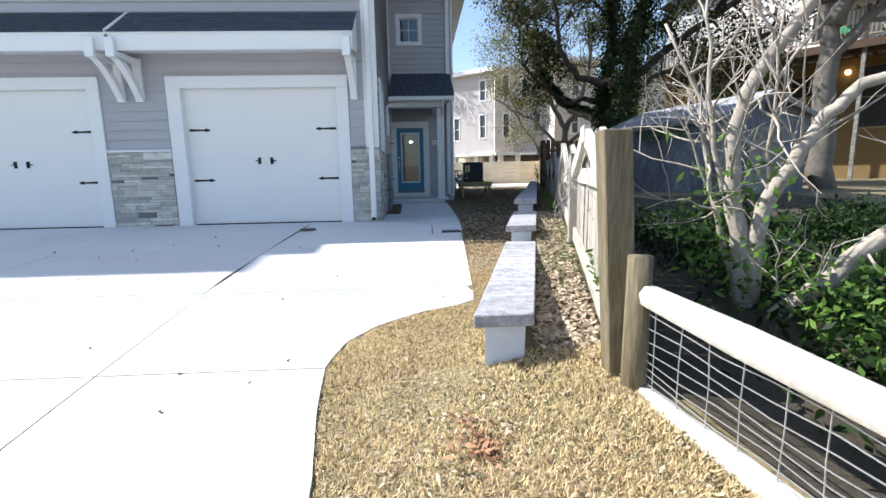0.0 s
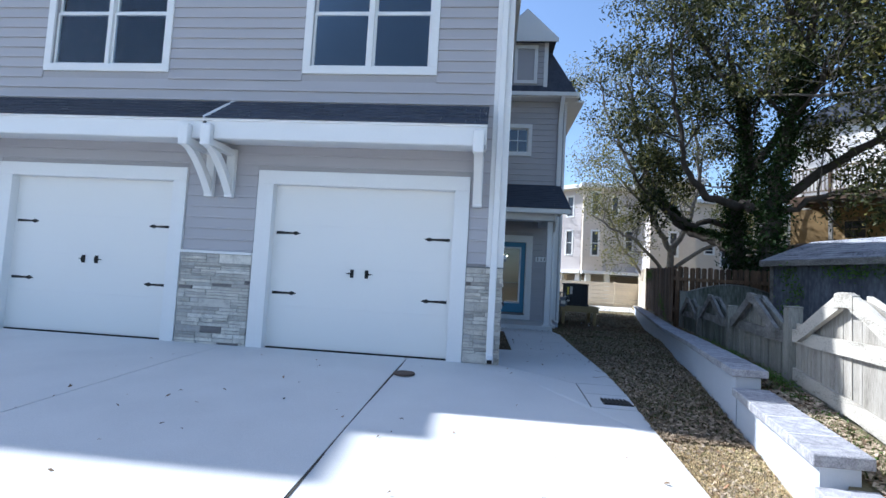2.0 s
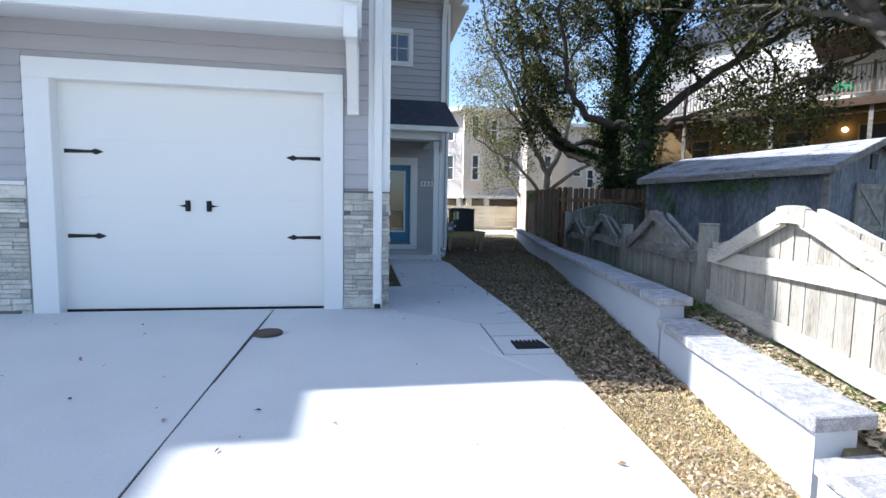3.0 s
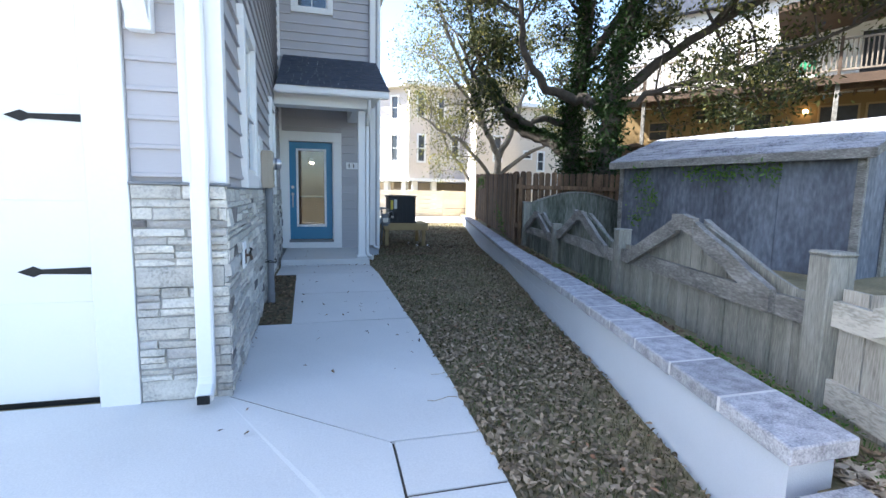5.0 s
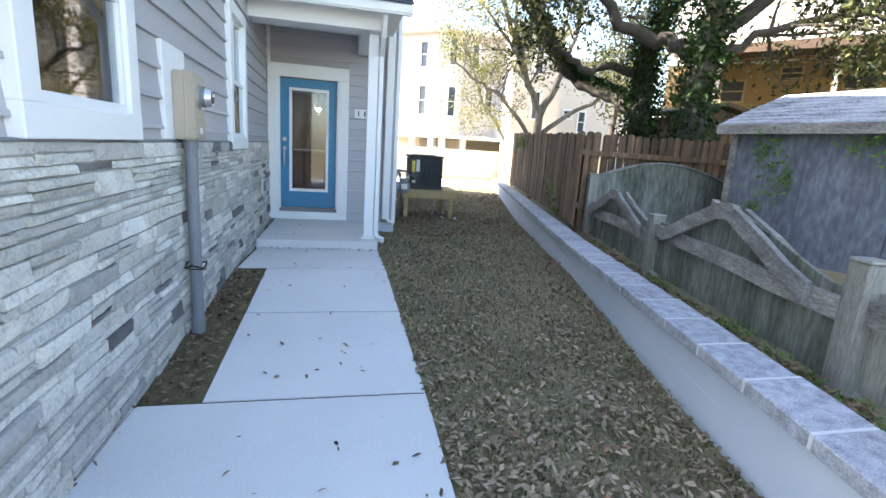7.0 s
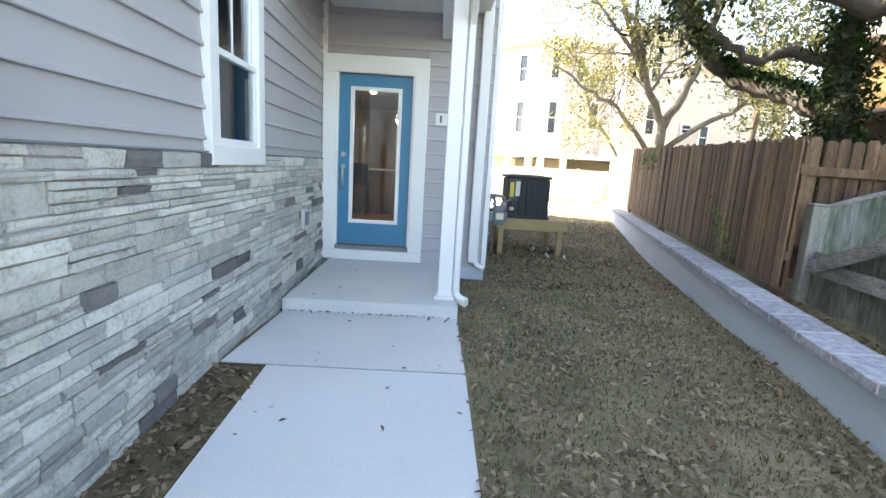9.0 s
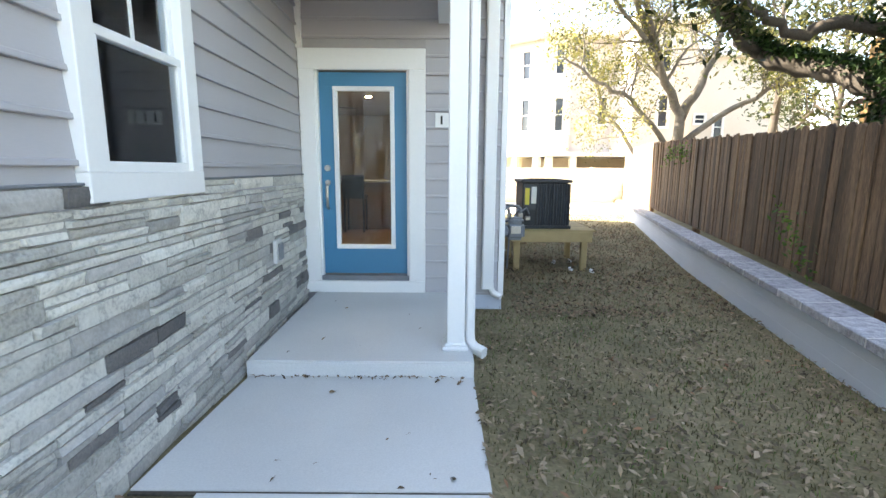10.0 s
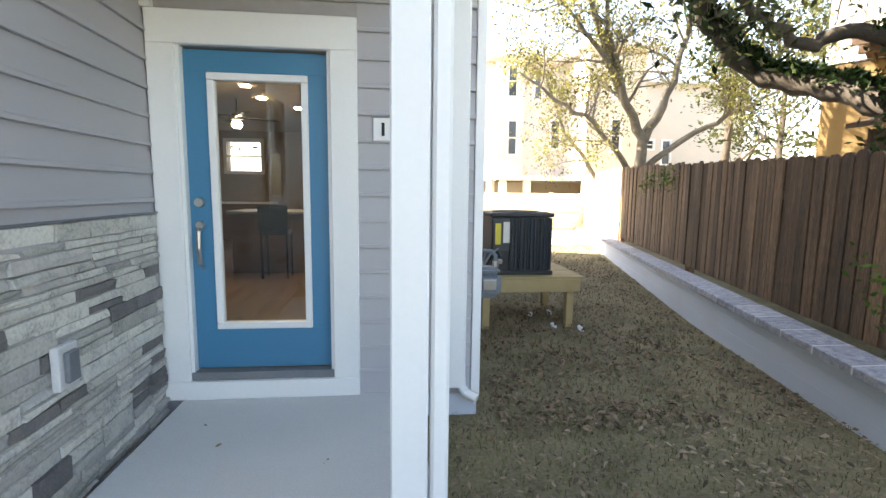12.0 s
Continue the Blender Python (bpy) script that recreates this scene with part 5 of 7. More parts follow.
def brown_run(x0, y0, x1, y1, top0, top1, gap=0.006, seed=1, base=1.08, wood=M_BROWN):
    r = random.Random(seed)
    L = math.hypot(x1 - x0, y1 - y0)
    ang = math.degrees(math.atan2(y1 - y0, x1 - x0))
    n = int(L / 0.160)
    for i in range(n):
        k = i / n
        m = pose(x0 + (x1 - x0) * k, y0 + (y1 - y0) * k, 0, r.uniform(-0.3, 0.3), r.uniform(-0.2, 0.2), ang)
        part("board", dog_ear(m, L / n - gap, base, top0 + (top1 - top0) * k + r.uniform(-0.025, 0.015)), wood, brown)
    # boards added behind narrow gaps to keep light out and the gaps dark
    if gap < 0.03:
        for i in range(n):
            k = (i + 1) / n
            m = pose(x0 + (x1 - x0) * k, y0 + (y1 - y0) * k, 0, 0, 0, ang) @ Matrix.Translation((-0.065, -0.08, 0))
            part("back_board", dog_ear(m, 0.12, base, top0 + (top1 - top0) * k - 0.03), wood, brown)
    for z in (1.35, 2.15):
        bm = block(0, L, -0.06, -0.012, z, z + 0.09, 0.003, pose(x0, y0, 0, 0, 0, ang))
        part("rail", bm, M_BROWN, brown)


brown_run(3.955, 14.92, 6.52, 24.95, 2.48, 2.86, 0.022, 4)
# same fence past the shadow: pale wood stands in for sun on it
brown_run(6.56, 25.1, 8.02, 30.9, 2.86, 2.88, 0.012, 6, 0.6, M_PALEFENCE)
brown_run(4.10, 15.40, 8.6, 15.91, 2.52, 2.58, 0.032, 5)
for x, y, z in ((4.14, 15.16, 2.40), (5.45, 20.4, 2.6), (6.62, 25.02, 2.8)):
    part("post", block(x - 0.05, x + 0.05, y - 0.05, y + 0.05, 0.9, z, 0.005), M_BROWN, brown)

# ---------------------------------------------------------------- rustic rail and wire fence by the road
rail_f = thing("rail_fence", (1.25, 1.8, 0.5), "rustic round-post rail fence with welded wire mesh", "fence")
RD = Vector((0.22, -1.0, 0)).normalized()
P0 = Vector((1.19, 2.31, 0))


def bumpy(pts, rad, seed, sides=10):
    r = random.Random(seed)
    bm = bmesh.new()
    tube(bm, pts, [rad * r.uniform(0.92, 1.08) for _ in pts], sides)
    return bm


for k in range(3):
    q = P0 + RD * (2.4 * k)
    part("post", bumpy([(q.x, q.y, 0.2 - 0.12 * k), (q.x, q.y, 0.7), (q.x + 0.005, q.y, 1.20 - 0.2 * k)], 0.058, k, 12), M_POST, rail_f, smooth=True)


def on_rail(d, z):
    q = P0 + RD * d
    return (q.x + 0.02, q.y, z)


def half_log(d0, d1, z0, z1, h, seed):
    r = random.Random(seed)
    bm = bmesh.new()
    rings = []
    for i in range(9):
        k = i / 8
        x, y, _ = on_rail(d0 + (d1 - d0) * k, 0)
        z = z0 + (z1 - z0) * k
        hh = h * r.uniform(0.93, 1.05) * (0.75 if i == 0 else 1)
        rings.append([bm.verts.new((x + a * 0.045, y, z + b * hh)) for a, b in ((-1, -0.45), (-1.15, 0.1), (-0.7, 0.5), (0.5, 0.5), (1.0, 0.1), (0.9, -0.5))])
    for p, q in zip(rings, rings[1:]):
        for c in range(6):
            bm.faces.new((p[c], p[(c + 1) % 6], q[(c + 1) % 6], q[c]))
    bm.faces.new(rings[0][::-1])
    bm.faces.new(rings[-1])
    bmesh.ops.recalc_face_normals(bm, faces=bm.faces[:])
    bevel_all(bm, 0.004)
    return part("rail", bm, M_PALE, rail_f, smooth=True)


half_log(-0.02, 4.6, 1.03, 0.62, 0.115, 2)
half_log(0.04, 4.6, 0.535, 0.17, 0.13, 3)
for i in range(9):
    z = 0.60 + 0.045 * i * (0.7 + 0.05 * i)
    if z < 1.0:
        part("wire", bent([on_rail(d, z - 0.082 * d + 0.01 * math.sin(d * 9 + i)) for d in np.linspace(0.04, 4.5, 22)], 0.0029, 4), M_WIRE, rail_f)
for i in range(28):
    d = 0.10 + 0.155 * i
    part("wire", bent([on_rail(d + 0.01 * math.sin(i * 2.1), 0.98 - 0.082 * d), on_rail(d + 0.015 * math.sin(i * 3.3), 0.78 - 0.082 * d), on_rail(d, 0.56 - 0.082 * d)], 0.0029, 4), M_WIRE, rail_f)

# ---------------------------------------------------------------- shed
shed = thing("garden_shed", (7.4, 12.3, 0.9), "weathered grey wooden shed with pale shingled roof", "shed")
SM = Matrix.Identity(4)
sd = Vector((5.92 - 6.80, 14.20 - 10.45, 0)).normalized()
SM.col[0][:3] = sd
SM.col[1][:3] = Vector((-sd.y, sd.x, 0))
SM.col[3][:3] = (6.80, 10.45, 0)
SL, SW = 3.85, 2.5
for i in range(4):
    a, b = i * SL / 4, (i + 1) * SL / 4
    w = part("wall_panel", block(a + 0.003, b - 0.003, -0.03, 0, 0.85, 2.72, 0.003, SM), M_SHEDWALL, shed)
    bm = bmesh.new()
    for k in range(5):
        u = a + (k + 1) * (SL / 4) / 6
        box(bm, u - 0.004, u + 0.004, 0.0005, 0.004, 0.87, 2.70, SM)
    part("groove_strip", bm, M_SHEDWALL, w)
part("corner_post", block(-0.05, 0.05, -0.05, 0.02, 0.85, 2.72, 0.004, SM), M_RAIL, shed)
part("corner_post", block(SL - 0.05, SL + 0.04, -0.05, 0.02, 0.85, 2.72, 0.004, SM), M_RAIL, shed)
pts = [(0, 0.85), (-SW, 0.85), (-SW, 2.70), (-SW / 2, 3.20), (0, 2.70)]
for u in (0.0, SL - 0.03):
    bm = prism(pts, u - 0.015, u + 0.015, "x")
    bmesh.ops.transform(bm, matrix=SM, verts=bm.verts[:])
    part("gable_wall", bm, M_SHEDWALL, shed)
part("rear_wall", block(0, SL, -SW, -SW + 0.03, 0.85, 2.60, 0, SM), M_SHEDWALL, shed)
dr = part("shed_door", block(-0.045, -0.018, -1.75, -0.75, 0.95, 2.45, 0.004, SM), M_RAIL, shed)
for b in ((-1.75, -1.66, 0.95, 2.45), (-0.84, -0.75, 0.95, 2.45), (-1.66, -0.84, 2.36, 2.45), (-1.66, -0.84, 1.62, 1.71)):
    part("batten", block(-0.062, -0.046, b[0], b[1], b[2], b[3], 0.003, SM), M_FENCE, dr)
bm = bmesh.new()
hexa(bm, [SM @ Vector(q) for q in ((-0.06, -1.66, 1.72), (-0.06, -1.57, 1.72), (-0.046, -1.57, 1.72), (-0.046, -1.66, 1.72), (-0.06, -0.93, 2.36), (-0.06, -0.84, 2.36), (-0.046, -0.84, 2.36), (-0.046, -0.93, 2.36))])
part("batten", bm, M_FENCE, dr)
part("vent", block(-0.04, -0.017, -1.34, -1.16, 2.72, 2.98, 0.004, SM), M_BLACK, shed)
for s in (0, 1):
    bm = bmesh.new()
    rs = random.Random(7 + s)
    for i in range(9):
        a, b = i / 9, (i + 1) / 9
        va, vb = 0.16 - (SW / 2 + 0.16) * a, 0.16 - (SW / 2 + 0.16) * b
        za, zb = 2.70 + 0.55 * a, 2.70 + 0.55 * b
        if s:
            va, vb = -SW - va, -SW - vb
        u = -0.18
        while u < SL + 0.17:
            e = min(u + rs.uniform(0.15, 0.32), SL + 0.18)
            t = rs.choice((0.012, 0.018, 0.024))
            hexa(bm, [SM @ Vector(q) for q in ((u, va, za), (e - 0.004, va, za), (e - 0.004, vb, zb), (u, vb, zb), (u, va, za + t), (e - 0.004, va, za + t), (e - 0.004, vb, zb + 0.006), (u, vb, zb + 0.006))])
            u = e
    bmesh.ops.recalc_face_normals(bm, faces=bm.faces[:])
    part("roof_shingles", bm, M_SHEDROOF, shed)
part("eave_board", block(-0.18, SL + 0.18, 0.135, 0.165, 2.57, 2.697, 0.004, SM), M_RAIL, shed)
for u in (-0.19, SL + 0.16):
    for s in (0, 1):
        pp = [(0.17, 2.58), (0.17, 2.69), (-SW / 2, 3.25), (-SW / 2, 3.13)]
        if s:
            pp = [(-SW - v, z) for v, z in pp]
        bm = prism(pp, u, u + 0.03, "x")
        bmesh.ops.transform(bm, matrix=SM, verts=bm.verts[:])
        part("barge_board", bm, M_RAIL, shed)


# ---------------------------------------------------------------- house with a deck, behind the shed
DM = Matrix.Identity(4)
DM.col[0][:3] = Vector((0.62, -0.785, 0)).normalized()
DM.col[1][:3] = Vector((0.785, 0.62, 0)).normalized()
DM.col[3][:3] = (13.4, 23.7, 0)
M_TANTRIM = surface("tan_window_trim", (0.30, 0.215, 0.11), (0.23, 0.16, 0.08), 2, 30, 0.7, 0.1)
deck = thing("deck_house", (18, 22, 1), "tan and white house with a raised timber deck", "house")
part("lower_wall", block(-2.5, 13, 3.2, 3.4, 0.8, 6.25, 0, DM), M_YELLOW, deck)
part("upper_wall", block(-2.5, 13, 3.2, 3.4, 6.3, 10.4, 0, DM), M_WHITEWALL, deck)
part("side_wall", block(-2.5, -2.3, 3.4, 12, 0.8, 10.4, 0, DM), M_WHITEWALL, deck)
part("rear_wall", block(-2.5, 13, 11.8, 12, 0.8, 10.4, 0, DM), M_WHITEWALL, deck)
part("deck_floor", block(-1.5, 11.5, 0.45, 3.2, 6.32, 6.42, 0, DM), M_DECK, deck)
part("rim_beam", block(-1.6, 11.6, 0.37, 0.45, 6.10, 6.42, 0.01, DM), M_DECK, deck)
part("carrying_beam", block(-1.5, 11.5, 0.85, 1.0, 5.98, 6.31, 0.01, DM), M_DECK, deck)
for i in range(22):
    part("joist", block(-1.3 + i * 0.6, -1.25 + i * 0.6, 0.46, 3.1, 6.12, 6.31, 0, DM), M_DECK, deck)
for s in (0.0, 3.4, 6.5, 9.6):
    part("deck_post", block(s - 0.07, s + 0.07, 0.50, 0.64, 0.8, 6.12, 0.005, DM), M_RAIL, deck)
    part("rail_post", block(s - 0.05, s + 0.05, 0.39, 0.49, 6.43, 7.72 + (0.7 if s == 3.4 else 0), 0.005, DM), M_DECK, deck)
M_RAILD = surface("deck_rail_paint", (0.30, 0.25, 0.20), (0.16, 0.13, 0.10), 3, 40, 0.8, 0.2)
for z in (6.55, 7.58):
    part("hand_rail", block(-1.5, 11.5, 0.41, 0.46, z, z + 0.07, 0.005, DM), M_RAILD, deck)
for i in range(96):
    part("baluster", block(-1.4 + i * 0.134, -1.36 + i * 0.134, 0.42, 0.45, 6.621, 7.579, 0, DM), M_RAILD, deck)
for (a, b, c, d) in ((1.65, 2.25, 5.62, 5.98), (3.6, 4.5, 4.75, 5.62), (6.15, 7.3, 3.2, 5.75), (7.6, 9.4, 3.2, 5.75), (-0.3, 0.45, 4.8, 5.55)):
    w = part("window", block(a - 0.08, b + 0.08, 3.15, 3.2, c - 0.08, d + 0.08, 0.01, DM), M_TANTRIM, deck)
    part("pane", block(a, b, 3.13, 3.15, c, d, 0, DM), M_ACBLACK, w)
    part("meeting_rail", block(a, b, 3.115, 3.13, (c + d) / 2 - 0.025, (c + d) / 2 + 0.025, 0, DM), M_TANTRIM, w)
for (a, b, c, d) in ((7.2, 8.8, 6.5, 8.5), (4.2, 5.2, 7.2, 8.4)):
    w = part("window", block(a - 0.1, b + 0.1, 3.15, 3.2, c - 0.08, d + 0.1, 0.01, DM), M_TRIM, deck)
    part("pane", block(a, b, 3.13, 3.15, c, d, 0, DM), M_ACBLACK, w)
bm = bmesh.new()
bmesh.ops.create_icosphere(bm, subdivisions=2, radius=0.11, matrix=Matrix.Translation(DM @ Vector((5.66, 3.04, 5.60))))
lampm = lamp_glow("porch_lamp_glow", (1.0, 0.65, 0.28), 5)
part("wall_lamp", bm, lampm, deck, "small lit porch wall lamp")
bm = bmesh.new()
hexa(bm, [DM @ Vector(q) for q in ((4.6, -0.6, 8.55), (13.6, -0.6, 9.6), (13.6, 12.5, 9.6), (4.6, 12.5, 8.55), (4.6, -0.6, 8.75), (13.6, -0.6, 9.8), (13.6, 12.5, 9.8), (4.6, 12.5, 8.75))])
part("porch_roof", bm, M_DECK, deck)
bm = prism([(-2.9, 10.35), (13.4, 10.35), (5.2, 13.2)], 2.8, 12.4, "y")
bmesh.ops.transform(bm, matrix=DM, verts=bm.verts[:])
part("roof", bm, M_SHINGLE, deck)
chair = thing("deck_chair", tuple(DM @ Vector((5.6, 1.2, 6.42))), "green plastic chair on the raised deck", "chair")
M_GREENP = surface("green_plastic", (0.02, 0.30, 0.14), (0.02, 0.25, 0.12), 3, 30, 0.5, 0)
part("seat", block(5.3, 5.9, 0.9, 1.4, 6.82, 6.87, 0.01, DM), M_GREENP, chair)
part("backrest", block(5.3, 5.9, 1.4, 1.45, 6.87, 7.25, 0.01, DM), M_GREENP, chair)
for a, b in ((5.32, 0.92), (5.84, 0.92), (5.32, 1.36), (5.84, 1.36)):
    part("leg", block(a, a + 0.05, b, b + 0.05, 6.421, 6.82, 0, DM), M_GREENP, chair)

# ---------------------------------------------------------------- brown outbuilding behind the oak
M_BROWNROOF = surface("brown_roofing", (0.13, 0.085, 0.055), (0.07, 0.045, 0.03), 3, 60, 0.9, 0.4, piece=0.1)
outbuilding = thing("brown_outbuilding", (9.3, 19.3, 0.9), "small brown timber outbuilding with a low gable roof", "outbuilding")
part("front_wall", prism([(8.3, 0.85), (10.6, 0.85), (10.6, 3.12), (9.05, 3.45), (8.3, 3.28)], 18.2, 18.24, "y"), M_BROWN, outbuilding)
part("side_wall", block(8.3, 8.34, 18.242, 20.4, 0.85, 3.25), M_BROWN, outbuilding)
part("side_wall", block(10.56, 10.6, 18.242, 20.4, 0.85, 3.10), M_BROWN, outbuilding)
part("rear_wall", block(8.3, 10.6, 20.402, 20.44, 0.85, 3.10), M_BROWN, outbuilding)
part("roof", prism([(8.1, 3.28), (9.05, 3.50), (10.85, 3.10), (10.85, 3.17), (9.05, 3.59), (8.1, 3.36)], 17.95, 20.6, "y"), M_BROWNROOF, outbuilding)
for i in range(9):
    part("batten", block(8.42 + i * 0.25, 8.46 + i * 0.25, 18.18, 18.199, 0.9, 3.10, 0.003), M_BROWN, outbuilding)

# ---------------------------------------------------------------- pale townhouses beyond the garden
M_FARGLASS = surface("dark_window_glass", (0.05, 0.06, 0.08), (0.03, 0.035, 0.05), 0.4, 9, 0.08, 0.0, spec=0.6)
town = thing("far_townhouse", (8, 42, 0.4), "pale lilac-grey townhouse raised on white pillars", "house")


def far_wall(name, x0, x1, y, z0, z1, mat, parent, holes=(), turn=None):
    bm = bmesh.new()
    for a, b, c, d in wall_cells(x0, x1, z0, z1, list(holes)):
        box(bm, a, b, y, y + 0.25, c, d)
    bmesh.ops.remove_doubles(bm, verts=bm.verts[:], dist=1e-4)
    w = part(name, bm, mat, parent)
    n = int((z1 - z0) / 0.22)
    if mat is M_LILAC:
        for i in range(n):
            for a, b, c, d in wall_boxes(x0, x1, z0 + i * 0.22, z0 + i * 0.22 + 0.2, [h for h in holes if h[2] - 0.15 < z0 + i * 0.22 + 0.2 and h[3] + 0.15 > z0 + i * 0.22]):
                if d - c > 0.19:
                    part("siding_board", block(a, b, y - 0.03, y - 0.001, c, d), M_LILAC, w)
    for h in holes:
        f = part("window", block(h[0] - 0.14, h[1] + 0.14, y - 0.06, y - 0.002, h[2] - 0.14, h[2], 0.01), M_TRIM, parent)
        for q in ((h[0] - 0.14, h[1] + 0.14, h[3], h[3] + 0.14), (h[0] - 0.14, h[0], h[2], h[3]), (h[1], h[1] + 0.14, h[2], h[3])):
            part("casing", block(q[0], q[1], y - 0.06, y - 0.002, q[2], q[3], 0.01), M_TRIM, f)
        part("pane", block(h[0], h[1], y + 0.05, y + 0.07, h[2], h[3]), M_FARGLASS, f)
        part("meeting_rail", block(h[0], h[1], y + 0.02, y + 0.05, (h[2] + h[3]) / 2 - 0.03, (h[2] + h[3]) / 2 + 0.03), M_TRIM, f)
        if turn:
            f.matrix_basis = turn
    if turn:
        w.matrix_basis = turn
    return w


# the wing that faces the sun stands at an angle to the rest
WING = Matrix.Translation((6.75, 42.0, 0)) @ Matrix.Rotation(radians(-40), 4, "Z") @ Matrix.Translation((-6.75, -42.0, 0))
far_wall("wall", 0.5, 6.75, 42.0, 3.15, 9.9, M_LILAC, town, [(5.40, 5.90, 4.5, 6.4), (2.6, 3.1, 4.4, 6.3), (5.40, 5.90, 7.7, 9.3)], WING)
far_wall("bay_wall", 6.75, 8.4, 41.4, 3.15, 9.9, M_CREAM, town, [(7.5, 7.95, 4.45, 6.35), (7.45, 7.9, 7.8, 9.5)])
part("bay_side", block(6.751, 6.95, 41.65, 42.0, 3.15, 9.9), M_CREAM, town)
far_wall("wall", 8.4, 11.13, 42.0, 3.15, 9.9, M_LILAC, town, [(10.3, 10.8, 4.9, 6.5), (9.2, 9.6, 7.8, 9.3)])
part("return_wall", block(11.13, 11.33, 38.85, 41.99, 3.15, 9.9), M_LILAC, town)
for i in range(31):
    part("siding_board", block(11.105, 11.129, 38.86, 41.96, 3.16 + i * 0.22, 3.36 + i * 0.22), M_LILAC, town)
far_wall("front_bay_wall", 11.13, 14.4, 38.6, 3.15, 9.9, M_CREAM, town, [(12.55, 13.02, 4.5, 6.15), (12.55, 13.02, 7.4, 9.0)])
part("far_side", block(14.2, 14.4, 38.86, 52, 0.4, 9.9), M_CREAM, town)
part("floor_slab", block(6.75, 14.4, 41.1, 52, 2.9, 3.14), M_TRIM, town)
part("floor_slab", block(11.10, 14.4, 38.5, 41.09, 2.9, 3.14), M_TRIM, town)
part("floor_slab", block(0.5, 6.74, 41.8, 50, 2.9, 3.14), M_TRIM, town).matrix_basis = WING
part("bay_back", block(6.5, 14.2, 47, 47.2, 0.4, 2.9), M_CREAM, town)
part("bay_back", block(0.5, 6.9, 46.5, 46.7, 0.4, 2.9), M_CREAM, town).matrix_basis = WING
part("rear_wall", block(4.0, 14.4, 51.8, 52, 3.2, 9.8), M_CREAM, town)
for x in (7.1, 8.6):
    part("pillar", block(x, x + 0.42, 41.55, 41.97, 0.4, 2.9, 0.02), M_TRIM, town)
for x in (2.2, 4.6, 6.2):
    part("pillar", block(x, x + 0.42, 42.1, 42.5, 0.4, 2.9, 0.02), M_TRIM, town).matrix_basis = WING
for x in (11.15, 13.9):
    part("pillar", block(x, x + 0.42, 38.62, 39.02, 0.4, 2.9, 0.02), M_TRIM, town)
part("flat_roof", block(6.4, 14.9, 40.9, 52.4, 9.901, 10.25, 0.03), M_TRIM, town)
part("flat_roof", block(10.8, 14.9, 38.1, 40.89, 9.901, 10.25, 0.03), M_TRIM, town)
part("flat_roof", block(0.0, 6.6, 41.4, 50.5, 9.901, 10.25, 0.03), M_TRIM, town).matrix_basis = WING
cream = thing("far_cream_house", (17, 45, 0.4), "sunlit cream rendered house", "house")
far_wall("wall", 14.6, 24.5, 44.0, 0.4, 9.4, M_CREAM, cream, [(15.6, 16.05, 4.6, 6.4), (17.4, 18.0, 5.2, 5.7), (18.7, 19.2, 4.2, 5.7)])
part("side_wall", block(14.6, 14.8, 44.25, 52, 0.4, 9.4), M_CREAM, cream)
part("rear_wall", block(14.6, 24.5, 52, 52.2, 0.4, 9.4), M_CREAM, cream)
part("flat_roof", block(14.2, 24.9, 43.5, 52.6, 9.401, 9.75, 0.03), M_TRIM, cream)
lowf = thing("pale_fence", (5, 31, 0.5), "low pale horizontal board fence", "fence")
for i in range(7):
    part("post", block(1.0 + i * 1.9, 1.12 + i * 1.9, 31.02, 31.14, 0.3, 2.2, 0.006), M_PALEFENCE, lowf)
    for k in range(7):
        part("board", block(1.0 + i * 1.9, 2.89 + i * 1.9, 30.985, 31.015, 0.5 + k * 0.24, 0.72 + k * 0.24, 0.004), M_PALEFENCE, lowf)

# ---------------------------------------------------------------- trees
UP = Vector((0, 0, 1))


def branch(bm, start, way, length, radius, level, rng, tips, droop=0.0, lim=3, bare=False):
    n = 5 if level < 3 else 3
    pts, rad = [Vector(start)], [radius]
    d = Vector(way).normalized()
    for i in range(n):
        d = (d + Vector(rng.normal(0, 0.20, 3)) + UP * (0.05 - droop)).normalized()
        pts.append(pts[-1] + d * (length / n))
        rad.append(radius * (1 - 0.75 * (i + 1) / n))
    tube(bm, pts, rad, 6 if level < 2 else (5 if level < 3 else 3), cap=False)
    if level >= lim:
        tips.append(pts[-1])
        tips.append(pts[-2])
        return
    kids = (6, 6, 4)[min(level, 2)]
    for k in range(kids):
        s = rng.uniform(0.3, 1.0)
        i = min(int(s * n), n - 1)
        p = pts[i].lerp(pts[i + 1], s * n - i)
        side = Vector(rng.normal(0, 1, 3))
        side -= d * side.dot(d)
        branch(bm, p, d * 0.55 + side.normalized() * rng.uniform(0.5, 1.0) + UP * 0.15, length * rng.uniform(0.42, 0.62), max(rad[i] * 0.55, 0.006), level + 1, rng, tips, droop, lim, bare)
    tips.append(pts[-1])


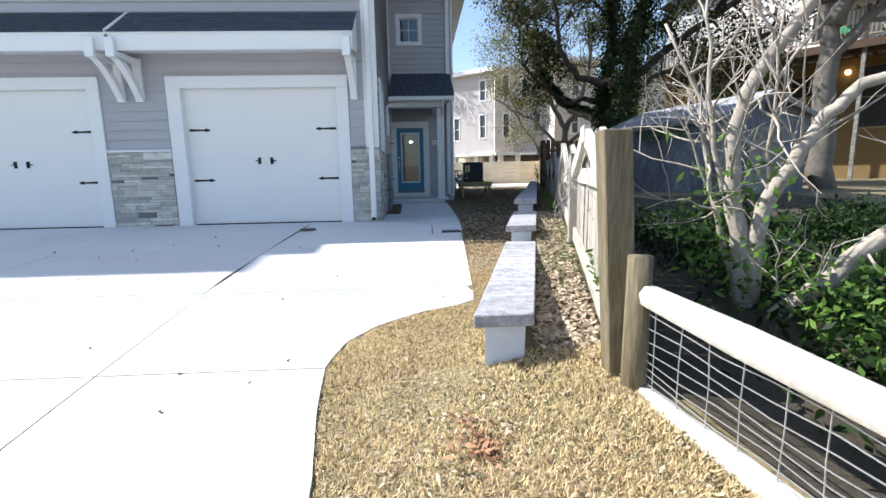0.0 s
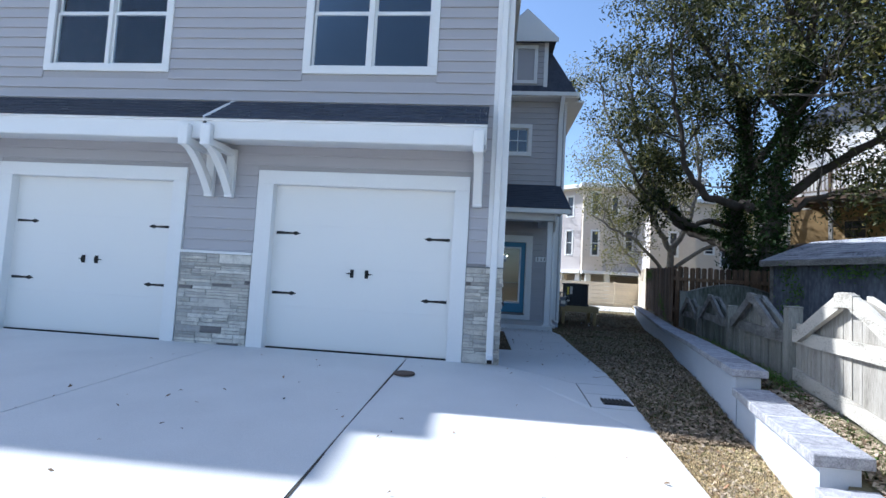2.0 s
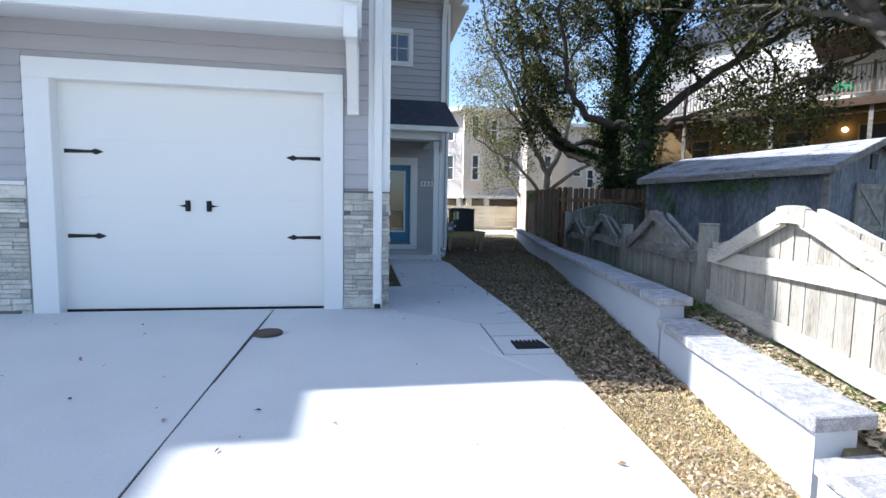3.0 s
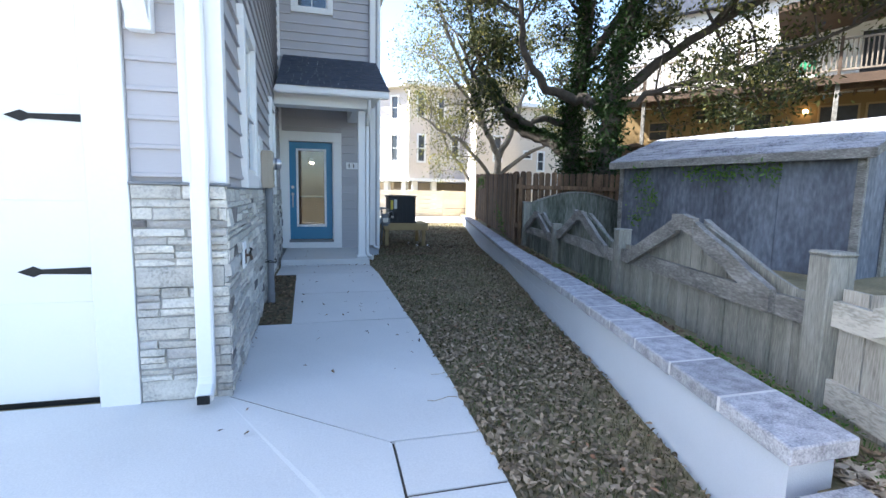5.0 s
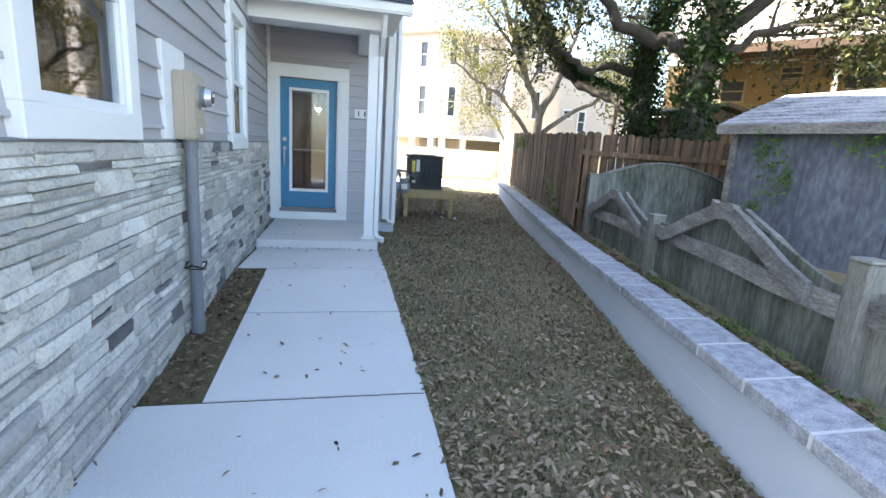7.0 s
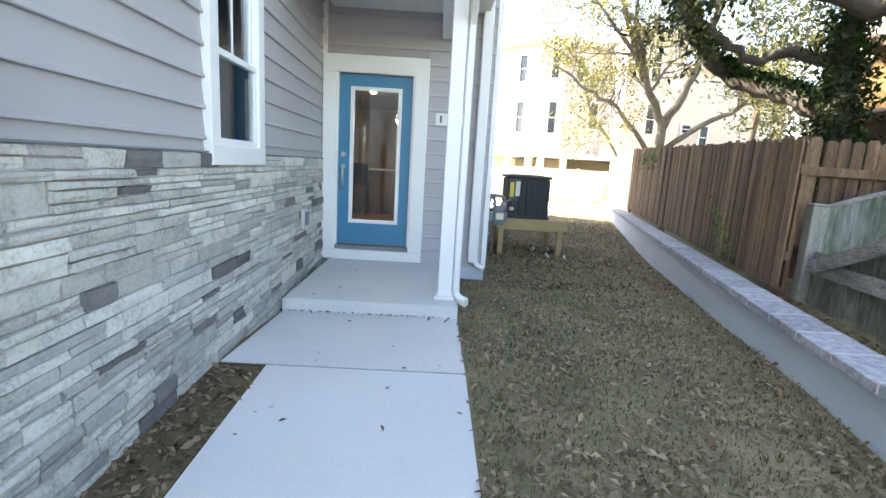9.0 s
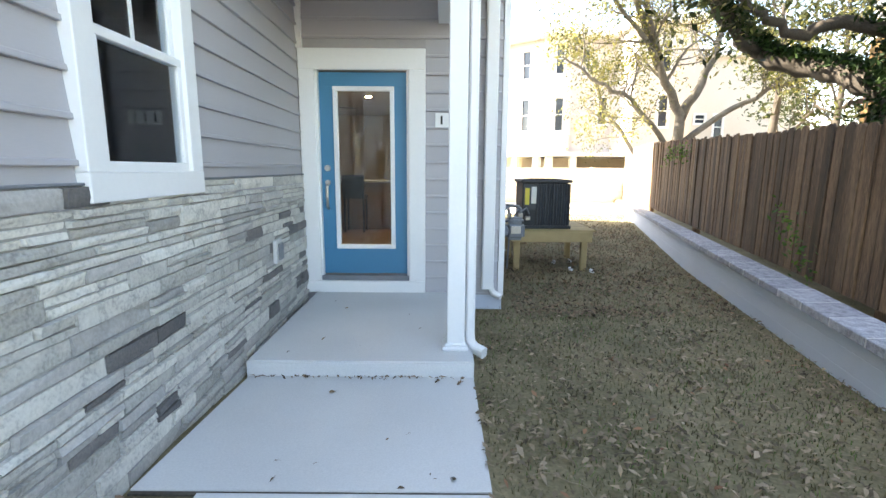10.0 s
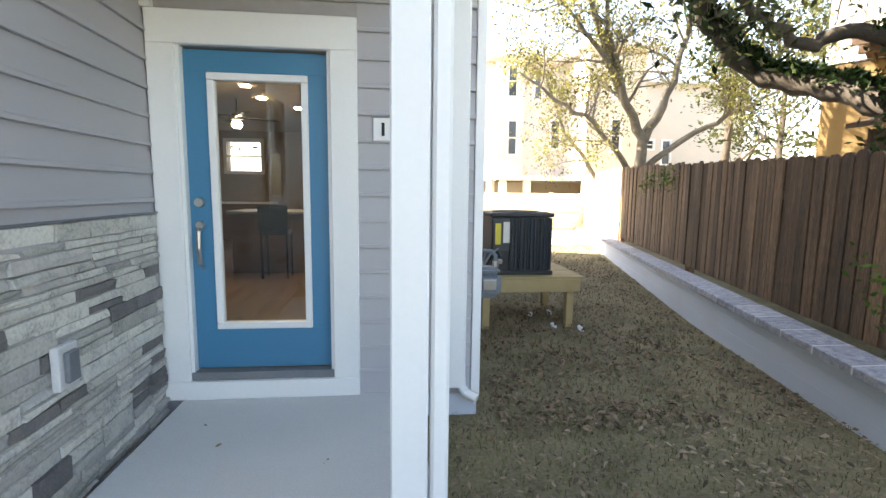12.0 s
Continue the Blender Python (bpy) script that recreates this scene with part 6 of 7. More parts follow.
def limb(bm, pts, r0, r1, rng, tips, kids, length, lim=3, from_part=0.3, droop=0.0):
    """One big limb along given points, with side branches."""
    pts = [Vector(p) for p in pts]
    fine = []
    for i in range(len(pts) - 1):
        for k in range(4):
            fine.append(pts[i].lerp(pts[i + 1], k / 4) + Vector(rng.normal(0, 0.035, 3)))
    fine.append(pts[-1])
    rad = [r0 + (r1 - r0) * i / (len(fine) - 1) for i in range(len(fine))]
    tube(bm, fine, rad, 10)
    for k in range(kids):
        s = rng.uniform(from_part, 1.0) * (len(fine) - 1.001)
        i = int(s)
        p = fine[i].lerp(fine[i + 1], s - i)
        d = (fine[i + 1] - fine[i]).normalized()
        side = Vector(rng.normal(0, 1, 3))
        side -= d * side.dot(d)
        branch(bm, p, d * 0.3 + side.normalized() + UP * 0.35, length * rng.uniform(0.6, 1.1), max(rad[i] * 0.45, 0.03), 1, rng, tips, droop, lim)
    return fine


def tree(name, place, label, limbs, bark, seed, leaf_sets, lim=3, droop=0.0):
    rng = np.random.default_rng(seed)
    t = thing(name, place, label, "tree")
    bm = bmesh.new()
    tips = []
    lines = [limb(bm, p, a, b, rng, tips, k, ln, lim, fp, droop) for p, a, b, k, ln, fp in limbs]
    part("trunk", bm, bark, t, smooth=True)
    for nm, mat, per, size, spread, share in leaf_sets:
        sel = [p for p in tips if rng.random() < share]
        leaves(nm, [(p, (spread, spread, spread * 0.7), per) for p in sel], size, mat, t, rng)
    return t, lines, rng


oak, oak_lines, orng = tree("live_oak", (7.6, 18.0, 1.0), "spreading live oak with ivy-clad trunks", [
    ([(7.8, 18.8, 0.9), (7.65, 18.85, 2.2), (7.5, 18.9, 3.2), (7.35, 18.85, 4.5), (7.6, 18.6, 6.0), (7.4, 18.6, 8.2), (6.9, 18.7, 10.4)], 0.30, 0.06, 11, 2.8, 0.55),
    ([(7.5, 18.95, 3.2), (7.35, 19.7, 3.65), (7.1, 20.5, 3.92), (6.7, 21.0, 4.2), (6.3, 21.1, 4.6), (5.9, 21.1, 5.05), (5.5, 21.1, 5.6), (5.1, 21.0, 6.6), (4.7, 20.9, 8.2), (4.3, 20.9, 9.8)], 0.22, 0.05, 9, 2.2, 0.74),
    ([(7.5, 17.05, 0.9), (7.4, 17.05, 2.6), (7.5, 17.1, 4.0), (7.6, 17.1, 5.5), (8.0, 17.0, 7.2), (8.3, 16.8, 9.2), (8.6, 16.6, 11.0)], 0.30, 0.06, 11, 2.8, 0.6),
    ([(7.45, 17.3, 4.3), (7.3, 18.0, 4.72), (6.85, 18.2, 4.76), (6.2, 18.2, 4.98), (5.78, 18.2, 5.4), (5.5, 18.2, 5.9), (5.3, 18.1, 6.8), (5.0, 18.0, 8.4), (4.8, 17.8, 10.0)], 0.17, 0.04, 9, 2.0, 0.62),
    ([(7.35, 18.95, 4.1), (6.75, 19.4, 4.36), (6.25, 19.55, 4.2), (5.7, 19.6, 4.52), (5.2, 19.7, 4.9), (4.6, 19.9, 5.6), (4.1, 20.1, 6.8)], 0.11, 0.03, 7, 1.7, 0.55),
    ([(7.55, 17.1, 4.6), (8.8, 16.9, 5.6), (10.2, 16.5, 6.6), (11.8, 15.8, 7.6), (13.2, 15.2, 9.0)], 0.16, 0.04, 9, 2.4, 0.3),
    ([(7.55, 17.0, 4.2), (8.5, 16.6, 4.75), (10.0, 15.6, 5.2), (11.5, 14.5, 5.8), (12.6, 13.5, 6.6)], 0.09, 0.025, 12, 1.9, 0.15),
    ([(7.6, 18.6, 5.8), (8.4, 17.8, 7.4), (8.9, 16.6, 8.8), (9.2, 15.4, 10.4)], 0.14, 0.04, 9, 2.6, 0.3),
    ([(8.1, 17.0, 7.4), (9.6, 18.2, 9.0), (11.2, 19.0, 10.6)], 0.13, 0.04, 9, 2.6, 0.2),
    ([(7.4, 18.6, 8.2), (6.4, 19.0, 10.2), (5.6, 19.4, 12.2)], 0.10, 0.03, 10, 2.4, 0.1),
    ([(8.3, 16.8, 8.8), (7.3, 16.2, 10.4), (6.7, 15.6, 12.4)], 0.10, 0.03, 9, 2.4, 0.1),
    ([(10.2, 16.5, 6.6), (10.9, 15.4, 8.4), (10.7, 14.2, 10.2)], 0.10, 0.03, 9, 2.2, 0.1),
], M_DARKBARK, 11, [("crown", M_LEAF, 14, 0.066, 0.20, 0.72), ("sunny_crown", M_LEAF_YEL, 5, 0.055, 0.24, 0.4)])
# ivy on the trunks and the low limb
spots = []
for line, last, thick, lift, many in ((oak_lines[0], 22, 0.20, 0.0, 300), (oak_lines[2], 20, 0.22, 0.0, 320), (oak_lines[1], 26, 0.10, 0.15, 150)):
    for i in range(min(last, len(line) - 1)):
        for k in range(2):
            p = line[i].lerp(line[i + 1], k / 2)
            spots.append(((p.x, p.y, p.z + lift), (thick, thick, 0.16 if lift == 0 else 0.06), many))
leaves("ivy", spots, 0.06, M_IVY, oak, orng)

garden_tree, _, grng = tree("garden_tree", (8.95, 28.6, 0.5), "pale forked garden tree with thin yellow-green crown", [
    ([(8.95, 28.7, 0.4), (8.9, 28.6, 2.2), (8.9, 28.5, 4.0), (8.0, 28.3, 5.4), (7.3, 28.0, 7.2), (7.0, 27.8, 9.4)], 0.24, 0.04, 10, 2.4, 0.5),
    ([(8.9, 28.5, 3.9), (9.7, 28.5, 5.4), (10.2, 28.6, 7.2), (10.4, 28.4, 9.6)], 0.17, 0.04, 9, 2.4, 0.25),
    ([(8.9, 28.6, 2.4), (7.8, 28.2, 3.6), (6.6, 27.8, 4.6), (5.4, 27.4, 5.0), (4.4, 27.2, 5.6)], 0.11, 0.03, 8, 1.8, 0.25),
    ([(8.8, 28.5, 1.6), (7.6, 28.8, 2.6), (6.4, 29.0, 4.2), (5.6, 28.9, 6.2)], 0.10, 0.03, 7, 1.8, 0.3),
    ([(9.0, 28.5, 3.0), (10.4, 28.1, 4.2), (11.8, 27.8, 4.9), (13.0, 27.4, 5.6)], 0.12, 0.03, 7, 1.8, 0.3),
    ([(7.9, 28.2, 5.6), (6.6, 28.0, 7.0), (5.2, 27.8, 8.4)], 0.10, 0.03, 8, 2.0, 0.2),
    ([(8.0, 28.3, 5.4), (6.6, 28.0, 8.2), (5.2, 27.8, 11.0), (4.6, 27.6, 13.4)], 0.12, 0.03, 12, 2.4, 0.3),
    ([(10.3, 28.5, 7.4), (10.0, 28.4, 10.4), (9.0, 28.2, 13.6)], 0.10, 0.03, 11, 2.4, 0.2),
], M_BARK, 12, [("crown", M_LEAF_YEL, 8, 0.06, 0.26, 0.55), ("green_crown", M_LEAF, 6, 0.055, 0.26, 0.3)])

shed_oak, _, srng = tree("shed_oak", (10.6, 12.2, 0.9), "large pale-barked oak behind the shed", [
    ([(10.7, 12.2, 0.8), (10.6, 12.25, 3.6), (10.6, 12.25, 5.2), (10.1, 13.0, 6.6), (9.4, 14.2, 8.0), (8.6, 15.6, 9.4)], 0.30, 0.05, 10, 2.6, 0.55),
    ([(10.6, 12.2, 5.0), (10.9, 11.8, 6.4), (11.2, 11.2, 8.2), (11.0, 10.6, 10.4)], 0.22, 0.05, 9, 2.6, 0.4),
    ([(10.6, 12.2, 4.2), (11.4, 11.8, 5.4), (12.6, 11.2, 6.6)], 0.16, 0.04, 7, 2.2, 0.3),
    ([(10.2, 12.8, 6.4), (8.8, 12.4, 7.4), (7.2, 11.8, 8.0), (5.8, 11.4, 8.8)], 0.14, 0.03, 10, 2.2, 0.2),
    ([(10.5, 12.3, 5.6), (9.6, 11.0, 7.2), (8.8, 9.4, 8.4), (8.2, 7.8, 9.2)], 0.15, 0.03, 10, 2.2, 0.3),
    ([(10.3, 12.6, 6.0), (9.0, 13.6, 6.8), (7.6, 14.8, 7.0), (6.6, 15.8, 7.4)], 0.09, 0.02, 8, 1.8, 0.3),
    ([(10.9, 11.8, 6.2), (9.6, 10.2, 9.0), (8.2, 9.0, 11.0)], 0.12, 0.03, 10, 2.4, 0.2),
    ([(9.4, 14.2, 8.0), (9.8, 13.0, 10.4), (9.6, 12.0, 12.4)], 0.10, 0.03, 10, 2.4, 0.2),
    ([(11.4, 11.8, 5.4), (11.0, 9.8, 7.2), (10.4, 8.2, 8.4)], 0.10, 0.03, 9, 2.2, 0.2),
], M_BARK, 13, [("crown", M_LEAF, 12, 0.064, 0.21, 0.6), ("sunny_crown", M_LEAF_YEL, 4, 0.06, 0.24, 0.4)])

for i, (x, y, h) in enumerate(((15, 33, 9), (19, 30, 10), (21, 37, 11), (0.4, 46.5, 12.5), (-6.1, 33.0, 7), (26, 25, 11))):
    r = np.random.default_rng(60 + i)
    tree("background_tree", (x, y, 0.5), "dense green tree standing among the far houses", [
        ([(x, y, 0.4), (x + 0.1, y, h * 0.35), (x + 0.4, y + 0.2, h * 0.75), (x, y, h)], 0.25, 0.05, 16, h * 0.33, 0.25)],
        M_DARKBARK, 60 + i, [("crown", M_LEAF, 16, 0.13, 0.4, 0.9)], lim=2)

# bare pale shrub behind the rail fence
brng = np.random.default_rng(5)
shrub = thing("bare_shrub", (2.4, 3.2, 0.7), "leafless pale-barked multi-stemmed shrub with stubs", "shrub")
tips = []
for pts, r0, r1 in (
    ([(2.36, 3.2, 0.6), (2.28, 3.22, 1.2), (2.24, 3.25, 1.5), (2.22, 3.25, 1.75), (2.27, 3.22, 2.05), (2.42, 3.1, 2.40), (2.7, 2.9, 2.9)], 0.062, 0.035),
    ([(2.38, 3.18, 0.7), (2.38, 3.14, 1.35), (2.48, 3.05, 1.6), (2.6, 2.99, 1.88), (2.72, 2.9, 2.05), (2.95, 2.75, 2.15)], 0.055, 0.03),
    ([(2.44, 3.1, 0.55), (2.52, 3.04, 0.68), (2.66, 2.95, 0.86), (2.82, 2.84, 1.10), (3.1, 2.6, 1.5)], 0.065, 0.05),
    ([(2.30, 3.25, 0.8), (2.16, 3.30, 1.3), (2.10, 3.34, 1.75), (2.05, 3.38, 2.05), (1.86, 3.50, 2.55)], 0.022, 0.009),
    ([(2.26, 3.24, 1.3), (2.12, 3.28, 1.7), (2.06, 3.30, 2.2), (2.02, 3.3, 2.7)], 0.020, 0.008),
    ([(2.34, 3.2, 0.8), (2.44, 3.2, 1.3), (2.36, 3.1, 1.9), (2.30, 3.0, 2.5)], 0.016, 0.006)):
    bm = bmesh.new()
    f = [Vector(p) for p in pts]
    fine = []
    for i in range(len(f) - 1):
        for k in range(3):
            fine.append(f[i].lerp(f[i + 1], k / 3) + Vector(brng.normal(0, 0.008, 3)))
    fine.append(f[-1])
    tube(bm, fine, [r0 + (r1 - r0) * i / (len(fine) - 1) for i in range(len(fine))], 9)
    for k in range(8):
        i = int(brng.uniform(0.25, 0.98) * (len(fine) - 1))
        branch(bm, fine[i], Vector(brng.normal(0, 0.7, 3)) + UP * 0.7, brng.uniform(0.35, 0.9), 0.010, 2, brng, tips, 0.0, 3)
    part("stem", bm, M_PALEBARK, shrub, smooth=True)
leaves("foliage", [((x, y, z), (0.16, 0.16, 0.14), 150) for x, y, z in ((2.4, 3.1, 0.95), (2.6, 2.9, 0.85), (2.25, 3.3, 1.0), (2.85, 2.7, 0.8), (2.2, 3.2, 1.45), (2.6, 2.6, 0.7))], 0.035, M_WEED, shrub, brng)
ysv = [-3 + 0.5 * i for i in range(26)]
yv, yf = [], []
for y in ysv:
    for k in range(12):
        x = (fence_x(y) if y > 2.4 else 1.19 + 0.22 * (2.31 - y)) + 0.14 + k * 0.42
        yv.append((x, y, bank_z(y) + 0.025 + 0.03 * noise.noise((x * 2, y * 2, 3))))
for j in range(len(ysv) - 1):
    for k in range(11):
        a = j * 12 + k
        yf.append((a, a + 1, a + 13, a + 12))
# dark sheet laid over the bank, standing in for shade under the growth
M_SHADESOIL = surface("shade_leaf_mould", (0.07, 0.055, 0.035), (0.02, 0.017, 0.011), 7, 60, 0.95, 1.0, contrast=0.45)
tagged(mesh_part("yard_soil", yv, yf, M_SHADESOIL, smooth=True), "leaf mould darkened as shade in the overgrown yard", "soil", kind="structure")
yard = [((x, y, bank_z(y) + 0.12), (0.25, 0.25, 0.09), 230) for x, y in [(brng.uniform(1.3, 6.0), brng.uniform(-0.6, 6.0)) for _ in range(230)] if x > fence_x(y) + 0.85 and (y > 2.4 or x > 1.19 + 0.22 * (2.31 - y) + 0.85)]
# leaf colour taken near black in place of the shade lying here
M_SHADEYARD = leaf_material("shade_groundcover", (0.005, 0.013, 0.003), (0.022, 0.048, 0.010), through_light=0.15, spec=0.15)
tagged(leaves("yard_undergrowth", yard, 0.034, M_SHADEYARD, None, brng), "tangled groundcover darkened as shade behind the fence", "groundcover", kind="stuff")
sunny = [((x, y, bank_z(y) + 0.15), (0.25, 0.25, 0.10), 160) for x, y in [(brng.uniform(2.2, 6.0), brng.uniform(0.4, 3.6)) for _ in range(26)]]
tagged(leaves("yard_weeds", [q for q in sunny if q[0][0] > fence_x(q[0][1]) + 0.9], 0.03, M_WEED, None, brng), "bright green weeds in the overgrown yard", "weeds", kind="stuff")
# ivy on the shed wall
ivyspots = [(tuple(SM @ Vector((u, 0.05, z))), (0.10, 0.02, 0.10), 40) for u, z in [(3.2 + 0.2 * math.sin(k), 2.5 - 0.11 * k) for k in range(9)] + [(2.4 - 0.13 * k, 2.45 + 0.03 * math.sin(k)) for k in range(12)]]
tagged(leaves("shed_ivy", ivyspots, 0.035, M_WEED, None, brng), "thin ivy creeping on the shed wall", "ivy", kind="stuff")

# ---------------------------------------------------------------- litter, grass and weeds
lrng = np.random.default_rng(21)


def scatter(n, x_of, y0, y1, lift=0.008):
    out = []
    while len(out) < n:
        y = lrng.uniform(y0, y1)
        x0, x1 = x_of(y)
        if x1 <= x0:
            continue
        x = lrng.uniform(x0, x1)
        out.append((x, y, land(x, y) + lift))
    return out


def patchy(places, size, low):
    """Thin the places out in patches."""
    return [p for p in places if lrng.random() < low + (1 - low) * max(0.0, min(1.0, 0.5 + 1.6 * noise.noise((p[0] * size, p[1] * size, 4.0))))]


def flat_leaves(name, places, size, material, label, category):
    verts, faces = [], []
    for (x, y, z) in places:
        a, t, s = lrng.uniform(0, 6.283), lrng.normal(0, 0.35, 2), size * lrng.uniform(0.55, 1.3)
        d = Vector((math.cos(a), math.sin(a), t[0])) * s
        e = Vector((-math.sin(a), math.cos(a), t[1])) * s * lrng.uniform(0.3, 0.55)
        c = Vector((x, y, z + 0.008))
        up = Vector((0, 0, s * lrng.uniform(0.0, 0.35)))
        k1, k2 = lrng.uniform(-0.35, 0.25, 2)
        n = len(verts)
        verts += [tuple(c - d), tuple(c + d * k1 + e + up), tuple(c + d * 0.62 + e * 0.6 + up * 0.6), tuple(c + d), tuple(c + d * 0.55 - e * 0.55 + up * 0.5), tuple(c + d * k2 - e + up)]
        faces += [(n, n + 1, n + 5), (n + 1, n + 2, n + 4, n + 5), (n + 2, n + 3, n + 4)]
    ob = mesh_part(name, verts, faces, material)
    return tagged(ob, label, category, kind="stuff")


def blades(name, places, height, material, label, category, lean=0.7, width=0.0035):
    verts, faces = [], []
    for (x, y, z) in places:
        a, h = lrng.uniform(0, 6.283), height * lrng.uniform(0.4, 1.3)
        dx, dy = math.cos(a), math.sin(a)
        ln = lean * h * lrng.uniform(0.3, 1.4)
        n = len(verts)
        verts += [(x - dy * width, y + dx * width, z - 0.005), (x + dy * width, y - dx * width, z - 0.005), (x + dx * ln * 0.5 + dy * width * 0.7, y + dy * ln * 0.5 - dx * width * 0.7, z + h * 0.7), (x + dx * ln * 0.5 - dy * width * 0.7, y + dy * ln * 0.5 + dx * width * 0.7, z + h * 0.7), (x + dx * ln, y + dy * ln, z + h)]
        faces += [(n, n + 1, n + 2, n + 3), (n + 3, n + 2, n + 4)]
    ob = mesh_part(name, verts, faces, material)
    return tagged(ob, label, category, kind="stuff")


strip = lambda y: (drive_edge(y) + 0.02, wall_x(y) + 0.04)
front = lambda y: (drive_edge(y) + 0.01, (wall_x(y) + 0.05 if y > 2.75 else (fence_x(y) + 0.1 if y > 2.31 else 1.22 + 0.22 * (2.31 - y))))
soil = lambda y: (wall_x(y) + CAPW + 0.01, fence_x(y) - 0.04)
M_OAKLEAF = leaf_material("oak_litter_leaf", (0.07, 0.053, 0.032), (0.36, 0.27, 0.175), 0.85, 0.1)
M_TANLEAF = leaf_material("tan_leaf", (0.17, 0.12, 0.075), (0.43, 0.33, 0.225), 0.85, 0.1)
# brown litter begins at the house's shadow edge, leaving the sunlit strip paler
flat_leaves("leaf_litter", patchy(scatter(16000, lambda y: (strip(y)[0] - 0.03, strip(y)[1]), 6.5, 16.5, 0.024), 1.9, 0.26), 0.022, M_OAKLEAF, "brown fallen oak leaves strewn over the lawn strip", "leaf litter")
flat_leaves("tan_leaf_litter", patchy(scatter(2400, strip, 6.3, 16.5, 0.026) + scatter(2600, strip, 6.5, 12.0, 0.026), 1.3, 0.06), 0.024, M_TANLEAF, "larger tan fallen leaves lying in drifts on the lawn strip", "leaf litter")
M_RUSSET = leaf_material("russet_leaf", (0.17, 0.075, 0.04), (0.42, 0.23, 0.13), 0.85, 0.1)
flat_leaves("russet_leaf_litter", patchy(scatter(260, strip, 5.5, 16.5, 0.024), 0.9, 0.03) + [(0.42 + lrng.normal(0, 0.07), 2.13 + lrng.normal(0, 0.13), land(0.42, 2.13) + 0.02) for _ in range(120)], 0.024, M_RUSSET, "reddish fallen leaves scattered on the lawn", "leaf litter")
flat_leaves("rear_leaf_litter", patchy(scatter(13000, lambda y: (1.5, wall_x(y)), 16.3, 24, 0.026), 1.6, 0.3), 0.027, M_DRY, "brown fallen leaves on the rear lawn", "leaf litter")
flat_leaves("dark_leaf_bits", patchy(scatter(2200, front, 0.2, 6.5, 0.014), 2.3, 0.03), 0.016, M_DRY, "small brown leaf bits in the dormant lawn", "leaf litter")
flat_leaves("pale_leaf_litter", scatter(4200, soil, 2.7, 7.2, 0.012), 0.030, M_SUNLITLEAF, "pale sunlit fallen leaves between wall and fence", "leaf litter")
flat_leaves("soil_leaf_litter", scatter(3000, soil, 5.0, 15), 0.028, M_DRY, "brown fallen leaves along the fence", "leaf litter")
flat_leaves("bed_leaf_litter", scatter(700, lambda y: (-0.62, -0.31), 10.85, 13.45, 0.012), 0.024, M_DRY, "fallen leaves on the mulch bed", "leaf litter")
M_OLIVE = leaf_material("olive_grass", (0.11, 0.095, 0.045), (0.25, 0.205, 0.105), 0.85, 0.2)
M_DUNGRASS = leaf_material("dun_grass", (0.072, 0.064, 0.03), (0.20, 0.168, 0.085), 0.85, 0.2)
# the straw-to-dun change follows the house's shadow edge, so colour carries some sunlight
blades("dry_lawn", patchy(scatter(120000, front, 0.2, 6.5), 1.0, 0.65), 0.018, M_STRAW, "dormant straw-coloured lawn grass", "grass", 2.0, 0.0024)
M_RUSTGRASS = leaf_material("rusty_grass", (0.26, 0.17, 0.09), (0.56, 0.37, 0.20), 0.85, 0.2)
blades("rusty_lawn", patchy(scatter(26000, front, 0.2, 6.5), 0.8, 0.05), 0.019, M_RUSTGRASS, "rust-brown dead grass patches in the lawn", "grass", 1.8, 0.0024)
blades("olive_tufts", patchy(scatter(12000, front, 0.2, 6.5), 1.3, 0.05), 0.022, M_OLIVE, "olive tufts in the dormant lawn", "grass", 1.3, 0.003)
flat_leaves("front_leaf_litter", patchy(scatter(4200, front, 0.2, 6.5, 0.014) + scatter(900, strip, 4.5, 6.9, 0.02), 1.6, 0.15), 0.016, M_SUNLITLEAF, "small dry leaves on the front lawn", "leaf litter")
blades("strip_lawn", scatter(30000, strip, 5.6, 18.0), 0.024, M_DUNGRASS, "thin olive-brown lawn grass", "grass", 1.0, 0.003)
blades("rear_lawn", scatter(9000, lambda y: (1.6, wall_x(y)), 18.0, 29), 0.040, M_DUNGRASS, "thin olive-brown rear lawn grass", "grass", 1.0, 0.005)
flat_leaves("drive_debris", scatter(70, lambda y: (-5, drive_edge(y) - 0.05), 2.0, 9.0, 0.022) + scatter(60, lambda y: (-0.2, 0.9), 9.2, 14.7, 0.022), 0.020, M_DRY, "a few small leaves and twigs on concrete", "debris")
flat_leaves("step_debris", [(lrng.uniform(-0.6, 0.9), 14.755 - abs(lrng.normal(0, 0.02)), drive_z(14.7) + 0.024) for _ in range(90)] + [(-0.60 + abs(lrng.normal(0, 0.03)), lrng.uniform(9.3, 10.8), drive_z(10) + 0.024) for _ in range(40)] + [(lrng.uniform(-0.55, 0.8), lrng.uniform(14.9, 16.5), 0.776) for _ in range(9)], 0.016, M_DRY, "small crumbled leaves gathered at the porch step", "debris")
weedspots = []
for k in range(15):
    y = lrng.uniform(3.0, 14.0)
    x = fence_x(y) - lrng.uniform(0.03, 0.22)
    weedspots.append(((x, y, land(x, y) + 0.02), (0.05, 0.10, 0.014), 110))
for y in (7.5, 7.75, 8.0, 8.3, 9.6, 10.9):
    weedspots.append(((fence_x(y) - 0.12, y, land(fence_x(y) - 0.12, y) + 0.045), (0.05, 0.10, 0.025), 160))
tagged(leaves("fence_weeds", weedspots, 0.013, M_WEED, None, lrng), "small green weeds along the fence base", "weeds", kind="stuff")

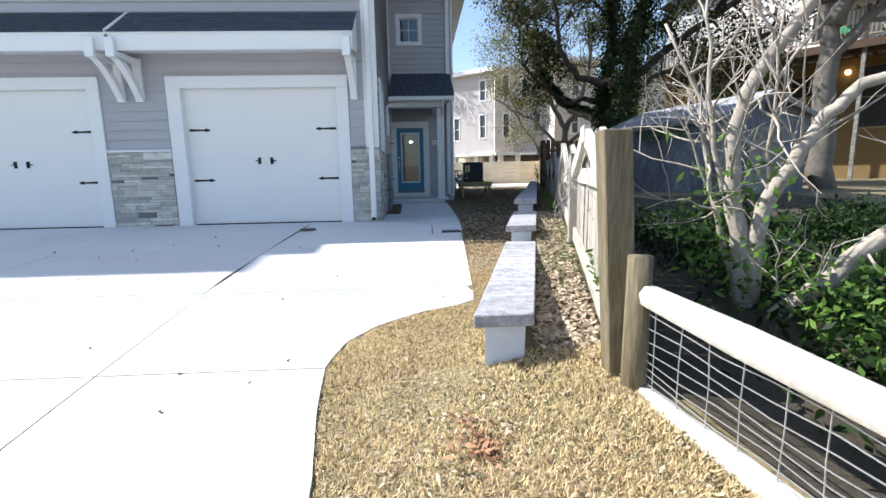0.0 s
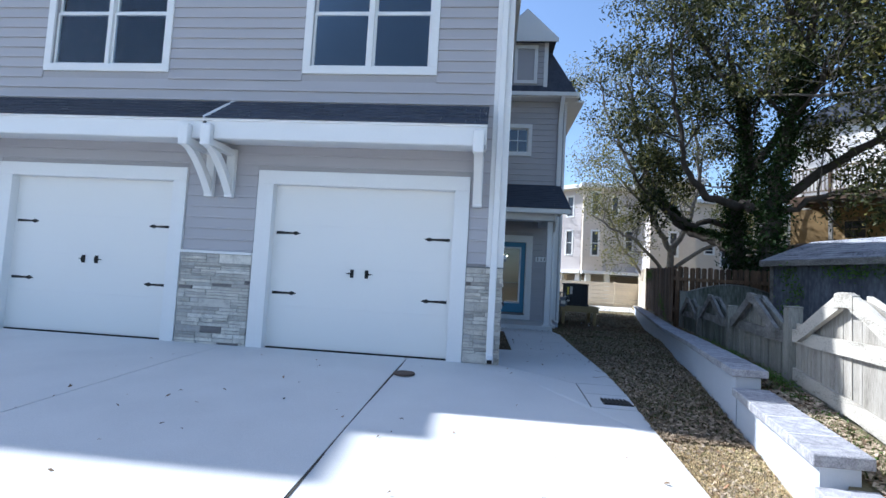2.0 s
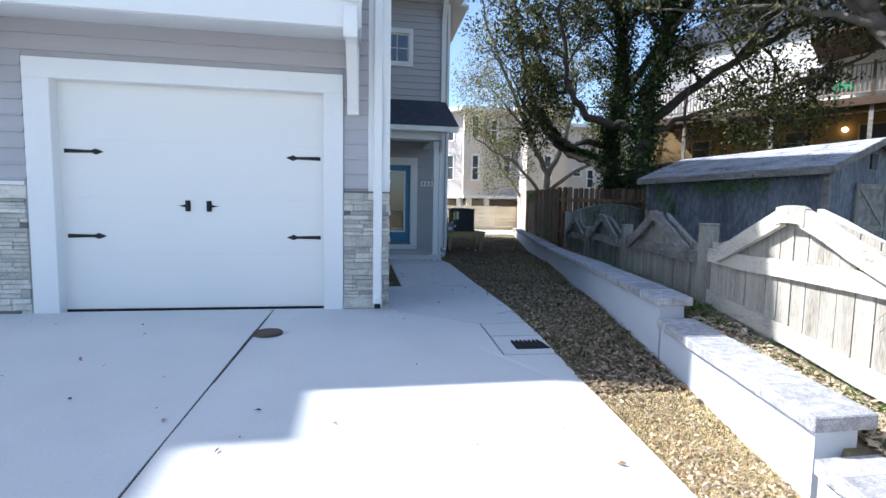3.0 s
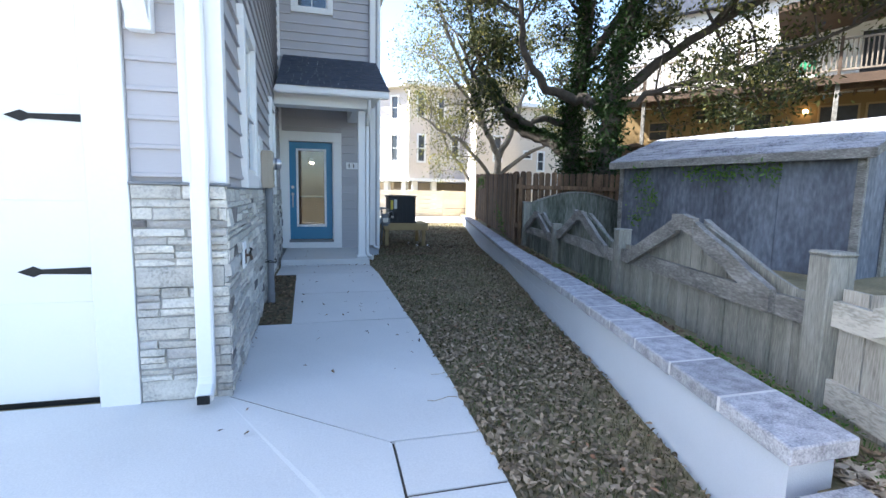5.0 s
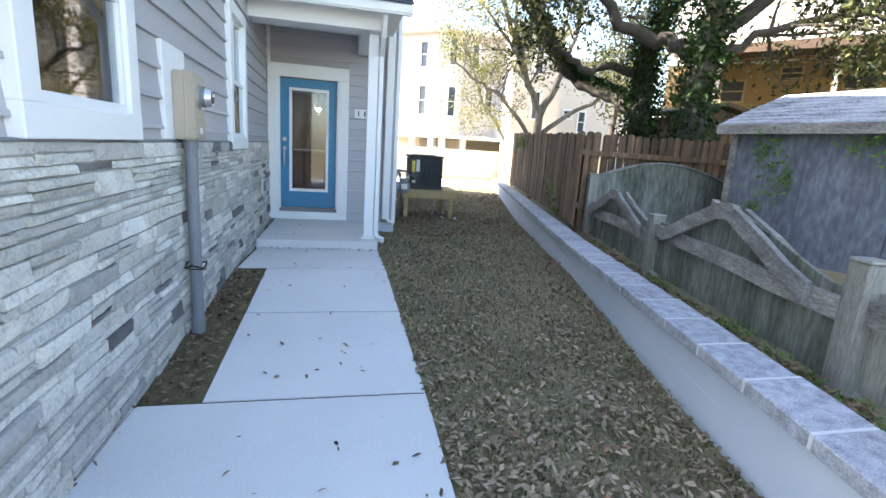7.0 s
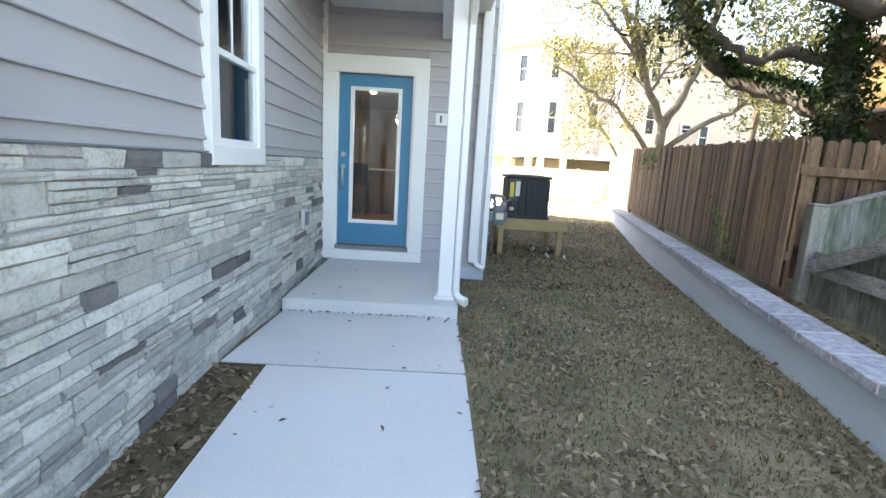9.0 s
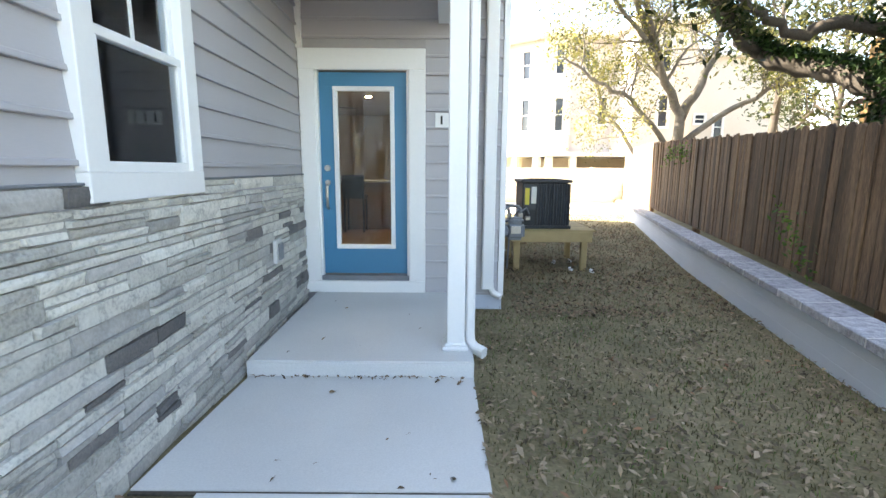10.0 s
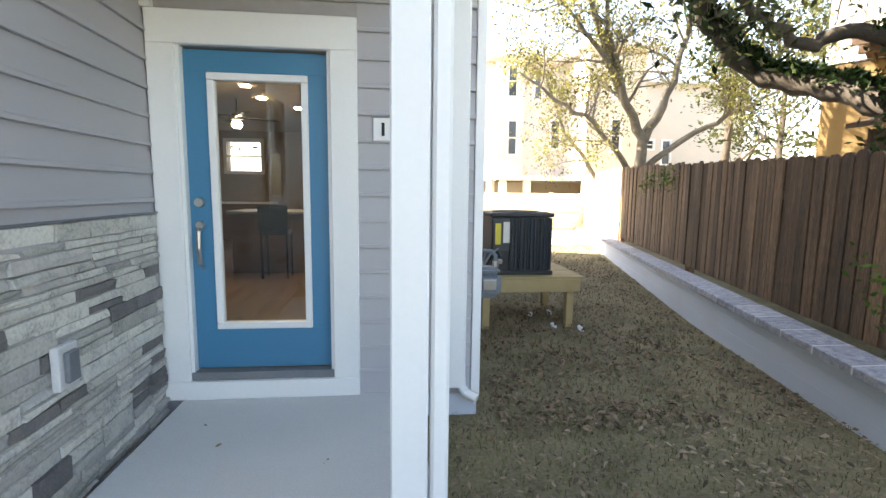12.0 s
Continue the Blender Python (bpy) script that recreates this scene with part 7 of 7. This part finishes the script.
M_GREENG = leaf_material("green_blades", (0.06, 0.11, 0.025), (0.20, 0.24, 0.08), 0.8, 0.25)
blades("soil_grass", patchy(scatter(5200, soil, 3.6, 6.6), 1.3, 0.05), 0.035, M_GREENG, "thin green grass between wall and fence", "grass", 0.9, 0.003)
blades("green_tufts", patchy(scatter(9000, front, 0.2, 6.5), 1.1, 0.0), 0.020, M_GREENG, "green patches in the dormant lawn", "grass", 1.4, 0.0026)
blades("strip_green", patchy(scatter(9000, strip, 6.0, 18.0), 1.2, 0.0), 0.026, M_GREENG, "greenish moss and grass patches on the lawn strip", "grass", 1.0, 0.003)
blades("soil_grass_far", patchy(scatter(2200, soil, 7.2, 14.3), 1.1, 0.0), 0.035, M_GREENG, "thin green grass along the fence foot", "grass", 0.9, 0.003)
# pale dead runners lying on the lawn strip
M_RUNNER = surface("dry_runner", (0.36, 0.29, 0.19), (0.22, 0.17, 0.10), 8, 60, 0.9, 0.2)
for k in range(26):
    y = lrng.uniform(5.5, 16)
    x = lrng.uniform(drive_edge(y) - 0.05, wall_x(y) - 0.1)
    a0, bend = lrng.uniform(0, 6.28), lrng.uniform(-2.5, 2.5)
    pts, px, py = [], x, y
    for i in range(8):
        pts.append((px, py, land(px, py) + 0.03 + 0.012 * math.sin(i * 1.3 + k)))
        px, py = px + 0.045 * math.cos(a0 + bend * i / 7), py + 0.045 * math.sin(a0 + bend * i / 7)
    tagged(part("dead_runner", bent(pts, 0.0024, 4), M_RUNNER), "pale dry grass runner lying on the lawn", "twig", "dry runners on the lawn")

for x, y in ((2.75, 19.0), (2.9, 19.6), (3.05, 18.85), (2.6, 19.5)):
    bm = bmesh.new()
    bmesh.ops.create_icosphere(bm, subdivisions=1, radius=0.05, matrix=Matrix.Translation((x, y, land(x, y) + 0.02)) @ pose(0, 0, 0, 20, 30, x * 99) @ Matrix.Diagonal((1.3, 0.8, 0.35, 1)))
    for v in bm.verts:
        v.co += Vector((noise.noise(v.co * 30), noise.noise(v.co * 31 + Vector((3, 0, 0))), 0)) * 0.02
    tagged(part("paper_scrap", bm, M_TRIM), "crumpled white paper scrap under the pine platform", "litter", "scraps under the platform")

# ---------------------------------------------------------------- stones of the veneer
stone_rows(veneer_side, "x", SX + 0.012, FY - 0.03, 16.62, 0.62, 2.03, 31, (0.04, 0.06, 0.085, 0.115))
# the long side wall stands 1.4 degrees out of square with the garage front
SIDE_TURN = Matrix.Translation((SX + 0.082, FY, 0)) @ Matrix.Rotation(radians(1.42), 4, "Z") @ Matrix.Translation((-SX, -FY, 0))
for ob in [w_side, veneer_side, side_flashing, *side_windows, meter, tap, outlet]:
    ob.matrix_basis = SIDE_TURN @ ob.matrix_basis
stone_rows(veneer_a, "y", FY - 0.012, -1.056, SX + 0.125, 0.66, 2.045, 32, (0.05, 0.075, 0.10, 0.13), 0.3)
stone_rows(veneer_b, "y", FY - 0.012, -5.368, -4.252, 0.66, 2.045, 33, (0.05, 0.075, 0.10, 0.13), 0.5)
